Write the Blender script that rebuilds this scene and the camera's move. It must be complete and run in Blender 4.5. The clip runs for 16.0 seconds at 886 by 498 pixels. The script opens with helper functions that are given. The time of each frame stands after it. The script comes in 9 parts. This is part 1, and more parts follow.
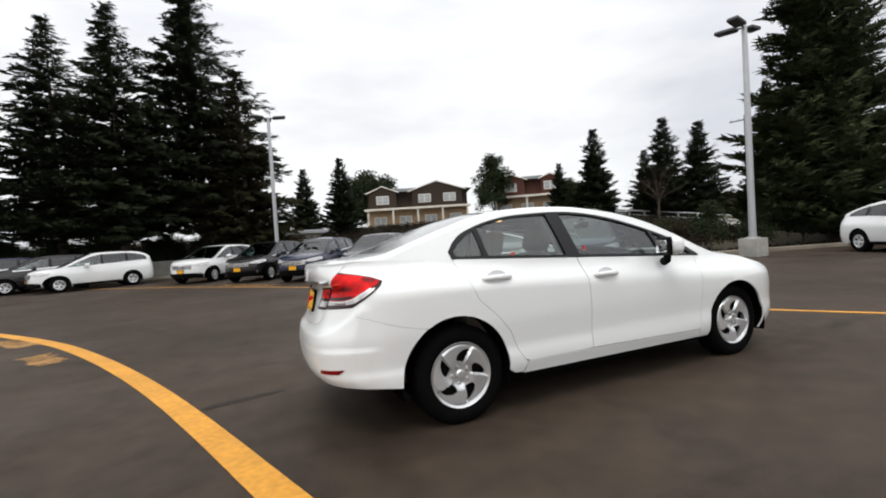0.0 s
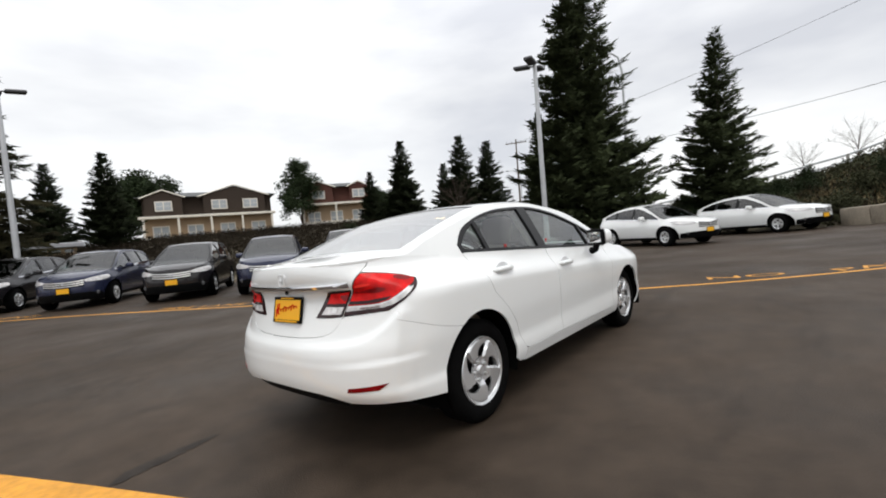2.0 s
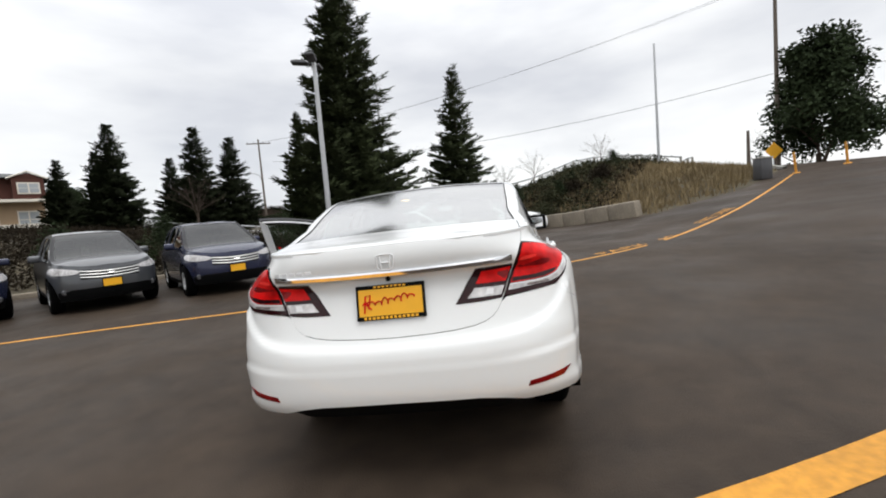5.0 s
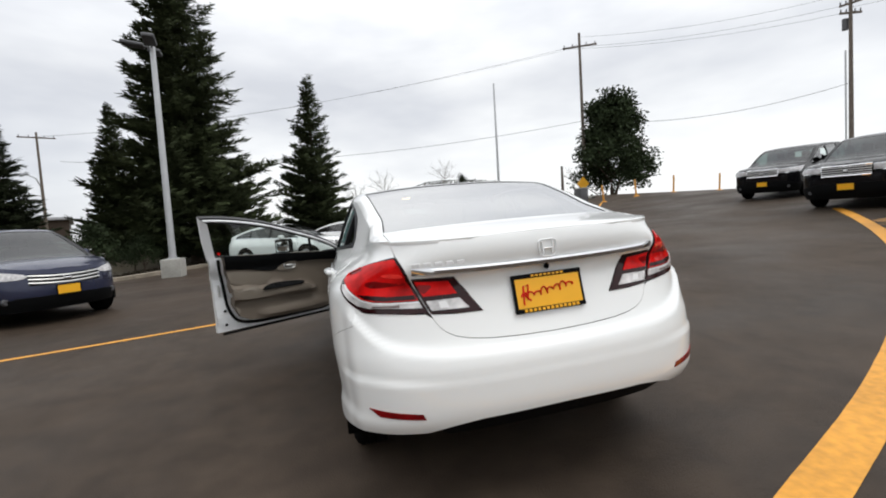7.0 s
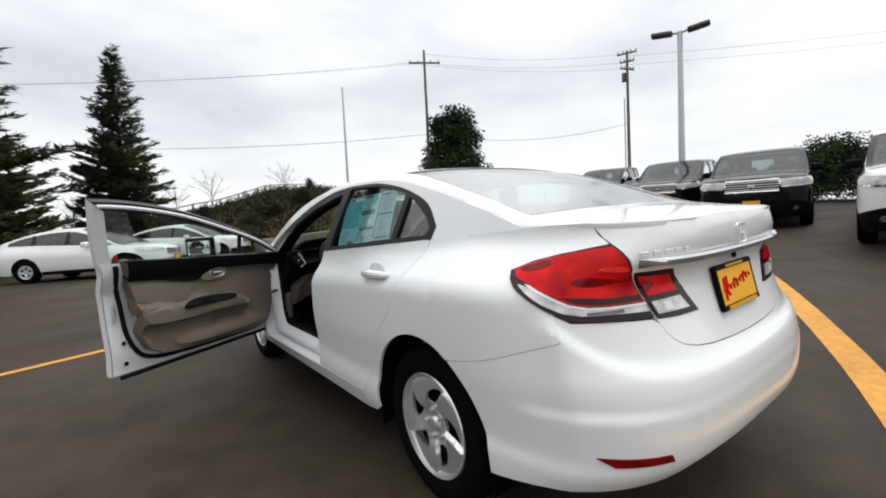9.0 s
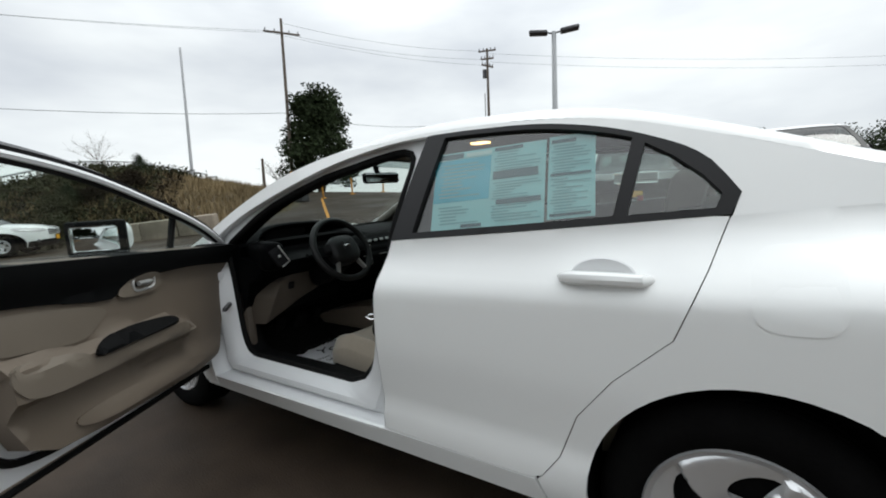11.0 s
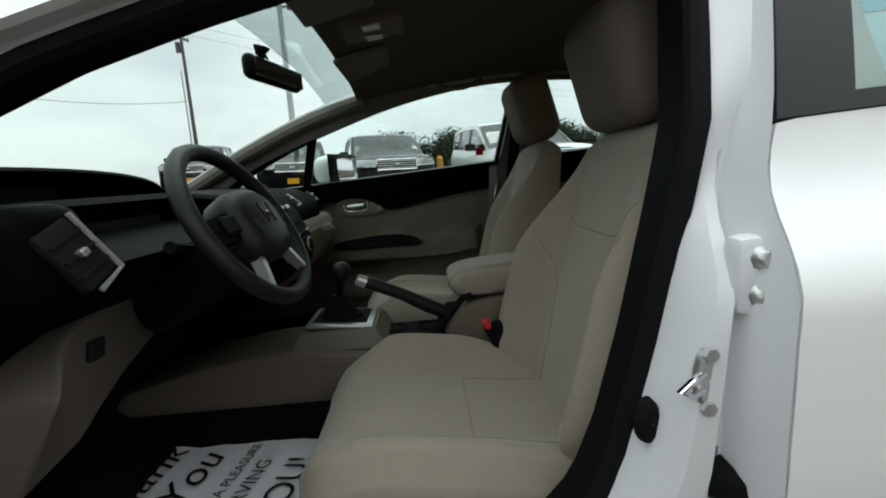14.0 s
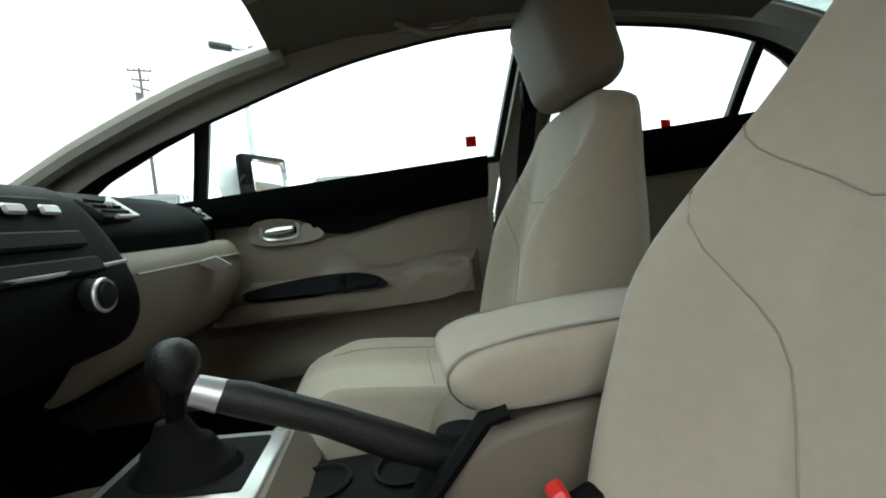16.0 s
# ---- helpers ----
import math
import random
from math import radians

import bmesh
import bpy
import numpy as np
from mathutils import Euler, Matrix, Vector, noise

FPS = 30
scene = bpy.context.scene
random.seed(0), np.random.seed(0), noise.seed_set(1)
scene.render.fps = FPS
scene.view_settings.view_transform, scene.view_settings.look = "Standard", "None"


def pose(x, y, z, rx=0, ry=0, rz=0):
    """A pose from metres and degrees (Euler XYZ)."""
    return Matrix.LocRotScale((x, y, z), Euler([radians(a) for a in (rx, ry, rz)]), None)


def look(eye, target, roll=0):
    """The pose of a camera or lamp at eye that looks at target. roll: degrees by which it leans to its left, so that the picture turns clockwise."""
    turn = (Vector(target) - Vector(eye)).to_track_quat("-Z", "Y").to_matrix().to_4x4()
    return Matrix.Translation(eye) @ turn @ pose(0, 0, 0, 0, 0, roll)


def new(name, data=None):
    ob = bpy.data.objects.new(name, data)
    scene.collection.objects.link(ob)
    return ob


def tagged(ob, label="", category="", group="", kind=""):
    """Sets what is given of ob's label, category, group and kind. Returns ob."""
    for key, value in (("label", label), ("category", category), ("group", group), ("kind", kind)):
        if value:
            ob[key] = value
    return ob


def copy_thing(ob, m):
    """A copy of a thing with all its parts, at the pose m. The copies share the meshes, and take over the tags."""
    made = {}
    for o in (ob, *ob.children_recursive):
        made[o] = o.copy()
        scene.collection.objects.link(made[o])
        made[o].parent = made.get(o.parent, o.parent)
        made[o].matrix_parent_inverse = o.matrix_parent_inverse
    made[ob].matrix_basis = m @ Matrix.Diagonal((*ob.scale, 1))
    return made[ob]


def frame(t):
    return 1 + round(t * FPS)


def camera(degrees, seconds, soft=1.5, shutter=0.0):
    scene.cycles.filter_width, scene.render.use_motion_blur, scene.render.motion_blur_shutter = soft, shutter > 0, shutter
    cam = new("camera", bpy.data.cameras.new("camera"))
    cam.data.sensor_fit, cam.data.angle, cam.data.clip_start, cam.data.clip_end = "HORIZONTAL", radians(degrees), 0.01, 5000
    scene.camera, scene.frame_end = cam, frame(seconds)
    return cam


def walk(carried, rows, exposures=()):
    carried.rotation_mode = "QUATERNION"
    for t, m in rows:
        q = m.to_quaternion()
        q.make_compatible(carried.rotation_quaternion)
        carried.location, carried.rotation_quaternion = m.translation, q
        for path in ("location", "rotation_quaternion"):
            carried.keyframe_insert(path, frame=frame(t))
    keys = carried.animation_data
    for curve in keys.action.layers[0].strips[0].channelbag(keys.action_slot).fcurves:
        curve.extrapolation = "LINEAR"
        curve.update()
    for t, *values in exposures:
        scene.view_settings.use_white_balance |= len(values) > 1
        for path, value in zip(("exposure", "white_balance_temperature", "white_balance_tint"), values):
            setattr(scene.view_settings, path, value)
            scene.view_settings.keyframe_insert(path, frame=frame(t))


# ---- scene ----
cam = camera(91.6, 16.0, soft=1.9)
PATH = [
    (0, (-2.47, -3.268, 1.233), (-1.683, -1.43, 1.173), -3.6),
    (0.5, (-2.763, -3.098, 1.238), (-1.747, -1.377, 1.167), -4.5),
    (1, (-3.012, -2.879, 1.227), (-1.842, -1.263, 1.093), -4.6),
    (1.5, (-3.267, -2.651, 1.234), (-1.957, -1.146, 1.102), -4.6),
    (2, (-3.454, -2.379, 1.231), (-1.941, -1.073, 1.142), -4.8),
    (2.5, (-3.601, -2.073, 1.234), (-1.98, -0.906, 1.138), -4.2),
    (3, (-3.738, -1.746, 1.223), (-2.001, -0.757, 1.136), -4.5),
    (3.5, (-3.868, -1.419, 1.197), (-2.061, -0.57, 1.081), -3.8),
    (4, (-3.941, -1.087, 1.191), (-2.065, -0.402, 1.088), -4.3),
    (4.2, (-3.977, -0.968, 1.193), (-2.067, -0.387, 1.079), -4.7),
    (6.3, (-3.888, 0.459, 1.145), (-1.904, 0.251, 1.002), -2.5),
    (6.5, (-3.85, 0.578, 1.136), (-1.875, 0.293, 1.0), -2.4),
    (7, (-3.706, 0.88, 1.125), (-1.777, 0.366, 1.01), -3.5),
    (7.5, (-3.523, 1.144, 1.116), (-1.655, 0.437, 1.006), -3.7),
    (8, (-3.303, 1.368, 1.097), (-1.514, 0.481, 0.989), -2.6),
    (8.5, (-3.048, 1.585, 1.079), (-1.361, 0.52, 0.947), -2.8),
    (9, (-2.727, 1.753, 1.086), (-1.127, 0.558, 0.971), -2.8),
    (9.5, (-2.388, 1.904, 1.08), (-0.926, 0.542, 0.983), -3.6),
    (9.7, (-2.245, 1.945, 1.083), (-0.855, 0.51, 0.977), -4.2),
    (11.8, (-0.791, 1.924, 1.05), (0.074, 0.127, 0.893), -2.4),
    (12, (-0.675, 1.897, 1.042), (0.073, 0.048, 0.907), -3.2),
    (12.5, (-0.413, 1.773, 1.025), (0.04, -0.169, 0.88), -3.4),
    (13, (-0.223, 1.586, 1.036), (0.072, -0.386, 0.892), -4.1),
    (13.5, (-0.075, 1.415, 1.007), (0.036, -0.575, 0.844), -4.1),
    (14, (0.03, 1.263, 0.919), (-0.039, -0.717, 0.644), -4.1),
    (14.5, (0.044, 1.092, 0.818), (-0.004, -0.871, 0.435), -3.5),
    (15, (0.029, 0.926, 0.814), (-0.05, -1.043, 0.472), -3.8),
    (15.5, (0.021, 0.759, 0.824), (-0.121, -1.221, 0.578), -4.8),
    (16, (0.016, 0.557, 0.825), (-0.191, -1.43, 0.734), -6.2),
]
walk(cam, [(t, look(eye, target, roll)) for t, eye, target, roll in PATH], exposures=[(0, 0.36, 6500, 9), (9.5, 0.36, 6400, 8), (12, 0.26, 6300, 3), (13.5, 0.55, 6300, 2), (14.5, 1.15, 6400, 3), (15.2, 1.98, 6440, 2), (16, 2.38, 6300, 2)])

from mathutils.geometry import delaunay_2d_cdt

# ---- light ----
EULER_CAR = (-1.9167, 0.0874, 0.0)

world = bpy.data.worlds.new("sky")
scene.world = world
world.use_nodes = True
wn, wl = world.node_tree.nodes, world.node_tree.links
wn.clear()
w_out, w_bg = wn.new("ShaderNodeOutputWorld"), wn.new("ShaderNodeBackground")
w_sky = wn.new("ShaderNodeTexSky")
w_sky.sky_type, w_sky.sun_disc = "NISHITA", False
w_sky.sun_elevation, w_sky.sun_rotation = radians(38), radians(200)
w_gain = wn.new("ShaderNodeMixRGB")
w_gain.blend_type, w_gain.inputs[0].default_value = "MULTIPLY", 1.0
w_gain.inputs[2].default_value = (0.09, 0.09, 0.09, 1)
wl.new(w_sky.outputs[0], w_gain.inputs[1])
w_co, w_map = wn.new("ShaderNodeTexCoord"), wn.new("ShaderNodeMapping")
w_map.inputs["Scale"].default_value = (1.0, 1.0, 3.2)
w_noise, w_ramp = wn.new("ShaderNodeTexNoise"), wn.new("ShaderNodeValToRGB")
w_noise.inputs["Scale"].default_value, w_noise.inputs["Detail"].default_value = 1.7, 5.0
w_noise.inputs["Roughness"].default_value = 0.5
wl.new(w_co.outputs["Generated"], w_map.inputs[0])
wl.new(w_map.outputs[0], w_noise.inputs[0])
wl.new(w_noise.outputs[0], w_ramp.inputs[0])
w_ramp.color_ramp.elements[0].position, w_ramp.color_ramp.elements[0].color = 0.34, (0.58, 0.59, 0.63, 1)
w_ramp.color_ramp.elements[1].position, w_ramp.color_ramp.elements[1].color = 0.62, (0.86, 0.86, 0.865, 1)
w_mix = wn.new("ShaderNodeMixRGB")
w_mix.inputs[0].default_value = 0.93
wl.new(w_gain.outputs[0], w_mix.inputs[1])
w_sep, w_up = wn.new("ShaderNodeSeparateXYZ"), wn.new("ShaderNodeMapRange")
w_up.inputs[1].default_value, w_up.inputs[2].default_value = 0.30, 0.95
w_up.inputs[3].default_value, w_up.inputs[4].default_value = 1.0, 1.9
w_high = wn.new("ShaderNodeVectorMath")
w_high.operation = "SCALE"
wl.new(w_co.outputs["Generated"], w_sep.inputs[0])
wl.new(w_sep.outputs[2], w_up.inputs[0])
wl.new(w_ramp.outputs[0], w_high.inputs[0])
wl.new(w_up.outputs[0], w_high.inputs[3])
wl.new(w_high.outputs[0], w_mix.inputs[2])
wl.new(w_mix.outputs[0], w_bg.inputs[0])
w_bg.inputs[1].default_value = 1.0
wl.new(w_bg.outputs[0], w_out.inputs[0])

sun = new("sun", bpy.data.lights.new("sun", "SUN"))
sun.data.energy, sun.data.angle, sun.data.color = 0.7, radians(25), (1.0, 0.97, 0.93)
sun.matrix_world = look((0, 0, 30), (9, 12, 0))


# ---- materials ----
def material(name, color=(0.8, 0.8, 0.8), rough=0.5, metal=0.0, var=0.0, scale=8.0, bump=0.0, bscale=60.0, coat=0.0, spec=None, fine=0.0, sheen=0.0):
    """A surface with two scales of variation in colour and a bump."""
    m = bpy.data.materials.new(name)
    m.use_nodes = True
    nt = m.node_tree
    p = nt.nodes["Principled BSDF"]
    p.inputs["Base Color"].default_value = (*color, 1)
    p.inputs["Roughness"].default_value, p.inputs["Metallic"].default_value = rough, metal
    p.inputs["Coat Weight"].default_value = coat
    p.inputs["Coat Roughness"].default_value = 0.03
    if sheen:
        p.inputs["Sheen Weight"].default_value = sheen
    if spec is not None:
        p.inputs["Specular IOR Level"].default_value = spec
    co = nt.nodes.new("ShaderNodeTexCoord")
    if var or fine:
        big, small = nt.nodes.new("ShaderNodeTexNoise"), nt.nodes.new("ShaderNodeTexNoise")
        big.inputs["Scale"].default_value, big.inputs["Detail"].default_value = scale, 5
        small.inputs["Scale"].default_value, small.inputs["Detail"].default_value = scale * 14, 3
        for n in (big, small):
            nt.links.new(co.outputs["Object"], n.inputs[0])
        add = nt.nodes.new("ShaderNodeMath")
        add.operation = "MULTIPLY_ADD"
        nt.links.new(small.outputs[0], add.inputs[0])
        add.inputs[1].default_value = fine / max(var, 1e-3)
        nt.links.new(big.outputs[0], add.inputs[2])
        span = nt.nodes.new("ShaderNodeMapRange")
        mid = 0.5 + 0.5 * fine / max(var, 1e-3)
        span.inputs[1].default_value, span.inputs[2].default_value = mid - 0.3, mid + 0.3
        span.inputs[3].default_value, span.inputs[4].default_value = 1 - max(var, 1e-3), 1 + max(var, 1e-3)
        span.clamp = False
        nt.links.new(add.outputs[0], span.inputs[0])
        mul = nt.nodes.new("ShaderNodeVectorMath")
        mul.operation = "SCALE"
        mul.inputs[0].default_value = color
        nt.links.new(span.outputs[0], mul.inputs["Scale"])
        nt.links.new(mul.outputs[0], p.inputs["Base Color"])
    if bump:
        bn, bp = nt.nodes.new("ShaderNodeTexNoise"), nt.nodes.new("ShaderNodeBump")
        bn.inputs["Scale"].default_value, bn.inputs["Detail"].default_value = bscale, 4
        nt.links.new(co.outputs["Object"], bn.inputs[0])
        nt.links.new(bn.outputs[0], bp.inputs["Height"])
        bp.inputs["Strength"].default_value, bp.inputs["Distance"].default_value = bump, 0.01
        nt.links.new(bp.outputs[0], p.inputs["Normal"])
    return m


def glass_material(name, tint, gloss=1.0, least=0.07, rough=0.02):
    """A thin pane: tinted, see-through, with the gloss of glass."""
    m = bpy.data.materials.new(name)
    m.use_nodes = True
    nt = m.node_tree
    nt.nodes.clear()
    out, mix = nt.nodes.new("ShaderNodeOutputMaterial"), nt.nodes.new("ShaderNodeMixShader")
    tr, gl, lw = nt.nodes.new("ShaderNodeBsdfTransparent"), nt.nodes.new("ShaderNodeBsdfGlossy"), nt.nodes.new("ShaderNodeLayerWeight")
    pw, mr = nt.nodes.new("ShaderNodeMath"), nt.nodes.new("ShaderNodeMapRange")
    pw.operation, pw.inputs[1].default_value = "POWER", 4.0
    mr.inputs[3].default_value, mr.inputs[4].default_value = least, 0.95
    tr.inputs[0].default_value = (*tint, 1)
    gl.inputs["Roughness"].default_value = rough
    gl.inputs[0].default_value = (gloss, gloss, gloss, 1)
    lw.inputs[0].default_value = 0.5
    nt.links.new(lw.outputs["Facing"], pw.inputs[0])
    nt.links.new(pw.outputs[0], mr.inputs[0])
    nt.links.new(mr.outputs[0], mix.inputs[0])
    nt.links.new(tr.outputs[0], mix.inputs[1])
    nt.links.new(gl.outputs[0], mix.inputs[2])
    nt.links.new(mix.outputs[0], out.inputs[0])
    return m


def lamp_material(name, color, strength):
    m = bpy.data.materials.new(name)
    m.use_nodes = True
    p = m.node_tree.nodes["Principled BSDF"]
    p.inputs["Base Color"].default_value = (*color, 1)
    p.inputs["Emission Color"].default_value, p.inputs["Emission Strength"].default_value = (*color, 1), strength
    return m


def asphalt_material():
    m = material("asphalt", (0.0475, 0.0345, 0.0248), 0.62, var=0.42, scale=0.35, fine=0.30, bump=0.5, bscale=140, spec=0.16)
    nt = m.node_tree
    p = nt.nodes["Principled BSDF"]
    co = nt.nodes.new("ShaderNodeTexCoord")
    n1, r1 = nt.nodes.new("ShaderNodeTexNoise"), nt.nodes.new("ShaderNodeMapRange")
    n1.inputs["Scale"].default_value, n1.inputs["Detail"].default_value = 0.6, 6
    nt.links.new(co.outputs["Object"], n1.inputs[0])
    nt.links.new(n1.outputs[0], r1.inputs[0])
    r1.inputs[1].default_value, r1.inputs[2].default_value = 0.35, 0.65
    r1.inputs[3].default_value, r1.inputs[4].default_value = 0.50, 0.72
    nt.links.new(r1.outputs[0], p.inputs["Roughness"])
    # dark oil and tyre smears
    mp, n2, r2, mul = nt.nodes.new("ShaderNodeMapping"), nt.nodes.new("ShaderNodeTexNoise"), nt.nodes.new("ShaderNodeMapRange"), nt.nodes.new("ShaderNodeVectorMath")
    mp.inputs["Rotation"].default_value, mp.inputs["Scale"].default_value = (0, 0, radians(35)), (0.35, 1.6, 1.0)
    n2.inputs["Scale"].default_value, n2.inputs["Detail"].default_value, n2.inputs["Roughness"].default_value = 0.9, 7, 0.6
    r2.inputs[1].default_value, r2.inputs[2].default_value = 0.60, 0.72
    r2.inputs[3].default_value, r2.inputs[4].default_value = 1.0, 0.62
    mul.operation = "SCALE"
    nt.links.new(co.outputs["Object"], mp.inputs[0])
    nt.links.new(mp.outputs[0], n2.inputs[0])
    nt.links.new(n2.outputs[0], r2.inputs[0])
    nt.links.new(p.inputs["Base Color"].links[0].from_socket, mul.inputs[0])
    nt.links.new(r2.outputs[0], mul.inputs["Scale"])
    nt.links.new(mul.outputs[0], p.inputs["Base Color"])
    return m


M = dict(
    white=material("white_paint", (0.825, 0.835, 0.825), 0.26, coat=0.75, var=0.012, scale=3),
    jamb=material("white_jamb_paint", (0.74, 0.75, 0.76), 0.42, coat=0.15, var=0.02, scale=5),
    silver_grey=material("grey_paint", (0.075, 0.079, 0.086), 0.28, metal=0.35, coat=0.7, var=0.03, scale=4),
    black_car=material("black_paint", (0.005, 0.005, 0.006), 0.14, spec=0.25, coat=0.05, var=0.05, scale=4),
    navy=material("navy_paint", (0.020, 0.025, 0.058), 0.25, metal=0.35, coat=0.5, var=0.04, scale=4),
    brown_black=material("dark_metal_paint", (0.016, 0.014, 0.015), 0.22, metal=0.3, coat=0.5, var=0.05, scale=4),
    glass=glass_material("car_glass", (0.80, 0.88, 0.85)),
    screen_glass=glass_material("sloping_screen_glass", (0.42, 0.53, 0.49), 0.97, 0.52, rough=0.16),
    far_glass=glass_material("parked_car_glass", (0.17, 0.24, 0.22), 0.55, 0.12),
    side_glass=glass_material("side_glass", (0.66, 0.76, 0.73), 1.0, 0.10),
    badge=material("bright_badge", (0.80, 0.80, 0.80), 0.25, metal=0.2),
    dark_glass=glass_material("privacy_glass", (0.12, 0.13, 0.13)),
    shade_glass=glass_material("windscreen_shade_band", (0.58, 0.64, 0.64)),
    rubber=material("rubber", (0.006, 0.006, 0.006), 0.8, spec=0.12, var=0.2, scale=20, bump=0.15, bscale=200),
    tyre=material("tyre_rubber", (0.005, 0.005, 0.005), 0.9, spec=0.03, var=0.25, scale=12, bump=0.2, bscale=150),
    trim=material("black_trim", (0.010, 0.010, 0.011), 0.42, spec=0.3, var=0.1, scale=10),
    plastic=material("black_plastic", (0.0036, 0.0039, 0.0042), 0.62, spec=0.08, var=0.12, scale=30, bump=0.18, bscale=500),
    alloy=material("silver_wheel", (0.76, 0.77, 0.78), 0.24, metal=0.70, var=0.06, scale=9),
    chrome=material("chrome", (0.80, 0.80, 0.81), 0.05, metal=1.0),
    satin=material("satin_silver", (0.55, 0.55, 0.54), 0.35, metal=0.8),
    red=material("red_lens", (0.58, 0.008, 0.008), 0.07, spec=0.14, var=0.65, scale=11),
    red_dark=material("dark_red_lens", (0.17, 0.003, 0.004), 0.08, spec=0.25, var=0.6, scale=14),
    red_bright=material("red_lens_glint", (0.85, 0.045, 0.035), 0.08, spec=0.2, var=0.3, scale=14),
    smoked=material("smoked_reflector", (0.16, 0.13, 0.12), 0.2, spec=0.3, var=0.6, scale=30),
    lens_rim=material("lens_rim", (0.022, 0.003, 0.004), 0.15, coat=0.1, spec=0.3, var=0.2, scale=20),
    clear=material("clear_lens", (0.60, 0.585, 0.58), 0.14, metal=0.25, coat=0.5, var=0.55, scale=22),
    headlamp=material("headlamp_lens", (0.46, 0.45, 0.45), 0.14, metal=0.25, coat=0.6, var=0.3, scale=16),
    faded_paint=material("faded_road_paint", (0.52, 0.27, 0.08), 0.7, var=0.7, scale=5, fine=0.5),
    yellow=material("yellow_plate", (0.85, 0.42, 0.010), 0.45, var=0.03, scale=20),
    paint_yellow=material("yellow_road_paint", (0.60, 0.27, 0.025), 0.6, var=0.22, scale=1.6, fine=0.22, bump=0.3, bscale=120),
    beige=material("beige_fabric", (0.285, 0.245, 0.193), 0.92, var=0.07, scale=5, fine=0.05, bump=0.07, bscale=620, sheen=0.25),
    beige_side=material("beige_vinyl", (0.135, 0.109, 0.083), 0.62, var=0.05, scale=6, bump=0.15, bscale=350),
    beige_plastic=material("beige_plastic", (0.150, 0.126, 0.098), 0.55, var=0.04, scale=8, bump=0.12, bscale=500),
    taupe=material("taupe_plastic", (0.080, 0.065, 0.051), 0.6, var=0.05, scale=8, bump=0.1, bscale=500),
    # the headliner's beige, darkened to paint in the unlit underside of the roof
    lining=material("shaded_roof_lining", (0.085, 0.078, 0.068), 0.95, var=0.05, scale=8, bump=0.2, bscale=300),
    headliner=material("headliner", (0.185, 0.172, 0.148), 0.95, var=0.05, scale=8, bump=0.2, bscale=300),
    carpet=material("dark_carpet", (0.005, 0.005, 0.0046), 0.98, spec=0.1, var=0.3, scale=30, bump=0.4, bscale=300),
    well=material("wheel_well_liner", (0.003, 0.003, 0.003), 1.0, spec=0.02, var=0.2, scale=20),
    paper=material("white_paper", (0.78, 0.79, 0.82), 0.8, var=0.05, scale=6, bump=0.12, bscale=18),
    ink=material("black_ink", (0.010, 0.010, 0.011), 0.7, spec=0.1),
    asphalt=asphalt_material(),
    oil=material("oily_asphalt", (0.029, 0.0225, 0.0175), 0.6, var=0.5, scale=9, fine=0.4, bump=0.5, bscale=140, spec=0.16),
    concrete=material("concrete", (0.34, 0.33, 0.30), 0.85, var=0.25, scale=1.5, fine=0.15, bump=0.4, bscale=60),
    old_concrete=material("stained_concrete", (0.26, 0.222, 0.172), 0.9, var=0.45, scale=1.1, fine=0.2, bump=0.5, bscale=40),
    steel=material("galvanised_steel", (0.50, 0.51, 0.52), 0.42, metal=0.6, var=0.08, scale=3),
    dark_metal=material("dark_metal", (0.09, 0.09, 0.095), 0.5, metal=0.4, var=0.1, scale=5),
    timber=material("weathered_timber", (0.13, 0.105, 0.085), 0.85, var=0.25, scale=3, bump=0.3, bscale=40),
    bark=material("bark", (0.07, 0.05, 0.036), 0.95, var=0.3, scale=4, bump=0.6, bscale=30),
    fir=material("fir_needles", (0.017, 0.022, 0.010), 0.95, spec=0.1, var=0.5, scale=0.6, fine=0.3),
    fir_green=material("cedar_sprays", (0.036, 0.045, 0.020), 0.95, spec=0.1, var=0.5, scale=0.6, fine=0.3),
    fir_warm=material("fir_needles_brown", (0.022, 0.020, 0.009), 0.95, spec=0.1, var=0.5, scale=0.6, fine=0.3),
    leaf=material("evergreen_leaves", (0.026, 0.038, 0.016), 0.85, spec=0.15, var=0.5, scale=0.8, fine=0.3),
    brush=material("dry_brush", (0.022, 0.017, 0.011), 0.95, spec=0.1, var=0.4, scale=0.5, fine=0.12),
    green_brush=material("green_brush", (0.040, 0.042, 0.021), 0.9, spec=0.15, var=0.4, scale=0.6, fine=0.12),
    soil=material("soil_and_grass", (0.072, 0.058, 0.032), 0.95, var=0.45, scale=0.25, fine=0.35, bump=0.6, bscale=20),
    straw=material("dry_grass", (0.185, 0.138, 0.070), 0.95, var=0.45, scale=0.4, fine=0.3),
    wire=material("cable", (0.03, 0.03, 0.032), 0.7),
)
M["seam"] = material("seam_thread", (0.225, 0.192, 0.150), 0.95)
M["grip"] = material("grained_grip", (0.0058, 0.0060, 0.0064), 0.45, spec=0.34, var=0.12, scale=25, bump=0.2, bscale=420)
M["grey_plastic"] = material("dark_grey_plastic", (0.0014, 0.0016, 0.0018), 0.55, spec=0.03, var=0.1, scale=20, bump=0.15, bscale=450)
M["cyan"] = material("sticker_cyan", (0.10, 0.50, 0.66), 0.6, var=0.08, scale=9)
M["pale_cyan"] = material("sticker_paper", (0.42, 0.70, 0.74), 0.6, var=0.06, scale=9)
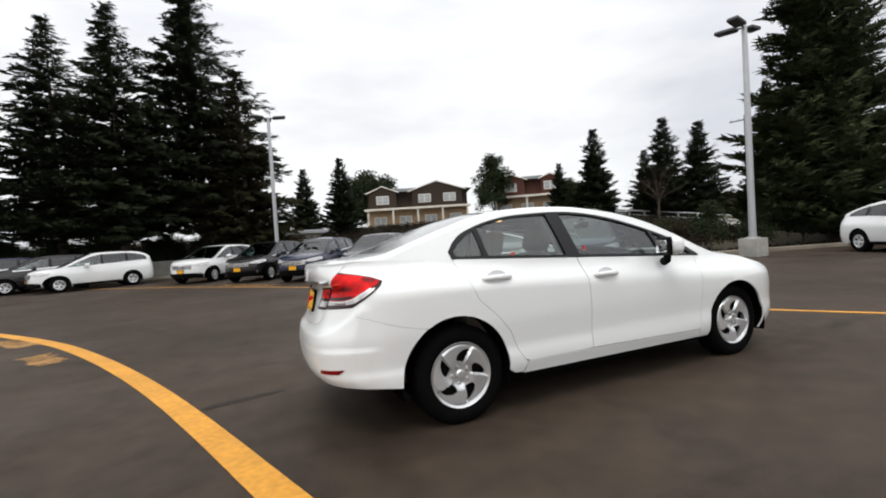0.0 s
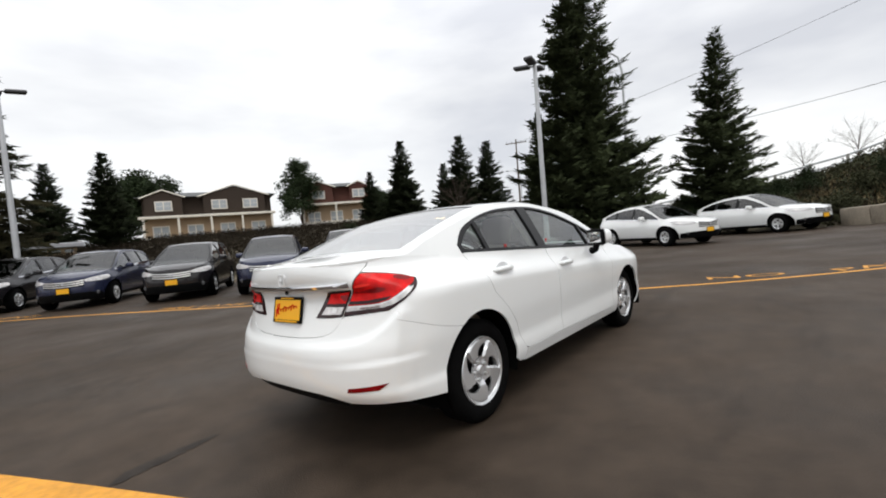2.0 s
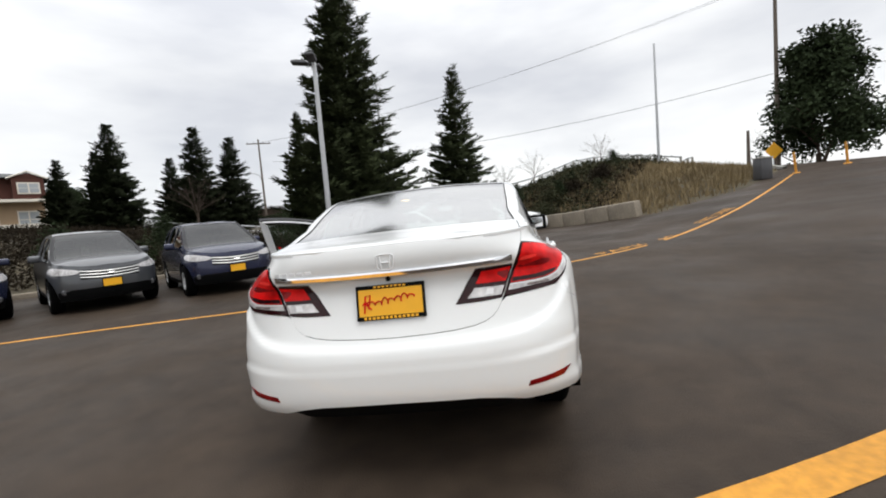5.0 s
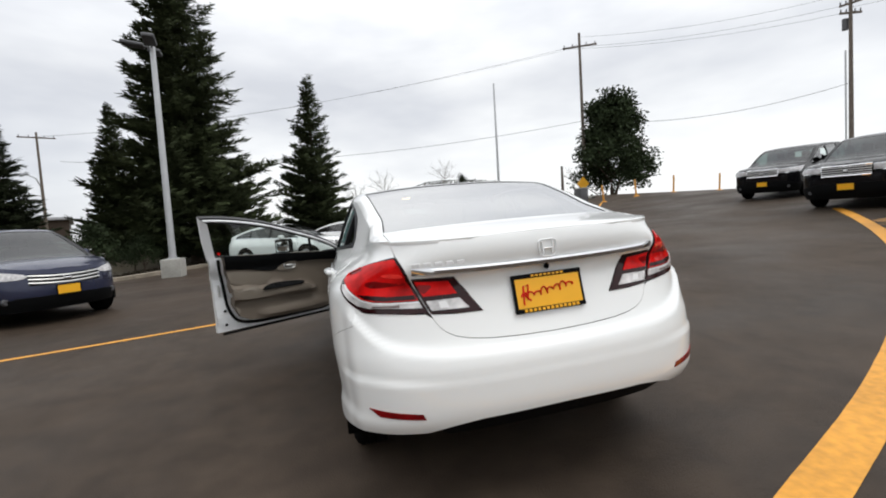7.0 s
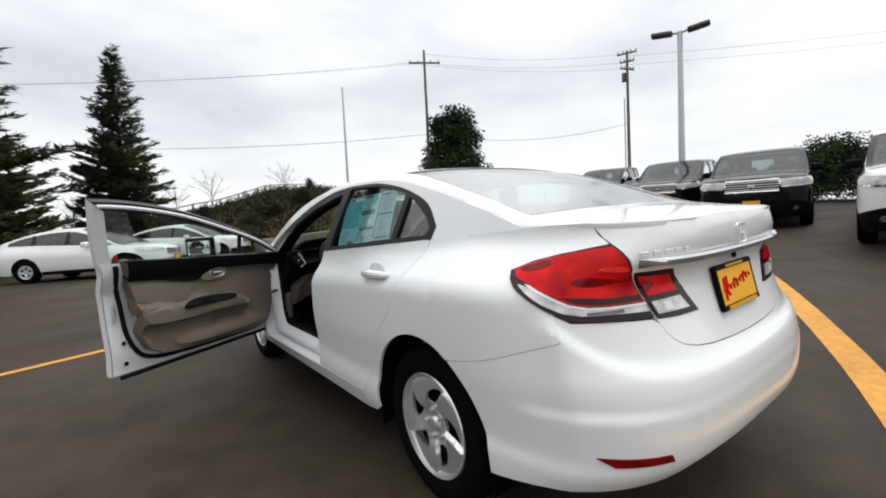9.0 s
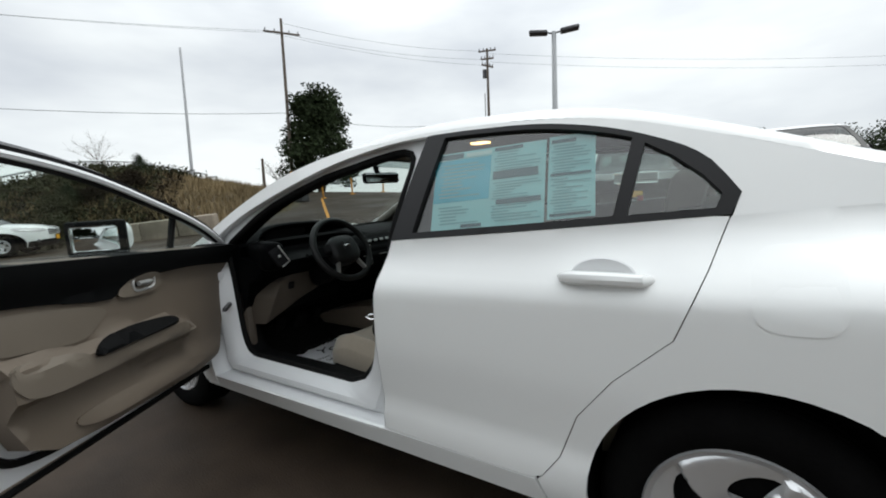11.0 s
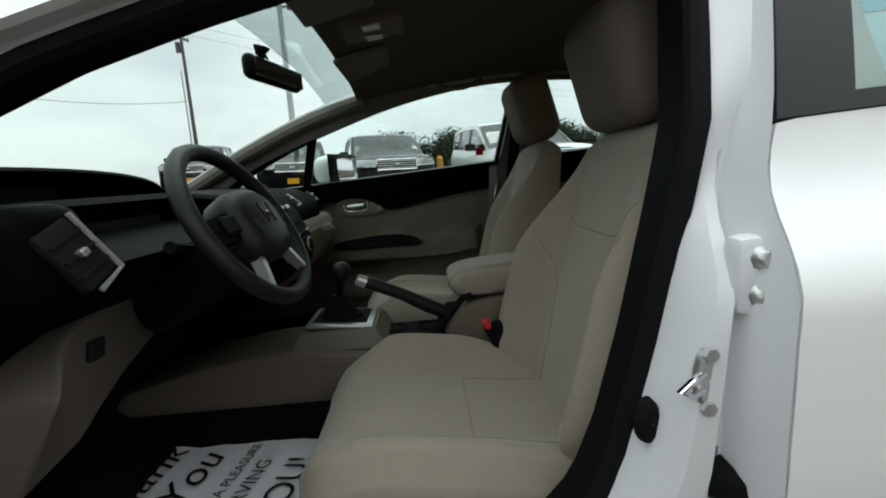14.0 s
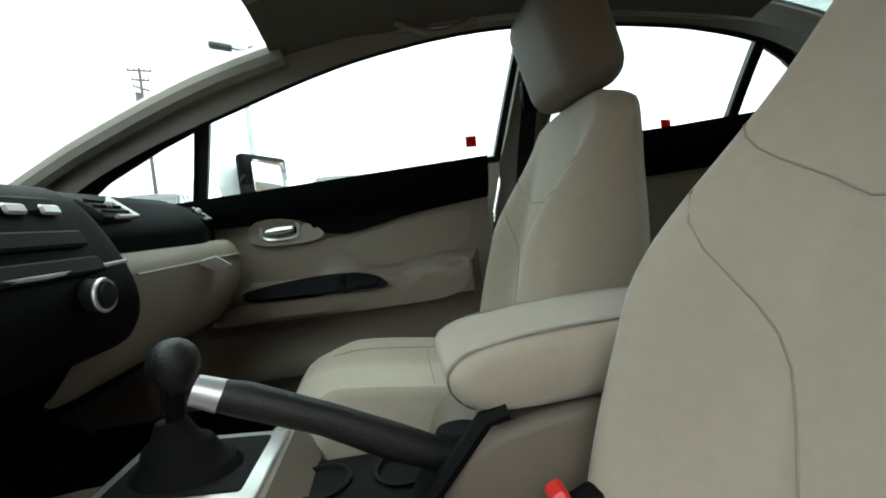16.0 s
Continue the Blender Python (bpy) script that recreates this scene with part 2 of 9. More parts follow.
M["grey_ink"] = material("grey_print", (0.07, 0.13, 0.16), 0.6)
M["soft_ink"] = material("faint_print", (0.26, 0.46, 0.50), 0.6)
M["buckle_red"] = material("red_button", (0.55, 0.02, 0.015), 0.4)
M["bulb"] = lamp_material("warm_bulb", (1.0, 0.55, 0.22), 5.0)
M["white_ink"] = material("white_print", (0.72, 0.80, 0.80), 0.6)


# ---- mesh helpers ----
def curve(*pts):
    """A smooth function through a few (x, y) points, straight beyond its ends."""
    xs, ys = np.array(sorted(pts), float).T
    d = np.diff(ys) / np.diff(xs)
    m = np.r_[d[0], (d[:-1] + d[1:]) / 2, d[-1]]
    for i in range(1, len(xs) - 1):
        if d[i - 1] * d[i] <= 0:
            m[i] = 0

    def f(x):
        x = np.asarray(x, float)
        i = np.clip(np.searchsorted(xs, x) - 1, 0, len(xs) - 2)
        h = xs[i + 1] - xs[i]
        t = np.clip((x - xs[i]) / h, 0, 1)
        y = (2 * t**3 - 3 * t**2 + 1) * ys[i] + (t**3 - 2 * t**2 + t) * h * m[i] + (3 * t**2 - 2 * t**3) * ys[i + 1] + (t**3 - t**2) * h * m[i + 1]
        return y + np.where(x < xs[0], (x - xs[0]) * m[0], 0) + np.where(x > xs[-1], (x - xs[-1]) * m[-1], 0)

    return f


def ss(t):
    t = np.clip(t, 0, 1)
    return t * t * (3 - 2 * t)


def link(name, bm, mat, parent=None, label="", smooth=True, angle=None):
    me = bpy.data.meshes.new(name)
    bm.normal_update()
    for f in bm.faces:
        f.smooth = smooth
    if angle is not None:
        for e in bm.edges:
            if len(e.link_faces) == 2 and e.calc_face_angle(0) > radians(angle):
                e.smooth = False
    bm.to_mesh(me)
    bm.free()
    for m in mat if isinstance(mat, (list, tuple)) else [mat]:
        me.materials.append(m)
    ob = new(name, me)
    if parent is not None:
        ob.parent = parent
    if label:
        ob["label"] = label
    return ob


def part(name, bm, mat, parent, label="", smooth=True, angle=35):
    return link(name, bm, mat, parent, label, smooth, angle)


def empty(name, m=None):
    ob = new(name)
    ob.empty_display_size = 0.2
    if m is not None:
        ob.matrix_world = m
    return ob


def box(size, at=(0, 0, 0), bevel=0.0, seg=2, rot=None, bm=None):
    own = bmesh.new()
    bmesh.ops.create_cube(own, size=1.0)
    bmesh.ops.scale(own, vec=size, verts=own.verts)
    if bevel:
        bmesh.ops.bevel(own, geom=own.edges[:], offset=bevel, segments=seg, affect="EDGES", profile=0.5)
    m = Matrix.Translation(at) @ (rot if rot is not None else Matrix.Identity(4))
    bmesh.ops.transform(own, matrix=m, verts=own.verts)
    return join(bm, own)


def join(bm, own):
    if bm is None:
        return own
    me = bpy.data.meshes.new("tmp")
    own.to_mesh(me)
    own.free()
    bm.from_mesh(me)
    bpy.data.meshes.remove(me)
    return bm


def tube(path, radius, n=8, bm=None, closed=False, cap=True):
    """A tube along a polyline; radius a number, or one for each point."""
    bm = bm or bmesh.new()
    pts = [Vector(p) for p in path]
    rad = list(radius) if hasattr(radius, "__len__") else [radius] * len(pts)
    rings = []
    up = None
    for i, p in enumerate(pts):
        a, b = (pts[i - 1] if i or closed else p), (pts[(i + 1) % len(pts)] if i < len(pts) - 1 or closed else p)
        d = (b - a).normalized()
        if up is None:
            up = Vector((0, 0, 1)) if abs(d.z) < 0.9 else Vector((1, 0, 0))
        side = d.cross(up).normalized()
        up = side.cross(d).normalized()
        rings.append([bm.verts.new(p + rad[i] * (math.cos(2 * math.pi * k / n) * side + math.sin(2 * math.pi * k / n) * up)) for k in range(n)])
    for i in range(len(rings) if closed else len(rings) - 1):
        a, b = rings[i], rings[(i + 1) % len(rings)]
        for k in range(n):
            bm.faces.new((a[k], a[(k + 1) % n], b[(k + 1) % n], b[k]))
    if cap and not closed:
        bm.faces.new(rings[0][::-1])
        bm.faces.new(rings[-1])
    return bm


def lathe(profile, n=32, axis="y", bm=None, at=(0, 0, 0)):
    """A turned shape: rows of (radius, height along the axis)."""
    bm = bm or bmesh.new()
    rings = []
    for r, h in profile:
        ring = []
        for k in range(n):
            a = 2 * math.pi * k / n
            c, s = r * math.cos(a), r * math.sin(a)
            p = (c, h, s) if axis == "y" else ((c, s, h) if axis == "z" else (h, c, s))
            ring.append(bm.verts.new(Vector(p) + Vector(at)))
        rings.append(ring)
    for a, b in zip(rings, rings[1:]):
        for k in range(n):
            bm.faces.new((a[k], a[(k + 1) % n], b[(k + 1) % n], b[k]))
    bmesh.ops.recalc_face_normals(bm, faces=bm.faces[:])
    return bm


def loft(rows, closed=True, cap=False, bm=None):
    """Skin between rows of points of equal length."""
    bm = bm or bmesh.new()
    vs = [[bm.verts.new(p) for p in row] for row in rows]
    for a, b in zip(vs, vs[1:]):
        n = len(a)
        for k in range(n if closed else n - 1):
            bm.faces.new((a[k], a[(k + 1) % n], b[(k + 1) % n], b[k]))
    if cap:
        bm.faces.new(vs[0][::-1])
        bm.faces.new(vs[-1])
    return bm


def inside(p, poly):
    """Which points (n, 2) lie in a polygon (k, 2)."""
    x, y = p[:, 0][:, None], p[:, 1][:, None]
    a, b = poly, np.roll(poly, -1, 0)
    cross = ((a[:, 1] > y) != (b[:, 1] > y)) & (x < (b[:, 0] - a[:, 0]) * (y - a[:, 1]) / (b[:, 1] - a[:, 1] + 1e-12) + a[:, 0])
    return cross.sum(1) % 2 == 1


def edge_distance(p, poly):
    a, b = poly, np.roll(poly, -1, 0)
    d = b - a
    t = np.clip(((p[:, None] - a) * d).sum(-1) / ((d * d).sum(-1) + 1e-12), 0, 1)
    return np.linalg.norm(p[:, None] - a - t[..., None] * d, axis=-1).min(1)


def resample(poly, step, closed=True):
    poly = np.asarray(poly, float)
    nxt = np.roll(poly, -1, 0) if closed else poly[1:]
    out = []
    for a, b in zip(poly, nxt):
        k = max(1, int(np.ceil(np.linalg.norm(b - a) / step)))
        out += [a + (b - a) * i / k for i in range(k)]
    if not closed:
        out.append(poly[-1])
    return np.array(out)


def chaikin(poly, times=2, closed=True):
    """A polyline with its corners cut round."""
    p = np.asarray(poly, float)
    for _ in range(times):
        q = np.roll(p, -1, 0) if closed else p[1:]
        a = p if closed else p[:-1]
        mid = np.stack([0.75 * a + 0.25 * q, 0.25 * a + 0.75 * q], 1).reshape(-1, p.shape[1])
        p = mid if closed else np.concatenate([p[:1], mid, p[-1:]])
    return p


def panel(outline, to3, step=0.05, holes=(), skirt=0.012, out=(0, 1, 0), bm=None, edge_step=None):
    """A sheet cut to a flat outline and laid on a curved surface by to3, its rim turned inward."""
    own = bmesh.new()
    outline = resample(outline, edge_step or step)
    holes = [resample(h, edge_step or step) for h in holes]
    lo, hi = outline.min(0), outline.max(0)
    gx, gy = np.meshgrid(np.arange(lo[0] + step / 2, hi[0], step), np.arange(lo[1] + step / 2, hi[1], step))
    grid = np.stack([gx.ravel(), gy.ravel()], 1)
    keep = inside(grid, outline)
    for h in holes:
        keep &= ~inside(grid, h)
    grid = grid[keep]
    for h in [outline, *holes]:
        if len(grid):
            grid = grid[edge_distance(grid, h) > 0.45 * step]
    verts, edges = [], []
    for h in [outline, *holes]:
        k = len(verts)
        verts += [Vector(p) for p in h]
        edges += [(k + i, k + (i + 1) % len(h)) for i in range(len(h))]
    verts += [Vector(p) for p in grid]
    co, _, faces, *_ = delaunay_2d_cdt(verts, edges, [], 0, 1e-6)
    flat = np.array([tuple(v) for v in co])
    tri = np.array([f for f in faces if len(f) == 3])
    mid = flat[tri].mean(1)
    keep = inside(mid, outline)
    for h in holes:
        keep &= ~inside(mid, h)
    tri = tri[keep]
    p3 = np.asarray(to3(flat[:, 0], flat[:, 1])).T
    used = np.unique(tri)
    vs = {i: own.verts.new(p3[i]) for i in used}
    for t in tri:
        try:
            own.faces.new([vs[i] for i in t])
        except ValueError:
            pass
    own.normal_update()
    n = sum((f.normal * f.calc_area() for f in own.faces), Vector())
    if n.dot(Vector(out)) < 0:
        bmesh.ops.reverse_faces(own, faces=own.faces[:])
    if skirt:
        own.normal_update()
        rim = [e for e in own.edges if e.is_boundary]
        low = {}
        for e in rim:
            for v in e.verts:
                if v not in low:
                    low[v] = own.verts.new(v.co - v.normal * skirt)
        for e in rim:
            f = e.link_faces[0]
            loop = next(l for l in f.loops if l.edge == e)
            a, b = loop.vert, loop.link_loop_next.vert
            own.faces.new((b, a, low[a], low[b]))
            e.smooth = False
    return join(bm, own)


# ---- the ground ----
def lot_z(x, y):
    """The height of the paved lot: it climbs to the street on one side and dips a little on the other."""
    x, y = np.asarray(x, float), np.asarray(y, float)
    yn, yp = np.clip(-y, 0, 18), np.clip(y, 0, 60)
    climb = np.where(yn < 6, 0.0335 * yn + 0.005 * yn * yn, 0.381 + 1.683 * (1 - np.exp(-np.maximum(yn - 6, 0) / 18)))
    return climb - 0.17 * (1 - np.exp(-yp / 5.0)) + 0.0040 * np.clip(x, 0, 26) * np.clip(yn - 4, 0, 14)


HILL = np.array([(20, 14), (20.5, 2), (18.4, -3.2), (14.0, -6.6), (16.6, -11.2), (22, -16), (34, -20.5), (70, -22), (70, 16)], float)
BANK = np.array([(-40, 30), (-12, 27.5), (-2, 25), (8, 13.5), (14, 9), (20, 9), (70, 20), (70, 120), (-40, 120)], float)


def land_z(x, y):
    """The unpaved land round the lot, with its grass slope and the bank below the houses."""
    p = np.stack([np.ravel(x), np.ravel(y)], 1).astype(float)
    fall = np.clip(0.62 - 0.038 * p[:, 1], 0.45, 1.0)
    rise = np.where(inside(p, HILL), np.minimum(3.3, 0.30 * edge_distance(p, HILL)) * fall, 0)
    rise2 = np.where(inside(p, BANK), np.minimum(2.6, 0.12 * edge_distance(p, BANK)), 0)
    return (lot_z(x, y).ravel() + rise + rise2 - 0.05).reshape(np.shape(x))


def stand(x, y, turn=0.0):
    """The pose of a thing that stands on the lot, leaning with it."""
    e = 0.6
    dx, dy = (lot_z(x + e, y) - lot_z(x - e, y)) / (2 * e), (lot_z(x, y + e) - lot_z(x, y - e)) / (2 * e)
    up = Vector((-dx, -dy, 1)).normalized()
    fwd = Vector((math.cos(radians(turn)), math.sin(radians(turn)), 0))
    left = up.cross(fwd).normalized()
    fwd = left.cross(up)
    m = Matrix((fwd, left, up)).transposed().to_4x4()
    return Matrix.Translation((x, y, float(lot_z(x, y)))) @ m


def sheet(xs, ys, zf):
    bm = bmesh.new()
    gx, gy = np.meshgrid(xs, ys, indexing="ij")
    gz = zf(gx, gy)
    vs = [[bm.verts.new((gx[i, j], gy[i, j], gz[i, j])) for j in range(len(ys))] for i in range(len(xs))]
    for i in range(len(xs) - 1):
        for j in range(len(ys) - 1):
            bm.faces.new((vs[i][j], vs[i + 1][j], vs[i + 1][j + 1], vs[i][j + 1]))
    return bm


far = [-4000, -1500, -600, -250, -120, -70]
ground = link("ground", sheet(np.array(far + list(np.arange(-45, 75, 1.25)) + [100, 180, 400, 1000, 4000]), np.array(far + list(np.arange(-45, 70, 1.25)) + [100, 180, 400, 1000, 4000]), land_z), M["soil"])
tagged(ground, "rough soil with dry grass round the lot", "ground", kind="structure")

LOT = [(-40, 29), (-12, 26.5), (-3, 23.5), (7.2, 12.2), (13.4, 7.8), (19.3, 5.6), (20.1, 1.8), (18.0, -3.4), (13.6, -6.7), (16.2, -11.4), (21.8, -16.4), (34, -21.0), (60, -23), (60, -60), (-40, -60)]
lot = link("parking_lot", panel(LOT, lambda x, y: (x, y, lot_z(x, y)), 1.0, skirt=0.06, out=(0, 0, 1)), M["asphalt"])
tagged(lot, "dark grey asphalt parking lot with faint stains", "pavement", kind="structure")


def stripe(name, pts, width, label, lift=0.004):
    """A painted line along points on the lot."""
    p = resample(chaikin(pts, 3, closed=False), 0.12, closed=False)
    pad = np.concatenate([p[:1] + (p[:1] - p[1:12][::-1]), p, p[-1:] + (p[-1:] - p[-12:-1][::-1])])
    p = np.stack([np.convolve(pad[:, k], np.ones(23) / 23, "valid") for k in (0, 1)], 1)
    d = np.gradient(p, axis=0)
    nrm = np.stack([-d[:, 1], d[:, 0]], 1) / np.linalg.norm(d, axis=1)[:, None]
    rng = np.random.default_rng(len(pts))
    rows = []
    for k in (-1, -0.33, 0.33, 1):
        q = p + nrm * (k * width / 2 + (rng.normal(0, 0.0006, len(p)) if abs(k) == 1 else 0))[:, None] if abs(k) == 1 else p + nrm * k * width / 2
        z = lot_z(q[:, 0], q[:, 1]) + lift
        rows.append([(a, b, c) for (a, b), c in zip(q, z)])
    ob = link(name, loft(rows, closed=False), M["paint_yellow"])
    return tagged(ob, label, "road marking", kind="structure")


def smear(a, b, width):
    """A tapered dark tyre smear on the lot."""
    a, b = np.array(a), np.array(b)
    d = (b - a) / np.linalg.norm(b - a)
    n = np.array([-d[1], d[0]])
    rng = np.random.default_rng(4)
    rows = []
    for side in (-1, -0.4, 0.4, 1):
        row = []
        for u in np.linspace(0, 1, 26):
            w = width / 2 * math.sin(math.pi * u**0.7) ** 0.6 * (1 + rng.normal(0, 0.12))
            x, y = a + (b - a) * u + n * (side * w + 0.02 * math.sin(5 * u))
            row.append((x, y, float(lot_z(x, y)) + 0.003))
        rows.append(row)
    ob = link("tyre_mark", loft(rows, closed=False), M["oil"])
    return tagged(ob, "dark tapered tyre smear on the asphalt", "road marking", kind="structure")


smear((-2.97, 0.60), (-2.34, 0.75), 0.12)


NEAR = [(-16, 16), (-9.5, 10.6), (-7.0, 7.55), (-5.6, 5.7), (-4.6, 3.95), (-3.68, 2.1), (-3.1, 0.72), (-2.6, -0.6), (-2.24, -1.62), (-1.86, -2.52), (-0.96, -4.45), (0.56, -7.0), (2.85, -9.9), (4.1, -11.3)]
stripe("road_line", [(x - 0.02, y) for x, y in NEAR], 0.185, "broad worn yellow line painted on asphalt")
FARL = [(-14, 24.6), (-6.3, 18.0), (-1.6, 12.2), (-0.1, 9.4), (0.8, 7.8), (1.75, 5.9), (2.35, 3.9), (2.85, 2.2), (3.5, 0.6), (4.1, -0.7), (4.75, -2.3), (5.85, -4.0), (7.5, -5.7), (9.9, -7.9), (13.2, -10.6), (18.1, -14.6)]
stripe("road_line", FARL, 0.11, "thin yellow fire-lane line painted on asphalt")


def words(body, at, turn, size, mat, name="road_lettering", label="", lift=0.005, stretch=1.0, conform=True):
    """Lettering laid on the lot."""
    cu = bpy.data.curves.new(name, "FONT")
    cu.body, cu.size, cu.align_x, cu.align_y = body, size, "CENTER", "CENTER"
    tmp = new(name, cu)
    me = bpy.data.meshes.new_from_object(tmp.evaluated_get(bpy.context.evaluated_depsgraph_get()))
    bpy.data.objects.remove(tmp)
    c, s = math.cos(radians(turn)), math.sin(radians(turn))
    for v in me.vertices:
        u, w = v.co.x * stretch, v.co.y
        x, y = at[0] + c * u - s * w, at[1] + s * u + c * w
        v.co = (x, y, float(lot_z(x, y)) + lift)
    me.materials.append(mat)
    ob = new(name, me)
    return tagged(ob, label or f"worn yellow letters {body} on asphalt", "road marking", kind="structure")


def bars_on_lot(at, turn, size, count):
    """Lettering too worn to read, as plain bars."""
    bm = bmesh.new()
    c, s = math.cos(radians(turn)), math.sin(radians(turn))
    rng = random.Random(count)
    for i in range(count):
        u0 = (i - (count - 1) / 2) * size[0] / count
        quad = []
        b, e0, e1 = rng.uniform(0.14, 0.34), rng.uniform(-0.55, -0.3), rng.uniform(0.3, 0.55)
        for du, dw in ((-b, e0), (b, e0 + 0.05), (b, e1), (-b, e1 - 0.06)):
            u, w = u0 + du * size[0] / count, dw * size[1]
            x, y = at[0] + c * u - s * w, at[1] + s * u + c * w
            quad.append(bm.verts.new((x, y, float(lot_z(x, y)) + 0.005)))
        bm.faces.new(quad)
    ob = link("road_lettering", bm, M["faded_paint"])
    return tagged(ob, "worn unreadable yellow lettering on asphalt", "road marking", kind="structure")


words("NO", (5.0, -1.5), -72, 0.42, M["paint_yellow"], stretch=1.7)
words("PARKING", (6.0, -3.7), -57, 0.42, M["paint_yellow"], stretch=1.5)
words("FIRE LANE", (9.3, -6.9), -42, 0.42, M["paint_yellow"], stretch=1.5)
words("FIRE LANE", (0.55, 8.9), -58, 0.40, M["paint_yellow"], stretch=1.3)
words("NO PARKING", (-2.9, 14.6), -52, 0.40, M["paint_yellow"], stretch=1.3)
bars_on_lot((0.55, -7.65), 128, (1.5, 0.5), 9)
bars_on_lot((1.65, -9.0), 130, (1.3, 0.5), 8)
bars_on_lot((-5.25, 4.2), 120, (1.0, 0.40), 8)
bars_on_lot((-6.35, 6.2), 125, (1.3, 0.40), 9)


# ---- lamp posts and utility poles ----
def lamp_post(x, y, height, turn, heads, base=0.62, z=None):
    g = float(lot_z(x, y)) if z is None else z
    top = empty("street_lamp", Matrix.Translation((x, y, g)))
    part("base", box((0.62, 0.62, base + 0.3), (0, 0, base / 2 - 0.15), 0.03), M["concrete"], top, "square concrete footing")
    bm = box((0.34, 0.34, 0.03), (0, 0, base + 0.015), 0.005)
    for a in (45, 135, 225, 315):
        tube([(0.19 * math.cos(radians(a)) * 0.7, 0.19 * math.sin(radians(a)) * 0.7, base + 0.03), (0.19 * math.cos(radians(a)) * 0.7, 0.19 * math.sin(radians(a)) * 0.7, base + 0.07)], 0.018, 6, bm)
    part("base_plate", bm, M["steel"], top)
    part("pole", tube([(0, 0, base), (0, 0, base + 0.5), (0, 0, height)], [0.115, 0.110, 0.080], 14), M["steel"], top, "tall galvanised steel pole")
    for a in heads:
        c, s = math.cos(radians(turn + a)), math.sin(radians(turn + a))
        arm = part("arm", tube([(0, 0, height - 0.06), (0.28 * c, 0.28 * s, height)], 0.03, 8), M["dark_metal"], top)
        rot = Matrix.Rotation(radians(turn + a), 4, "Z") @ Matrix.Rotation(radians(-6), 4, "Y")
        bm = box((0.66, 0.36, 0.13), (0, 0, 0), 0.05, 3, rot)
        bmesh.ops.translate(bm, vec=(0.55 * c, 0.55 * s, height + 0.02), verts=bm.verts)
        part("lamp_head", bm, M["dark_metal"], top, "dark shoebox lamp head")
    return tagged(top, "tall steel parking lot lamp on a concrete footing", "lamp post", group="lot lamps")


lamp_post(13.0, 6.05, 7.75, 10, (0, 90, 180))
lamp_post(-1.5, 21.6, 8.3, 0, (0, 90, 180))
lamp_post(4.25, -13.9, 6.05, 20, (0, 180))
lamp_post(-14.5, 16.0, 8.0, 20, (0, 180))


def utility_pole(x, y, z0, z1, arms, lean=0.0, mat="timber", r=0.15, label="weathered wooden utility pole with crossarms"):
    top = empty("utility_pole", Matrix.Translation((x, y, z0)))
    h = z1 - z0
    part("pole", tube([(0, 0, -0.4), (lean, 0, h)], [r, r * 0.62], 10), M[mat], top)
    for frac, width, turn in arms:
        bm = box((width, 0.11, 0.12), (lean * frac, 0, h * frac), 0.01, 1, Matrix.Rotation(radians(turn), 4, "Z"))
        part("crossarm", bm, M["timber"], top)
        for k in (-0.45, -0.2, 0.2, 0.45):
            c, s = math.cos(radians(turn)), math.sin(radians(turn))
            part("insulator", lathe([(0.001, 0), (0.045, 0.02), (0.03, 0.12), (0.05, 0.16), (0.001, 0.2)], 8, "z", at=(lean * frac + k * width * c, k * width * s, h * frac + 0.06)), M["dark_metal"], top)
    return tagged(top, label, "utility pole")


utility_pole(27.2, -19.6, 1.8, 15.6, [(0.925, 2.6, 60)])
part_can = [(0.985, 1.5, 20), (0.93, 1.1, 20), (0.88, 1.3, 70)]
up2 = utility_pole(16.6, -32.3, 2.4, 14.4, part_can)
part("transformer", lathe([(0.001, 0), (0.17, 0.02), (0.17, 0.7), (0.001, 0.75)], 12, "z", at=(0.3, 0, 9.6)), M["dark_metal"], up2, "grey pole transformer")
part("conduit", tube([(0.45, -0.25, -0.3), (0.45, -0.25, 8.4)], 0.055, 6), M["steel"], up2)
utility_pole(27.0, -12.0, 3.4, 11.4, [], mat="steel", r=0.10, label="slim steel street light pole")
utility_pole(50.5, 29.0, 2.2, 13.1, [(0.95, 3.0, 110)])
utility_pole(33.0, -21.0, 2.6, 5.9, [], r=0.16, label="short weathered wooden stub pole")
for cx, cy, cz, ex, ey, hgt in ((27.9, 7.2, 2.6, 26.9, 7.9, 9.6), (58.0, 33.0, 2.4, 55.0, 33.5, 7.2)):
    ob = empty("street_lamp", Matrix.Translation((cx, cy, cz)))
    part("pole", tube([(0, 0, -0.5), (0, 0, hgt - 1.2), (0.2 * (ex - cx), 0.2 * (ey - cy), hgt - 0.25), (0.6 * (ex - cx), 0.6 * (ey - cy), hgt), (ex - cx, ey - cy, hgt - 0.1)], [0.1, 0.08, 0.06, 0.055, 0.05], 10), M["steel"], ob)
    part("lamp_head", box((0.6, 0.25, 0.12), (ex - cx, ey - cy, hgt - 0.12), 0.04), M["dark_metal"], ob)
    tagged(ob, "curved steel street lamp beside the road", "lamp post", group="street lamps")


def cable(a, b, sag, r=0.009):
    pts = []
    for i in range(17):
        t = i / 16
        p = Vector(a).lerp(Vector(b), t)
        p.z -= sag * 4 * t * (1 - t)
        pts.append(p)
    ob = link("cable", tube(pts, r, 5), M["wire"])
    return tagged(ob, "thin black overhead cable", "cable", group="overhead cables")


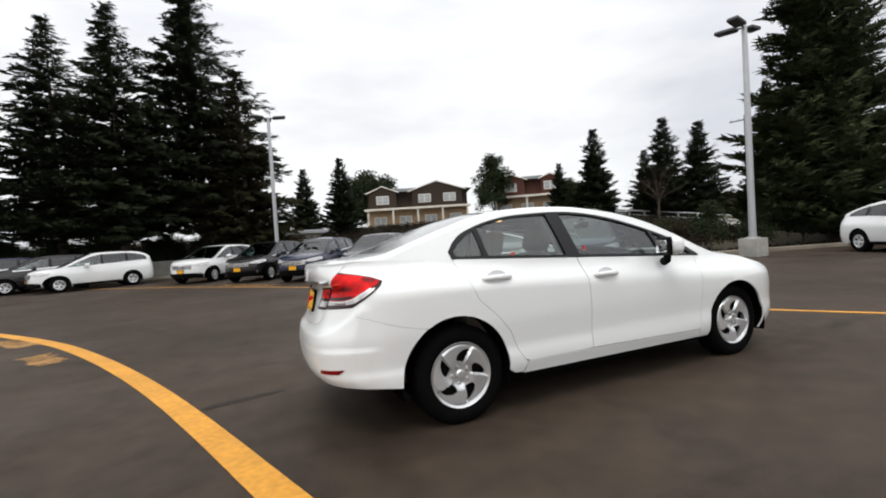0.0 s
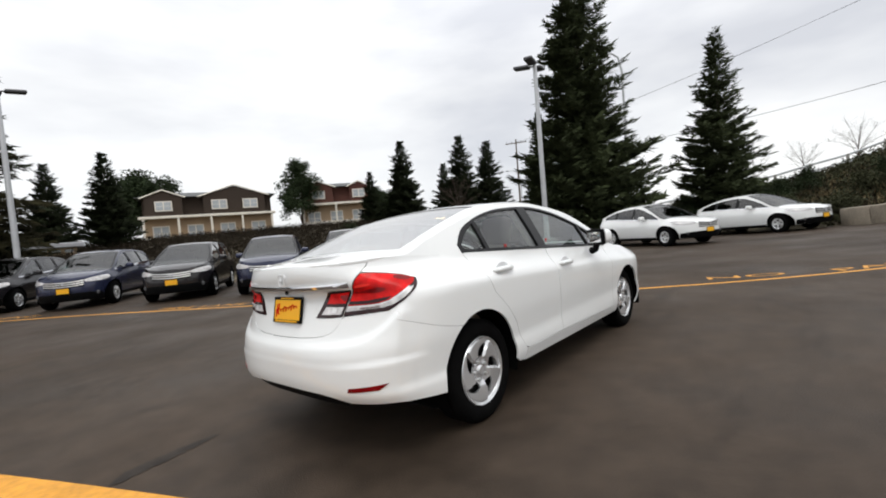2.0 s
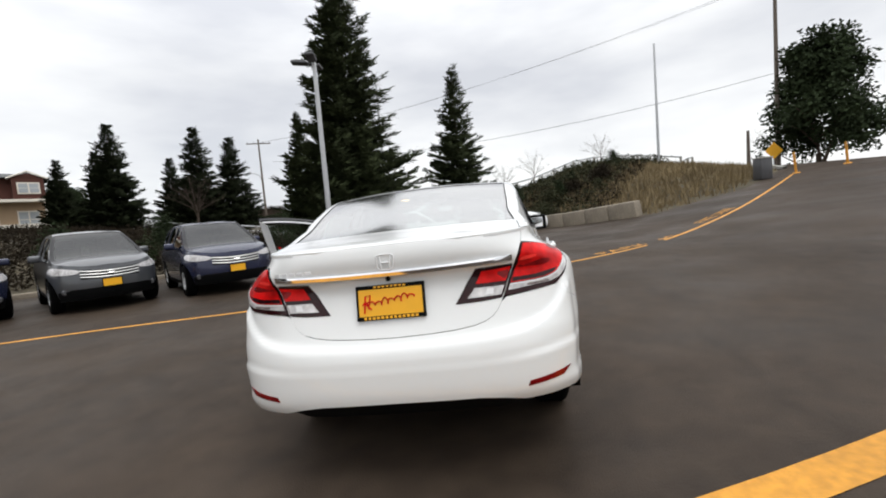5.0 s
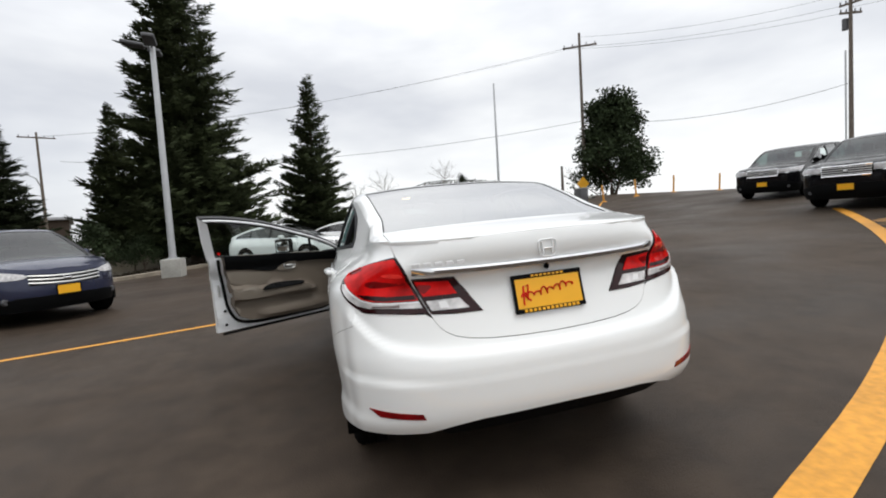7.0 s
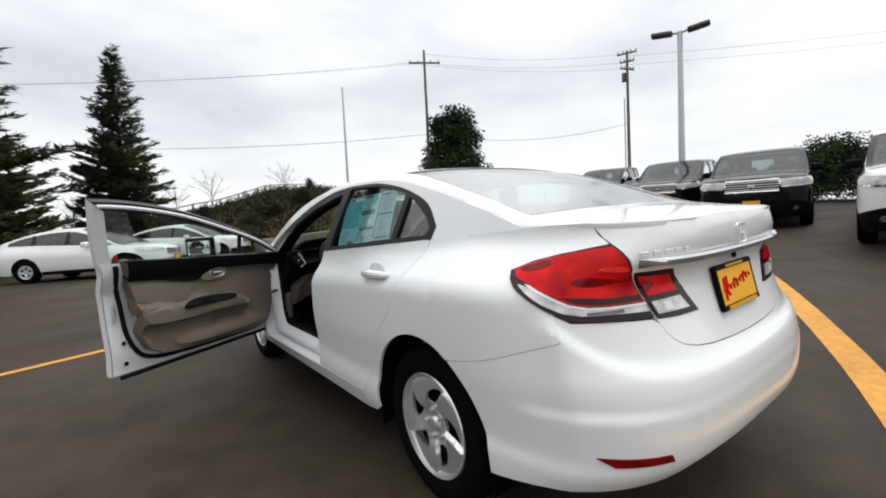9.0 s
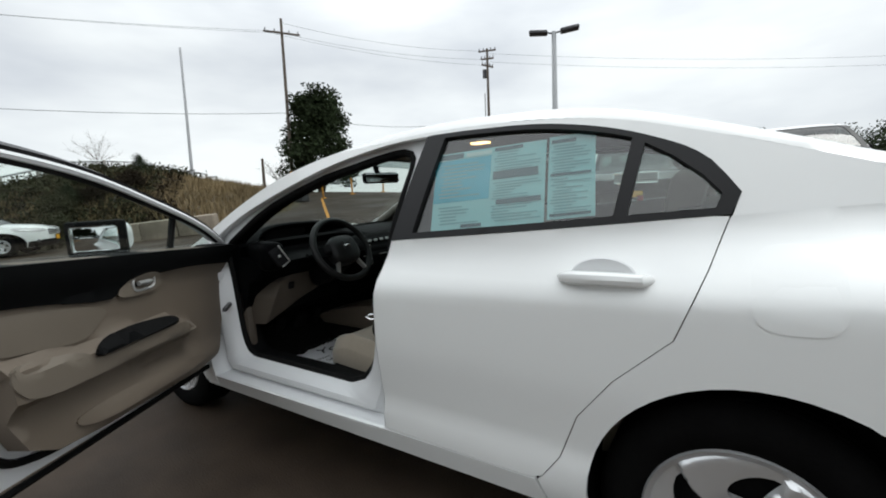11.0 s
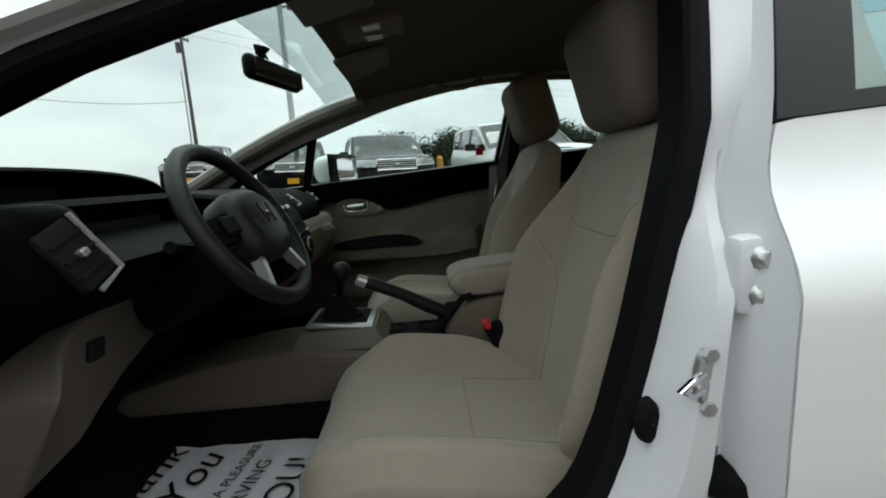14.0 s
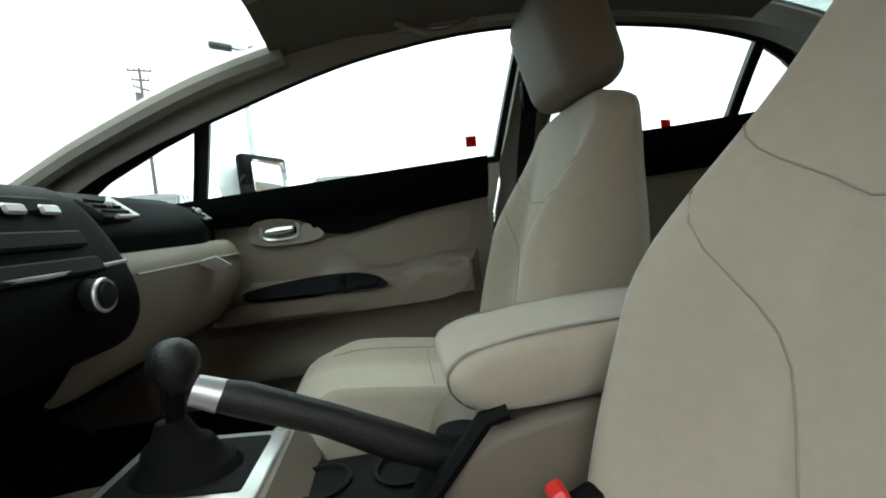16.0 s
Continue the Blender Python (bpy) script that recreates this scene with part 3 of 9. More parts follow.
U1, U2, UL = (27.2, -19.6), (16.6, -32.3), (50.5, 29.0)
for k, (z1, z2) in enumerate(((15.3, 14.2), (14.7, 13.6), (14.7, 13.2))):
    cable((U1[0] + 0.5 * k, U1[1] + 0.5 * k, z1), (U2[0], U2[1] - 0.4 * k, z2), 0.5)
cable((U1[0], U1[1], 8.7), (U2[0], U2[1], 8.6), 0.9, 0.016)
cable((U1[0], U1[1], 8.7), (44, 24, 9.0), 1.4, 0.016)
for k in range(2):
    cable((U1[0] - 0.5 * k, U1[1] - 0.3 * k, 14.7 - 0.2 * k), (UL[0], UL[1] + k, 12.6), 1.2)
cable((U2[0], U2[1], 14.0), (-30, -62, 12.5), 1.0)
cable((U2[0], U2[1], 13.3), (-30, -63, 12.0), 1.0)


# ---- trees and brush ----
def conifer(height, radius, seed, mat="fir", droop=0.35, dense=1.0, low=0.03, leafy=1.0):
    rng = random.Random(seed)
    top = empty("fir_tree")
    part("trunk", tube([(0, 0, -0.6), (0.05, 0, height * 0.4), (0, 0.04, height * 0.98)], [height * 0.018, height * 0.012, 0.015], 8), M["bark"], top)
    vs, fs = [], []

    def spray(p, d, size):
        """A flat twig of needles, several narrow leaves on both sides."""
        d = d.normalized()
        side = d.cross(Vector((rng.uniform(-0.5, 0.5), rng.uniform(-0.5, 0.5), 1))).normalized()
        for k in range(5):
            s = 1 if k % 2 else -1
            a = p + d * size * (k * 0.2)
            tip = a + d * size * rng.uniform(0.4, 0.8) + side * s * size * rng.uniform(0.25, 0.6) + Vector((0, 0, size * rng.uniform(-0.3, 0.1)))
            w = d.cross(side) * size * 0.10 + side * size * 0.12
            i = len(vs)
            vs.extend((a - w, tip, a + w))
            fs.append((i, i + 1, i + 2))

    levels = int(height * 3.8 * dense)
    for i in range(levels):
        f = low + (1 - low) * (i + rng.random()) / levels
        z = height * f
        reach = radius * (1 - f) ** 0.92 * rng.choice((0.55, 0.8, 0.95, 1.05, 1.2)) + 0.12
        if f < 0.12:
            reach *= 0.75 + 2 * f
        n = max(4, int(7 * dense * (1.0 - 0.5 * f)))
        a0 = rng.random() * 6.28
        for k in range(n):
            a = a0 + 6.28 * (k + rng.uniform(-0.3, 0.3)) / n
            r = reach * rng.uniform(0.5, 1.12)
            steps = max(3, int(r * 5.6 * leafy))
            lift = rng.uniform(-0.3, 0.6)
            zb = z + rng.uniform(-0.06, 0.06) * min(reach * 4, height * 0.5)
            for j in range(steps):
                t = (j + 0.6) / steps
                if t < 0.12:
                    continue
                p = Vector((math.cos(a) * r * t, math.sin(a) * r * t, zb + lift * t - droop * r * t * t + 0.12 * r * t))
                for _ in range(2 if t < 0.5 else 3):
                    b = a + rng.uniform(-1.2, 1.2)
                    spray(p + Vector((rng.uniform(-0.1, 0.1), rng.uniform(-0.1, 0.1), rng.uniform(-0.12, 0.08))), Vector((math.cos(b), math.sin(b), 0.15 - 2.0 * droop * t + rng.uniform(-0.25, 0.35))), rng.uniform(0.28, 0.58) * (0.6 + 0.4 * (1 - f)))
    me = bpy.data.meshes.new("crown")
    me.from_pydata([tuple(v) for v in vs], [], fs)
    me.materials.append(M[mat])
    ob = new("crown", me)
    ob.parent = top
    return tagged(top, "dark green drooping conifer with a ragged crown", "tree", group="conifers")


def broadleaf(height, width, seed, mat="leaf", low=0.1, count=5200, bare=False, leaf=1.0, label="bushy evergreen tree with small glossy leaves", name="broadleaf_tree"):
    rng = random.Random(seed)
    top = empty(name)
    bm = bmesh.new()
    trunk_h = height * max(low, 0.05)
    tips = []
    tube([(0, 0, -0.4), (0.03, 0.02, trunk_h + 0.2 * height)], [height * 0.022, height * 0.014], 7, bm)
    for k in range(11):
        a, el = 6.28 * k / 11 + rng.uniform(-0.3, 0.3), rng.uniform(0.35, 1.25)
        b0 = Vector((0.02, 0, trunk_h + rng.uniform(0.02, 0.3) * height))
        ln = rng.uniform(0.35, 0.55) * height
        e1 = b0 + Vector((math.cos(a) * math.cos(el) * width / height * 1.1, math.sin(a) * math.cos(el) * width / height * 1.1, math.sin(el))) * ln
        tube([b0, b0.lerp(e1, 0.5) + Vector((0, 0, 0.06 * ln)), e1], [height * (0.004 if bare else 0.008), height * (0.0025 if bare else 0.005), height * 0.001], 5, bm)
        tips.append(e1)
        if bare:
            for _ in range(16):
                s0 = b0.lerp(e1, rng.uniform(0.3, 1))
                tube([s0, s0 + Vector((rng.uniform(-1, 1), rng.uniform(-1, 1), rng.uniform(0.2, 1))) * 0.14 * height], [height * 0.0014, height * 0.0005], 3, bm)
    part("trunk", bm, M["bark"], top)
    clumps = []
    for _ in range(150):
        a, el, r = rng.uniform(0, 6.28), rng.uniform(-0.5, 1.5), rng.uniform(0.35, 1.0)
        clumps.append(Vector((math.cos(a) * math.cos(el) * width / 2 * r, math.sin(a) * math.cos(el) * width / 2 * r, height * (low + (1 - low) * 0.46) + math.sin(el) * height * (1 - low) * 0.5 * r)))
    vs, fs = [], []
    for _ in range(0 if bare else count):
        c = rng.choice(clumps)
        s = width * (0.085 if leaf > 0.9 else 0.06)
        p = c + Vector([max(-1.7, min(1.7, rng.gauss(0, 1))) * s for _ in range(3)])
        d = Vector((rng.uniform(-1, 1), rng.uniform(-1, 1), rng.uniform(-0.8, 0.6))).normalized()
        e = d.cross(Vector((rng.uniform(-1, 1), rng.uniform(-1, 1), rng.uniform(-1, 1)))).normalized()
        ln = rng.uniform(0.022, 0.042) * width * leaf
        i = len(vs)
        vs.extend((p - d * ln, p + e * ln * 0.45, p + d * ln, p - e * ln * 0.45))
        fs.append((i, i + 1, i + 2, i + 3))
    if not bare:
        me = bpy.data.meshes.new("crown")
        me.from_pydata([tuple(v) for v in vs], [], fs)
        me.materials.append(M[mat])
        ob = new("crown", me)
        ob.parent = top
    return tagged(top, label, "tree")


def put(ob, x, y, z=None, turn=0.0, scale=1.0):
    z = float(land_z(np.array([x]), np.array([y]))[0]) if z is None else z
    ob.matrix_world = Matrix.Translation((x, y, z)) @ Matrix.Rotation(radians(turn), 4, "Z") @ Matrix.Diagonal((scale, scale, scale, 1))
    return ob


def again(ob, x, y, z=None, turn=0.0, scale=1.0):
    z = float(land_z(np.array([x]), np.array([y]))[0]) if z is None else z
    o = copy_thing(ob, Matrix.Identity(4))
    o.matrix_basis = Matrix.Translation((x, y, z)) @ Matrix.Rotation(radians(turn), 4, "Z") @ Matrix.Diagonal((scale, scale, scale, 1))
    return o


big = put(conifer(17.0, 3.9, 11, "fir_green", dense=1.6, droop=-0.10, leafy=1.15), 21.0, 7.4, turn=20)
slim = put(conifer(12.0, 3.0, 12, "fir_green", dense=1.35, leafy=1.1, droop=-0.08), 25.2, 1.4, scale=0.83)
wide = put(conifer(17.5, 6.2, 13, dense=1.3, droop=0.12, low=0.15), -9.5, 27.0, turn=40, scale=0.9)
again(wide, -5.6, 29.5, turn=150, scale=1.12)
again(wide, -13.5, 30.5, turn=250, scale=0.9)
again(wide, -19.0, 31.5, turn=330, scale=0.62)
warm = put(conifer(12.5, 3.9, 14, "fir_warm", dense=1.3, droop=0.1), -3.0, 27.0)
stout = put(conifer(10.0, 2.9, 15, dense=1.5, droop=-0.05, leafy=1.2), 28.6, 30.0, scale=0.86)


def far_tree(proto, x, y, top, tall, turn):
    """Another tree of a kind, as tall as its top above the ground asks."""
    z = float(land_z(np.array([x]), np.array([y]))[0])
    return again(proto, x, y, z, turn, (top - z) / tall)


for x, y, top, turn in ((2.2, 42.3, 8.7, 10), (5.8, 41.7, 9.7, 80), (26.0, 32.2, 7.7, 150), (32.5, 25.3, 10.6, 200), (34.1, 23.0, 9.8, 260), (36.5, 31.0, 9.0, 300), (43.5, 46.0, 12.0, 0)):
    far_tree(stout, x, y, top, 10.0, turn)
far_tree(big, 25.5, 12.5, 9.0, 17.0, 130)
bush = put(broadleaf(10.6, 6.2, 21, low=0.0, count=24000, leaf=0.75), 26.2, -21.4, z=0.6, scale=0.98)
round_tree = put(broadleaf(9.0, 9.5, 22, "leaf", low=0.0, count=30000, leaf=0.62), 13.6, 61.5, scale=1.02)
oval_tree = put(broadleaf(9.0, 5.2, 26, "leaf", low=0.0, count=20000, leaf=0.74), 28.6, 49.8, scale=1.12)
far_tree(round_tree, 40.5, 47.5, 8.5, 9.2, 40)
bare = put(broadleaf(7.5, 6.0, 23, bare=True, label="leafless winter tree with fine twigs"), 34.0, 12.0)
for x, y, s in ((46.0, 36.0, 1.1), (40.0, -5.0, 0.6), (37.0, -2.0, 0.5), (38.5, 1.0, 0.55), (42.0, -12.0, 0.6), (36.0, 4.0, 0.5), (38.0, -26.0, 0.7), (30.0, 24.0, 0.8)):
    again(bare, x, y, turn=s * 300, scale=s)
hedge = put(broadleaf(2.7, 3.9, 24, low=0.0, count=26000, leaf=0.42, label="dense dark green hedge", name="hedge"), 1.0, -18.2, z=0.62)
for x, y, s in ((-1.4, -18.4, 1.02), (-3.8, -18.6, 0.94), (-6.4, -18.8, 1.05), (-9.2, -18.8, 1.0), (-12.0, -18.8, 0.96)):
    again(hedge, x, y, z=0.6, turn=s * 900, scale=s)
for k in range(9):
    x = -26.0 + 3.0 * k
    again(hedge, x, 30.9 - 0.25 * (x + 12), turn=47 * k, scale=0.80 + 0.05 * (k % 3))


def scrub(name, where, count, height, mat, seed, label, spread=0.5, blade=0.06, bushy=False):
    """Tall grass as a scatter of thin blades, or low brush as small tangled clumps of leaves and twigs."""
    rng = np.random.default_rng(seed)
    vs, fs = [], []
    xs, ys, hs = where(rng, count)
    zs = land_z(xs, ys)
    for x, y, z, h in zip(xs, ys, zs, hs):
        if bushy:
            for _ in range(9):
                r, l = h * height * rng.uniform(0.2, 1.0), blade * rng.uniform(0.7, 1.8)
                a, el = rng.uniform(0, 6.28), rng.uniform(0.1, 1.5)
                p = np.array((x + math.cos(a) * math.cos(el) * r * 1.2, y + math.sin(a) * math.cos(el) * r * 1.2, z + math.sin(el) * r))
                d, e = rng.normal(0, 1, 3), rng.normal(0, 1, 3)
                d[2] = abs(d[2])
                d, e = d / np.linalg.norm(d) * l, e / np.linalg.norm(e) * l * 0.4
                i = len(vs)
                vs += [tuple(p - d), tuple(p + e), tuple(p + d), tuple(p - e)]
                fs.append((i, i + 1, i + 2, i + 3))
            continue
        for _ in range(5):
            a, lean, l = rng.uniform(0, 6.28), rng.uniform(0.05, spread), h * height * rng.uniform(0.5, 1.2)
            w = blade * rng.uniform(0.5, 1.4)
            o = rng.normal(0, 0.16, 2)
            tip = (x + o[0] + math.cos(a) * lean * l, y + o[1] + math.sin(a) * lean * l, z + l)
            i = len(vs)
            vs += [(x + o[0] - math.sin(a) * w, y + o[1] + math.cos(a) * w, z - 0.05), (x + o[0] + math.sin(a) * w, y + o[1] - math.cos(a) * w, z - 0.05), tip]
            fs.append((i, i + 1, i + 2))
    me = bpy.data.meshes.new(name)
    me.from_pydata(vs, [], fs)
    me.materials.append(M[mat])
    return tagged(new(name, me), label, "brush", kind="stuff")


def in_poly(poly, lo=0.0, hi=99.0):
    poly = np.array(poly, float)

    def f(rng, n):
        p = rng.uniform(poly.min(0), poly.max(0), (n * 3, 2))
        d = edge_distance(p, poly)
        p = p[inside(p, poly) & (d >= lo) & (d <= hi)][:n]
        return p[:, 0], p[:, 1], rng.uniform(0.4, 1.0, len(p))

    return f


scrub("dry_grass", in_poly([(17.0, -5.5), (14.0, -6.8), (16.6, -11.2), (22, -16), (34, -20.5), (34, -5), (24, -1.5), (19.5, -2.5)]), 5200, 0.50, "straw", 31, "dry yellow grass on the slope", 0.7, 0.03)
scrub("hill_brush", in_poly([(24, 12), (21, 4), (21, 0), (18.6, -3), (16.0, -5.5), (24, -10), (33, -14), (33, 12)]), 3600, 0.55, "brush", 36, "brown winter brush on the slope", 0.9, 0.085, bushy=True)
scrub("green_scrub", in_poly([(24, 12), (21, 4), (21, 0), (18.6, -3), (17, -5), (24, -9), (33, -9), (33, 12)]), 4000, 0.6, "green_brush", 32, "dark green brambles on the slope", 0.9, 0.085, bushy=True)
scrub("brown_scrub", in_poly([(-38, 31), (-12, 28.5), (-2, 26), (8, 14.5), (14, 10), (22, 11), (40, 30), (30, 46), (-30, 46)]), 20000, 0.8, "brush", 33, "brown winter brush on the bank", 0.8, 0.075, bushy=True)
scrub("hill_scrub", in_poly([(27, -3), (25, -9), (27, -12.5), (31, -13), (32, -4)]), 1200, 0.9, "green_brush", 34, "dark scrub on top of the slope", 0.8, 0.09, bushy=True)
scrub("kerb_litter", in_poly([(7.6, 12.6), (13.6, 8.2), (20, 6.2), (20.5, 7.6), (14, 9.6), (8, 13.6)]), 1500, 0.22, "brush", 35, "low brown weeds and leaf litter", 1.6, 0.05, bushy=True)


# shrubs on the slope
def slope_shrubs():
    rng = random.Random(77)
    kinds = [broadleaf(1.5, 2.1, 41, "green_brush", low=0.0, count=2600, leaf=1.0, label="tangled dark green shrub on the slope", name="shrub"), broadleaf(1.3, 2.0, 42, "brush", low=0.0, count=2200, leaf=0.9, label="tangled brown winter shrub on the slope", name="shrub"), broadleaf(2.2, 1.9, 43, "leaf", low=0.0, count=3000, leaf=0.9, label="tall dark evergreen shrub on the slope", name="shrub")]
    spots = []
    for i in range(30):
        t = i / 29
        spots.append((20.5 + 8.5 * rng.random() - 2.5 * t, 4.5 - 12.5 * t + rng.uniform(-0.8, 0.8)))
    spots += [(11.5, 12.2), (13.2, 11.4), (14.6, 10.2), (16.2, 9.8), (17.6, 8.6), (18.8, 9.4), (16.4, 12.2), (19.8, 8.0), (22.6, 6.4), (9.6, 14.6), (7.4, 16.4)]
    for i, (x, y) in enumerate(spots):
        k = kinds[2 if i >= 30 and i % 4 else 0 if i % 3 == 0 else 1 if i % 3 == 1 or x < 23 else 2]
        if not k.get("placed"):
            put(k, x, y, turn=i * 40, scale=rng.uniform(0.45, 0.7))
            k["placed"] = 1
        else:
            o = again(k, x, y, turn=i * 40, scale=rng.uniform(0.75, 1.05) if i >= 30 else rng.uniform(0.35, 0.85))
        tagged(k, group="slope shrubs")


slope_shrubs()


# ---- walls, kerbs, rails, far buildings ----
def run(name, pts, width, height, mat, label, category, base=None, step=0.5, bevel=0.02):
    """A low wall or kerb along points on the ground."""
    p = resample(pts, step, closed=False)
    d = np.gradient(p, axis=0)
    n = np.stack([-d[:, 1], d[:, 0]], 1) / np.linalg.norm(d, axis=1)[:, None]
    z = lot_z(p[:, 0], p[:, 1]) if base is None else base(p[:, 0], p[:, 1])
    rows = []
    for k, h in ((-1, -0.3), (-1, height - bevel), (-1 + 2 * bevel / width, height), (1 - 2 * bevel / width, height), (1, height - bevel), (1, -0.3)):
        q = p + n * k * width / 2
        rows.append([(a, b, c + h) for (a, b), c in zip(q, z)])
    ob = link(name, loft(rows, closed=False), M[mat], angle=30)
    return tagged(ob, label, category, kind="structure")


run("kerb", [(-40, 28.8), (-12, 26.4), (-3, 23.4), (7.2, 12.1), (13.4, 7.7), (19.3, 5.5)], 0.16, 0.14, "old_concrete", "stained grey concrete kerb along the lot", "kerb")
run("low_wall", [(-40, 31.2), (-12, 28.6), (-2.6, 25.6), (2.0, 20.0)], 0.2, 0.95, "concrete", "low grey concrete wall behind the cars", "wall")
run("street_kerb", [(21.8, -16.6), (34, -21.2), (60, -23.2)], 0.2, 0.12, "concrete", "concrete kerb at the street", "kerb")


def guard_rail(pts, base, label):
    top = empty("guard_rail", Matrix.Translation((pts[0][0], pts[0][1], base(np.array([pts[0][0]]), np.array([pts[0][1]]))[0])))
    o = top.matrix_world.translation
    p = resample(pts, 2.0, closed=False)
    z = base(p[:, 0], p[:, 1])
    q = [Vector((a, b, c)) - o for (a, b), c in zip(p, z)]
    for v in q:
        part("post", box((0.14, 0.14, 1.1), v + Vector((0, 0, 0.35)), 0.01, 1), M["concrete"], top)
    for h, r in ((0.85, 0.07), (0.45, 0.06)):
        part("rail", tube([v + Vector((0, 0, h)) for v in q], r, 6), M["steel"], top)
    return tagged(top, label, "guard rail")


ridge = lambda x, y: land_z(x, y)
guard_rail([(31, 30), (31.5, 18), (31, 6), (30.5, -4), (30, -10), (32, -15.5)], ridge, "weathered guard rail along the raised road")
guard_rail([(33, -16.8), (44, -19.5), (60, -20.5)], ridge, "weathered guard rail along the street")
run("road_deck", [(32.3, 34), (32.8, 18), (32.4, 6), (31.8, -4), (31.4, -10)], 2.4, 0.45, "concrete", "raised concrete road edge", "road", base=lambda x, y: land_z(x, y) - 0.3)


def block_wall():
    a, b, n = np.array((18.3, -3.3)), np.array((14.0, -6.35)), 4
    for i in range(n):
        p = a + (b - a) * (i + 0.5) / n
        ln = np.linalg.norm(b - a) / n - 0.03
        bm = box((ln, 0.45, 0.85), (0, 0, 0.2), 0.035, 2)
        for v in bm.verts:
            v.co.y *= 1.0 - 0.18 * (v.co.z + 0.2)
            v.co += Vector((noise.noise(v.co * 3 + Vector((i, 0, 0))), noise.noise(v.co * 3 + Vector((0, i, 5))), 0)) * 0.015
        ob = link("concrete_block", bm, M["old_concrete"], angle=30)
        ob.matrix_world = stand(float(p[0]), float(p[1]), math.degrees(math.atan2(b[1] - a[1], b[0] - a[0])) + (2 if i % 2 else -2))
        tagged(ob, "stained grey concrete barrier block at the slope", "barrier", group="barrier blocks")


block_wall()


def marker_post(x, y):
    top = empty("marker_post", stand(x, y))
    part("base", lathe([(0.001, 0.05), (0.10, 0.05), (0.16, 0.02), (0.17, -0.02)], 16, "z"), M["paint_yellow"], top)
    part("post", tube([(0, 0, 0.03), (0, 0, 0.9), (0, 0, 1.0)], [0.05, 0.05, 0.035], 10), M["paint_yellow"], top)
    return tagged(top, "slim yellow flexible marker post on the asphalt", "bollard", group="marker posts")


for x, y in ((18.3, -14.9), (18.0, -16.9), (17.4, -19.0), (16.5, -21.4)):
    marker_post(x, y)
bol = empty("bollard", stand(-0.6, -13.8))
part("post", tube([(0, 0, -0.2), (0, 0, 1.0), (0, 0, 1.08)], [0.11, 0.11, 0.05], 14), M["paint_yellow"], bol)
tagged(bol, "thick yellow steel bollard beside the SUVs", "bollard")

box_ob = empty("utility_box", Matrix.Translation((18.6, -13.6, float(lot_z(18.6, -13.6)))))
part("cabinet", box((0.7, 0.5, 1.0), (0, 0, 0.5), 0.03), M["dark_metal"], box_ob)
part("lid", box((0.76, 0.56, 0.06), (0, 0, 1.03), 0.02), M["concrete"], box_ob)
tagged(box_ob, "grey utility cabinet beside the lot entrance", "utility box")
sign = empty("street_sign", Matrix.Translation((26.0, -18.6, 2.2)))
part("post", tube([(0, 0, -0.3), (0, 0, 1.6)], 0.04, 6), M["steel"], sign)
part("sign_plate", box((0.04, 0.75, 0.75), (-0.04, 0, 1.4), 0.01, 1, Matrix.Rotation(radians(45), 4, "X")), M["yellow"], sign, "yellow diamond warning sign")
tagged(sign, "yellow diamond road sign on a steel post", "sign")


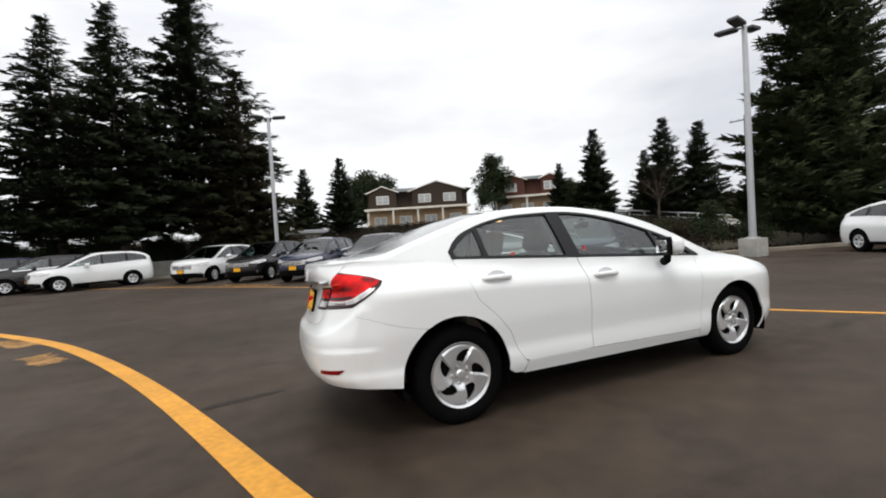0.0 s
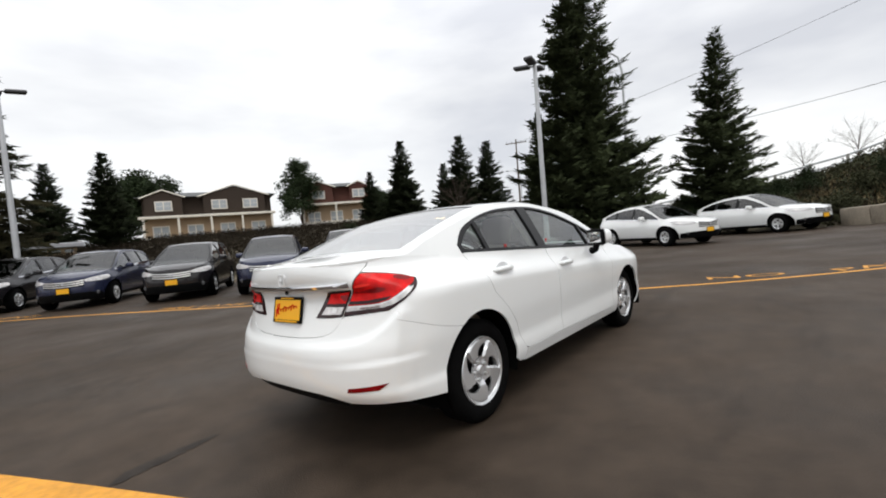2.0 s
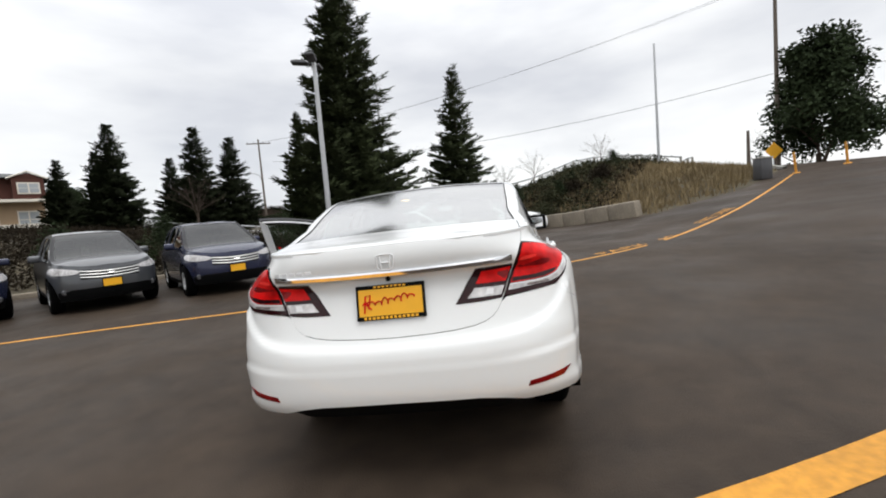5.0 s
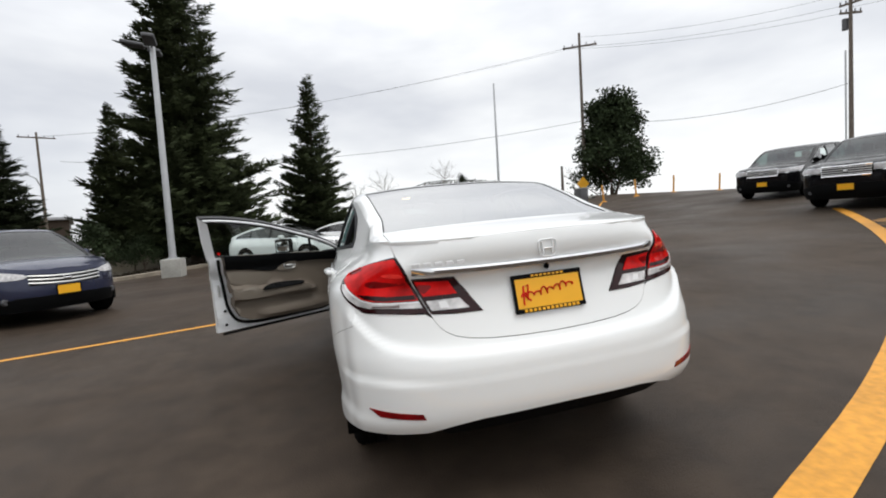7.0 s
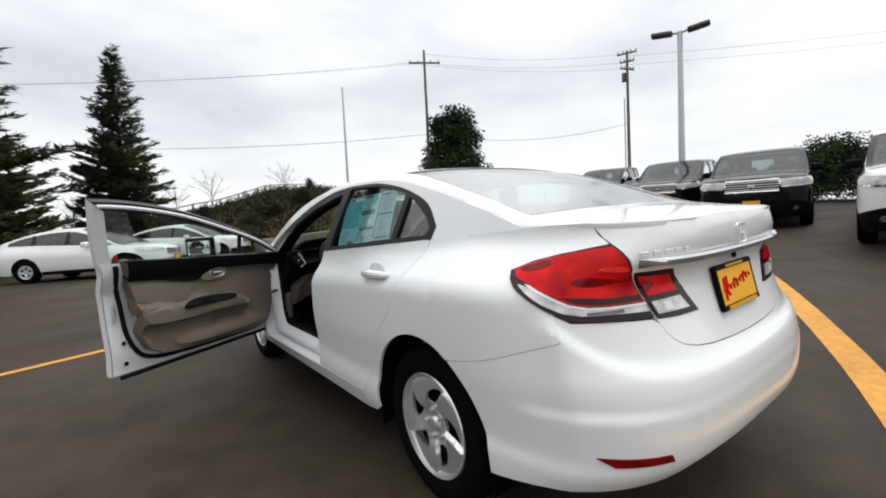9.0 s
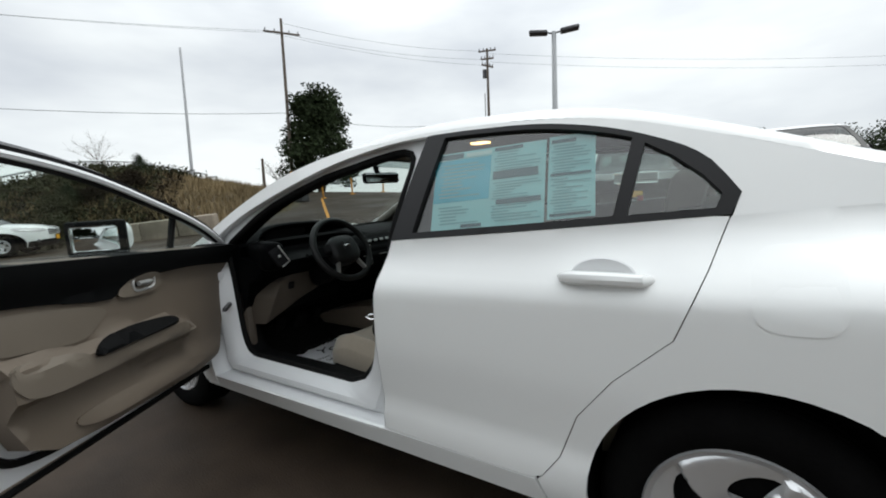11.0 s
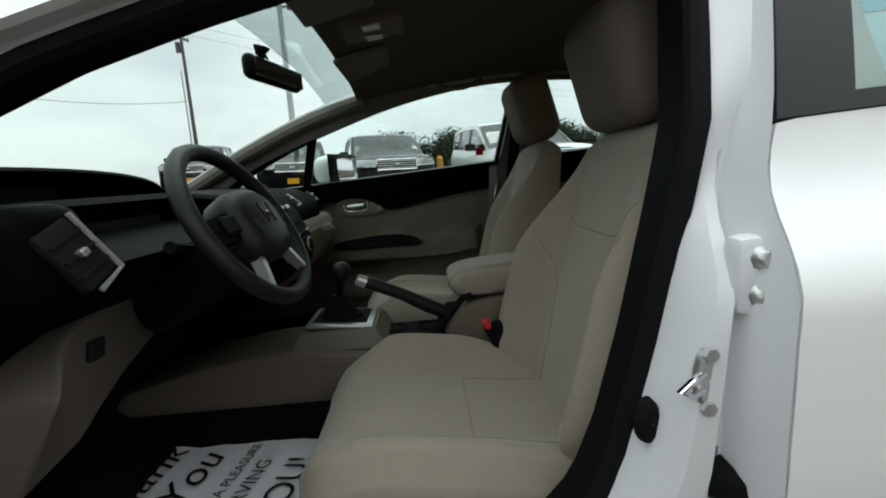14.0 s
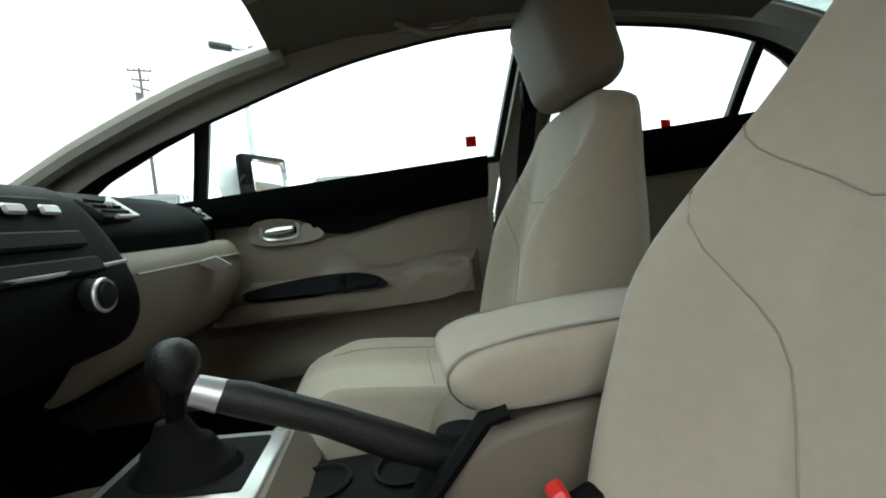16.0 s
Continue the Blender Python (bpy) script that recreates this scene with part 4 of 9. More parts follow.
def house(at, turn, width, depth, floor_z, wall, upper, gables, name_label):
    top = empty("house", Matrix.Translation(at) @ Matrix.Rotation(radians(turn), 4, "Z"))
    h1, h2 = 3.0, 5.35
    part("lower_wall", box((width, depth, h1), (0, depth / 2, h1 / 2), 0.0), wall, top, smooth=False)
    part("upper_wall", box((width - 0.1, depth - 0.3, h2 - h1), (0, depth / 2 + 0.1, (h1 + h2) / 2)), upper, top, smooth=False)
    part("balcony", box((width + 0.5, 1.4, 0.28), (0, -0.55, h1), 0.02, 1), M_TRIM, top, "cream balcony edge")
    for k in range(int(width / 3.2) + 1):
        part("column", box((0.22, 0.22, h1), (-width / 2 + 0.2 + k * (width - 0.4) / int(width / 3.2), -1.1, h1 / 2)), M_TRIM, top)
    part("railing", box((width + 0.4, 0.06, 0.85), (0, -1.15, 0.25)), M_TRIM, top)
    bm = bmesh.new()
    ridge_z, e = h2 + 1.0, 0.55
    rows = [[(-width / 2 - e, -0.6, h2), (-width / 2 + 2.4, depth / 2, ridge_z), (-width / 2 - e, depth + 0.5, h2)], [(width / 2 + e, -0.6, h2), (width / 2 - 2.4, depth / 2, ridge_z), (width / 2 + e, depth + 0.5, h2)]]
    v = [[bm.verts.new(p) for p in r] for r in rows]
    bm.faces.new((v[0][0], v[1][0], v[1][1], v[0][1]))
    bm.faces.new((v[0][1], v[1][1], v[1][2], v[0][2]))
    bm.faces.new((v[0][0], v[0][1], v[0][2]))
    bm.faces.new((v[1][0], v[1][2], v[1][1]))
    bm.faces.new((v[0][0], v[0][2], v[1][2], v[1][0]))
    part("roof", bm, M_ROOF, top, "dark grey shingle roof", smooth=False)
    for gx, gw in gables:
        bm = bmesh.new()
        a, b, c = (gx - gw / 2, -0.9, h2 - 0.1), (gx, -0.9, h2 + 0.15 + gw * 0.13), (gx + gw / 2, -0.9, h2 - 0.1)
        front = [bm.verts.new(p) for p in (a, b, c)]
        back = [bm.verts.new((p[0], depth / 2, p[2])) for p in (a, b, c)]
        bm.faces.new((front[0], front[2], front[1]))
        bm.faces.new((front[0], front[1], back[1], back[0]))
        bm.faces.new((front[1], front[2], back[2], back[1]))
        part("gable", bm, upper, top, smooth=False)
        part("gable_trim", tube([(a[0] - 0.25, -1.0, a[2] - 0.05), (b[0], -1.0, b[2] + 0.1), (c[0] + 0.25, -1.0, c[2] - 0.05)], 0.08, 4), M_TRIM, top)
        part("gable_wall", box((gw * 0.92, 0.9, h2 - h1), (gx, -0.45, (h1 + h2) / 2)), upper, top, smooth=False)
    n = int(width / 3.0)
    spots = [(gx + s, h1 + 1.25, 0.95, -0.95) for gx, gw in gables for s in ((-gw * 0.23, gw * 0.23) if gw > 6 else (0,))]
    spots += [(-width / 2 + (k + 0.5) * width / n, 1.15, 1.6, -0.06) for k in range(n)]
    for x, z, hh, yy in spots:
        w = part("window", box((1.7, 0.10, hh + 0.2), (x, yy, z)), M_TRIM, top)
        for s in (-0.4, 0.4):
            for r in (-0.25, 0.25):
                part("pane", box((0.68, 0.05, hh * 0.45), (x + s, yy - 0.045, z + r * hh)), M_PANE, w, smooth=False)
    return tagged(top, name_label, "house")


M_TRIM = material("cream_trim", (0.74, 0.69, 0.60), 0.7, var=0.1, scale=1)
M_ROOF = material("roof_shingle", (0.10, 0.105, 0.105), 0.9, var=0.3, scale=2)
# pale base colour paints the reflected sky into the panes
M_PANE = material("house_pane_sky", (0.42, 0.45, 0.47), 0.12, var=0.3, scale=0.4)
M_TAN = material("tan_siding", (0.42, 0.30, 0.19), 0.85, var=0.15, scale=0.6)
M_BROWN = material("dark_brown_siding", (0.040, 0.026, 0.017), 0.85, var=0.2, scale=0.6)
M_RED = material("red_siding", (0.085, 0.030, 0.020), 0.85, var=0.2, scale=0.6)
M_GREYW = material("grey_roofing", (0.38, 0.38, 0.40), 0.8, var=0.15, scale=0.3)
house((18.2, 52.9, 2.3), -21, 13.9, 9.0, 0, M_TAN, M_BROWN, ((-4.7, 4.0), (2.7, 7.4)), "two-storey tan and dark brown house with white gables")
house((32.9, 48.0, 3.1), -36, 9.0, 9.0, 0, M_TAN, M_RED, ((-2.2, 4.2), (3.2, 2.6)), "two-storey dark red house with a grey roof")
for x, y, w, d, h, t, mat, lab in ((62, 38, 16, 10, 3.6, 25, M_BROWN, "low dark brown building with a flat pale roof"), (1.8, 40.0, 2.4, 2.4, 0.62, 5, M_TAN, "small tan shed with a pale roof"), (47.0, 60.0, 9.0, 7.0, 6.0, 10, M_BROWN, "grey far house with a pitched roof")):
    b = empty("building", Matrix.Translation((x, y, float(land_z(np.array([x]), np.array([y]))[0]))) @ Matrix.Rotation(radians(t), 4, "Z"))
    part("wall", box((w, d, h), (0, 0, h / 2)), mat, b, smooth=False)
    part("roof", box((w + 0.8, d + 0.8, 0.35), (0, 0, h + 0.15), 0.05, 1), M_GREYW, b, smooth=False)
    for k in range(3):
        part("window", box((w * 0.2, 0.1, h * 0.35), ((k - 1) * w * 0.3, -d / 2 - 0.02, h * 0.55)), M_PANE, b, smooth=False)
    tagged(b, lab, "building")


# ---- the shape of a car ----
class Shape:
    """A car's skin in its own axes (x ahead, y left, z up) as three sheets: the lower body round the plan outline (s, z), the sides of the cabin (x, z) and the top (x, y)."""

    def __init__(self, belt, rail, centre, rear, front, half, tops, r0, f0, tumble=0.34, n=3.2, nf=2.8, lr=0.95, lf=1.1, crown=2.4, ease=0.2):
        self.belt, self.rail, self.centre, self.rear, self.front, self.half, self.tops = belt, rail, centre, rear, front, half, tops
        self.r0, self.f0, self.tumble, self.n, self.nf, self.lr, self.lf, self.crown, self.ease = r0, f0, tumble, n, nf, lr, lf, crown, ease

    def nr(self, z):
        """How square the rear corner is at a height."""
        return self.n

    def taper(self, x):
        """How the plan narrows beyond the ends."""
        x = np.asarray(x, float)
        zb = self.belt(np.clip(x, self.r0, self.f0))
        ur = np.clip((self.r0 - x) / (self.r0 - self.rear(zb)), 0, 1)
        uf = np.clip((x - self.f0) / (self.front(zb) - self.f0), 0, 1)
        return np.where(x < self.r0, (1 - ur ** self.nr(zb)) ** (1 / self.nr(zb)), np.where(x > self.f0, (1 - uf**self.nf) ** (1 / self.nf), 1))

    def yb(self, x):
        return self.tops(np.clip(x, self.r0, self.f0)) * self.taper(x)

    def width(self, x, z):
        xc = np.clip(x, self.r0, self.f0)
        top = self.tops(xc)
        return top + (self.half(z) - top) * ss((self.belt(xc) - z) / self.ease + 0.0)

    def low(self, s, z):
        s, z = np.asarray(s, float), np.asarray(z, float)
        tr, tf = np.clip((self.r0 - s) / self.lr, 0, 1) * np.pi / 2, np.clip((s - self.f0) / self.lf, 0, 1) * np.pi / 2
        w = self.width(s, z)
        x = np.clip(s, self.r0, self.f0)
        x = np.where(s < self.r0, self.r0 - (self.r0 - self.rear(z)) * np.sin(tr) ** (2 / self.nr(z)), x)
        x = np.where(s > self.f0, self.f0 + (self.front(z) - self.f0) * np.sin(tf) ** (2 / self.nf), x)
        y = w * np.where(s < self.r0, np.maximum(np.cos(tr), 0) ** (2 / self.nr(z)), np.where(s > self.f0, np.maximum(np.cos(tf), 0) ** (2 / self.nf), 1))
        return x, y, z

    def s_x(self, x, z):
        """The place along the plan outline of a place x."""
        if x < self.r0:
            u = min(1.0, (self.r0 - x) / (self.r0 - float(self.rear(z))))
            return self.r0 - self.lr * math.asin(u ** (float(self.nr(z)) / 2)) / (math.pi / 2)
        if x > self.f0:
            u = min(1.0, (x - self.f0) / (float(self.front(z)) - self.f0))
            return self.f0 + self.lf * math.asin(u ** (self.nf / 2)) / (math.pi / 2)
        return x

    def s_y(self, y, z, rear=True):
        """The place along the plan outline of a place y across the rear or the front."""
        e = self.r0 if rear else self.f0
        u = min(1.0, abs(y) / float(self.width(e, z)))
        n, ln = (float(self.nr(z)), -self.lr) if rear else (self.nf, self.lf)
        return e + ln * math.acos(u ** (n / 2)) / (math.pi / 2)

    def side(self, x, z):
        x, z = np.asarray(x, float), np.asarray(z, float)
        h = z - self.belt(x)
        return x, self.yb(x) - self.tumble * h - 0.22 * h * h, z

    def edge(self, x):
        return self.side(x, self.rail(x))[1]

    def top(self, x, y):
        x, y = np.asarray(x, float), np.asarray(y, float)
        ye = np.maximum(self.edge(x), 0.02)
        t = np.clip(np.abs(y) / ye, 0, 1)
        return x, y, self.centre(x) + (self.rail(x) - self.centre(x)) * t**self.crown

    def on(self, chart, sgn=1.0, lift=0.0):
        """A map from flat to space for panel(), mirrored by sgn and pushed out by lift."""
        f = {"low": self.low, "side": self.side, "top": self.top}[chart]

        def to3(u, v):
            p = np.stack(f(u, v))
            if lift:
                e = 1e-3
                a, b = np.stack(f(u + e, v)) - p, np.stack(f(u, v + e)) - p
                n = np.cross(a.T, b.T).T
                n /= np.linalg.norm(n, axis=0) + 1e-12
                out = np.where((n * (p - np.array([[0], [0], [0.6]]))).sum(0) < 0, -1.0, 1.0)
                p = p + n * out * lift
            p[1] *= sgn
            return p

        return to3


def arc(cx, cz, r, a0, a1, n=14):
    return [(cx + r * math.cos(radians(a0 + (a1 - a0) * i / (n - 1))), cz + r * math.sin(radians(a0 + (a1 - a0) * i / (n - 1)))) for i in range(n)]


def line_fn(f, x0, x1, n=14, dz=0.0):
    return [(x0 + (x1 - x0) * i / (n - 1), float(f(x0 + (x1 - x0) * i / (n - 1))) + dz) for i in range(n)]


def wheel(parent, at, sgn, r=0.317, width=0.20, rim=0.205, spokes=5, twist=0.5, dark=False):
    """A wheel: tyre with a rounded shoulder and tread grooves, and a cast rim with swept spokes."""
    w = empty("wheel")
    w.parent = parent
    w.matrix_basis = Matrix.Translation(at) @ Matrix.Diagonal((-sgn, sgn, 1, 1))
    h = width / 2
    prof = [(rim + 0.004, -h + 0.012), (rim + 0.02, -h), (r - 0.045, -h - 0.004), (r - 0.015, -h + 0.012), (r, -h + 0.035), (r, -0.052), (r - 0.007, -0.050), (r - 0.007, -0.044), (r, -0.042), (r, -0.004), (r - 0.007, -0.002), (r - 0.007, 0.004), (r, 0.006), (r, 0.042), (r - 0.007, 0.044), (r - 0.007, 0.050), (r, 0.052), (r, h - 0.035), (r - 0.015, h - 0.012), (r - 0.045, h + 0.004), (rim + 0.02, h), (rim + 0.004, h - 0.012)]
    part("tyre", lathe(prof, 48), M["tyre"], w, "black rubber tyre")
    part("rim_barrel", lathe([(rim + 0.006, h - 0.010), (rim + 0.002, h - 0.004), (rim - 0.012, h - 0.012), (rim - 0.02, h - 0.05), (rim - 0.03, -h + 0.03), (0.02, -h + 0.06)], 48), M["alloy"] if not dark else M["dark_metal"], w)
    part("brake_disc", lathe([(0.001, h - 0.085), (0.13, h - 0.085), (0.13, h - 0.1)], 32), M["dark_metal"], w)
    part("backing", lathe([(0.001, h - 0.062), (rim - 0.02, h - 0.062), (rim - 0.012, h - 0.03)], 32), M["rubber"], w)

    sweep = -0.22

    def face(u, v):
        """Five swept blades: each rises to a sharp ridge beside its opening and falls away behind."""
        rr, th = np.hypot(u, v), np.arctan2(v, u)
        ph = ((th - sweep * (rr / rim) ** 2) * spokes / (2 * math.pi)) % 1.0
        fade = ss((rr / rim - 0.26) / 0.2) * ss((rim - rr) / (0.09 * rim))
        saw = (ph / 0.97) ** 1.3 * (1 - ss((ph - 0.97) / 0.03))
        return np.stack([u, h - 0.030 + 0.010 * ss((rr / rim - 0.2) / 0.4) - 0.004 * ss((rr / rim - 0.88) / 0.1) + 0.017 * saw * fade, v])

    holes = []
    for k in range(spokes):
        a0 = 2 * math.pi * k / spokes
        left, right = [], []
        for t in np.linspace(0.0, 1.0, 11):
            rr = (0.40 + 0.42 * t) * rim
            ridge = a0 + sweep * (rr / rim) ** 2
            wide = 0.40 * rim * math.sqrt(max(math.sin(math.pi * (0.03 + 0.94 * t)), 0.0)) * (1.0 - 0.25 * t)
            left.append((rr * math.cos(ridge + 0.004 / rr), rr * math.sin(ridge + 0.004 / rr)))
            right.append((rr * math.cos(ridge + wide / rr), rr * math.sin(ridge + wide / rr)))
        holes.append(np.array(left + right[::-1]))
    disc = [((rim - 0.004) * math.cos(a), (rim - 0.004) * math.sin(a)) for a in np.linspace(0, 2 * math.pi, 48, endpoint=False)]
    part("wheel_cover", panel(disc, face, 0.010, holes=holes, out=(0, 1, 0), skirt=0.012), M["alloy"], w, "silver cover with five swept openings", angle=40)
    part("hub_cap", lathe([(0.001, h - 0.016), (0.024, h - 0.018), (0.030, h - 0.024), (0.031, h - 0.04)], 24), M["alloy"], w)
    for k in range(5):
        a = 2 * math.pi * (k + 0.5) / 5
        part("wheel_nut", lathe([(0.001, h - 0.012), (0.008, h - 0.014), (0.010, h - 0.04)], 6, at=(0.27 * rim * math.cos(a), 0, 0.27 * rim * math.sin(a))), M["satin"], w)
    return w


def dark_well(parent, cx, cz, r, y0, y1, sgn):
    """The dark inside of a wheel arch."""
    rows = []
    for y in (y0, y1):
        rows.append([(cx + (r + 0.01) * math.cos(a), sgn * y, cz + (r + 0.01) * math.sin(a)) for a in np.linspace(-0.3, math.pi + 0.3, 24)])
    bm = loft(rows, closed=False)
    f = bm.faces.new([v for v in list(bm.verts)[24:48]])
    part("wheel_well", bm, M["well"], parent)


def plate(parent, at, turn_z, tilt=0.0, w=0.31, h=0.155, writing=True):
    """A dealer's yellow plate in a dark frame."""
    rot = Matrix.Rotation(radians(turn_z), 4, "Z") @ Matrix.Rotation(radians(tilt), 4, "X")
    m = Matrix.Translation(at) @ rot
    ob = part("number_plate", box((w, 0.008, h), (0, 0, 0), 0.004, 1), M["yellow"], parent, "plain yellow dealer plate")
    ob.matrix_basis = m
    bm = bmesh.new()
    for sx, sz, ww, hh in ((0, h / 2, w + 0.014, 0.012), (0, -h / 2, w + 0.014, 0.012), (-w / 2, 0, 0.012, h), (w / 2, 0, 0.012, h)):
        box((ww, 0.016, hh), (sx, -0.002, sz), 0.003, 1, None, bm)
    part("plate_frame", bm, M["plastic"], ob)
    return ob


# ---- other parked cars ----
def simple_car(name, sh, paint, wheels, r_wheel, tips, zt, glass_x, lights, label, pil, roof_rails=False, dark_lower=0.34, rear_glass="dark_glass", front_glass="side_glass", grille=None, rim=0.2, category="car", windscreen=None, boxy=False):
    """A parked car of the given shape: skin, glass, lamps, grille, wheels, mirrors, plate."""
    top = empty(name)
    fx, rx = wheels
    ar = r_wheel + 0.055
    zlo = 0.24
    for sgn in (1, -1):
        out = (0, sgn, 0)
        bot = [(sh.r0 - sh.lr, zlo + 0.1), (sh.r0 - 0.2, zlo + 0.03)] + [(rx - ar, zlo + 0.02)] + arc(rx, r_wheel, ar, 185, -5)[0:] + [(rx + ar + 0.02, zlo), (fx - ar - 0.02, zlo)] + arc(fx, r_wheel, ar, 185, -5) + [(fx + ar, zlo + 0.02), (sh.f0 + sh.lf, zlo + 0.02)]
        topl = [(s, float(sh.belt(sh.low(s, 0.9)[0]))) for s in np.linspace(sh.f0 + sh.lf, sh.r0 - sh.lr, 40)]
        part("body_side", panel(bot + topl, sh.on("low", sgn), 0.11, out=out, skirt=0.02), paint, top)
        part("sill", panel([(rx + ar + 0.03, zlo + 0.002), (fx - ar - 0.03, zlo + 0.002), (fx - ar - 0.03, dark_lower), (rx + ar + 0.03, dark_lower)], sh.on("low", sgn, 0.012), 0.12, out=out), M["plastic"], top)
        xs = np.linspace(tips[0], tips[1], 34)
        cab = [(x, float(sh.belt(x))) for x in xs] + [(x, float(sh.rail(x))) for x in xs[::-1]]
        wins = []
        edges = [glass_x[0]] + list(pil) + [glass_x[1]]
        for a, b in zip(edges, edges[1:]):
            p = [(x, float(sh.belt(x)) + 0.03) for x in np.linspace(a + 0.03, b - 0.03, 10)] + [(x, float(zt(x))) for x in np.linspace(b - 0.03, a + 0.03, 12)]
            p = [q for q in p]
            lo = np.array(p)
            bad = lo[:, 1] < np.array([float(sh.belt(x)) + 0.03 for x in lo[:, 0]])
            lo[bad, 1] = [float(sh.belt(x)) + 0.031 for x in lo[bad, 0]]
            wins.append(chaikin(lo, 1))
        part("cabin_side", panel(cab, sh.on("side", sgn), 0.09, holes=wins, out=out, skirt=0.02), paint, top)
        for k, wn_ in enumerate(wins):
            part("side_window", panel(wn_, sh.on("side", sgn, -0.012), 0.12, out=out, skirt=0.0), M[rear_glass if k < len(wins) - 1 else front_glass], top)
        for a in pil:
            part("door_pillar", panel([(a - 0.05, float(sh.belt(a)) + 0.01), (a + 0.05, float(sh.belt(a)) + 0.01), (a + 0.045, float(zt(a)) + 0.004), (a - 0.045, float(zt(a)) + 0.004)], sh.on("side", sgn, 0.004), 0.06, out=out, skirt=0.004), M["trim"], top)
        part("window_trim", panel([(x, float(sh.belt(x)) - 0.0) for x in np.linspace(glass_x[0], glass_x[1], 20)] + [(x, float(sh.belt(x)) + 0.035) for x in np.linspace(glass_x[1], glass_x[0], 20)], sh.on("side", sgn, 0.006), 0.1, out=out), M["chrome"], top)
        for wx in wheels:
            wheel(top, (wx, sgn * (float(sh.half(0.4)) - 0.10), r_wheel), sgn, r_wheel, 0.22, rim)
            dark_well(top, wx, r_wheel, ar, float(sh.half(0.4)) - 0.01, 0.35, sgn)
        lz0, lz1, ly0, ly1 = lights
        pts = [(sh.s_y(ly0, lz0, False), lz0), (sh.s_y(ly0, lz1, False), lz1 - 0.02), (sh.s_y(ly1 * 0.98, lz1, False) - 0.12, lz1 + 0.05), (sh.s_y(ly1, lz0, False) - 0.05, lz0 + 0.02)]
        if boxy:
            a0, a1, b0, b1 = sh.s_y(ly0, lz0, False), sh.s_y(ly0, lz1, False), sh.s_y(ly1, lz1, False) - 0.05, sh.s_y(ly1, lz0, False) - 0.03
            surround = [(a0 + 0.02, lz0 - 0.022), (a1 + 0.02, lz1 + 0.015), (b0 - 0.03, lz1 + 0.03), (b1 - 0.02, lz0)]
            hl = part("headlight", panel(surround, sh.on("low", sgn, 0.012), 0.03, out=(1, sgn * 0.6, 0)), M["chrome"], top, "square headlight in a bright frame")
            part("lens", panel([(a0, lz0), (a1, lz1), (b0, lz1 + 0.012), (b1, lz0 + 0.02)], sh.on("low", sgn, 0.026), 0.03, out=(1, sgn * 0.6, 0)), M["headlamp"], hl)
        else:
            hl = part("headlight", panel(chaikin(pts, 2), sh.on("low", sgn, 0.012), 0.06, out=(1, sgn * 0.6, 0)), M["clear"], top, "clear headlight")
        mx = glass_x[1] - 0.70
        mb = box((0.16, 0.22, 0.15), (mx, sgn * (float(sh.yb(mx)) + 0.13), float(sh.belt(mx)) + 0.07), 0.045, 3)
        box((0.06, 0.12, 0.05), (mx, sgn * (float(sh.yb(mx)) + 0.02), float(sh.belt(mx)) + 0.02), 0.015, 2, None, mb)
        part("door_mirror", mb, M["plastic"] if boxy else paint, top)
    # top sheets
    w0, w1 = windscreen
    x_end, x_nose = float(sh.rear(float(sh.belt(sh.r0)))) + 0.012, float(sh.front(float(sh.belt(sh.f0)))) - 0.012

    def span(a, b, shrink=1.0, n=26):
        xs = np.linspace(a, b, n)
        return [(x, float(sh.edge(x)) * shrink) for x in xs] + [(x, -float(sh.edge(x)) * shrink) for x in xs[::-1]]

    part("bonnet", panel(span(w1, x_nose), sh.on("top"), 0.12, out=(0, 0, 1)), paint, top)
    screen = span(w0 + 0.03, w1 - 0.03, 0.91, 12)
    part("screen_surround", panel(span(w0, w1), sh.on("top"), 0.12, holes=[np.array(screen)], out=(0, 0, 1)), M["trim"], top)
    part("windscreen", panel(screen, sh.on("top", 1, -0.006), 0.15, out=(0.5, 0, 1), skirt=0), M["far_glass"], top)
    part("roof", panel(span(tips[0] + 0.02 if tips[0] > x_end else x_end, w0), sh.on("top"), 0.14, out=(0, 0, 1)), paint, top)
    if roof_rails:
        for sgn in (1, -1):
            p = [(x, sgn * (float(sh.edge(x)) - 0.06), float(sh.rail(x)) + 0.07) for x in np.linspace(tips[0] + 0.5, w0 - 0.15, 9)]
            p[0] = (p[0][0], p[0][1], p[0][2] - 0.06)
            p[-1] = (p[-1][0], p[-1][1], p[-1][2] - 0.06)
            part("roof_rail", tube(p, 0.022, 6), M["dark_metal"], top)
    # front face
    gz0, gz1, gy = grille
    pts = [(sh.s_y(gy, gz0, False), gz0), (sh.s_y(gy, gz1, False), gz1 + (0.0 if boxy else 0.015)), (sh.f0 + sh.lf, gz1 - (0.0 if boxy else 0.02)), (sh.f0 + sh.lf, gz0)]
    for sgn in (1, -1):
        part("grille", panel(pts, sh.on("low", sgn, 0.008), 0.07, out=(1, 0, 0)), M["plastic"], top)
    nb = 4 if boxy else 3
    for k in range(nb):
        z = gz0 + (gz1 - gz0) * (k + 0.5) / nb
        row = []
        for y in np.linspace(-gy * 1.02, gy * 1.02, 15):
            s = sh.s_y(y, z, False)
            x, yy, _ = sh.low(s, z)
            row.append((float(x) + 0.016, math.copysign(float(yy), y), z + (0.03 * (y / gy) ** 2 - 0.012 if not boxy else 0.0)))
        part("grille_bar", tube(row, 0.010 if boxy else 0.015, 6), M["satin"], top, "satin chrome grille bar")
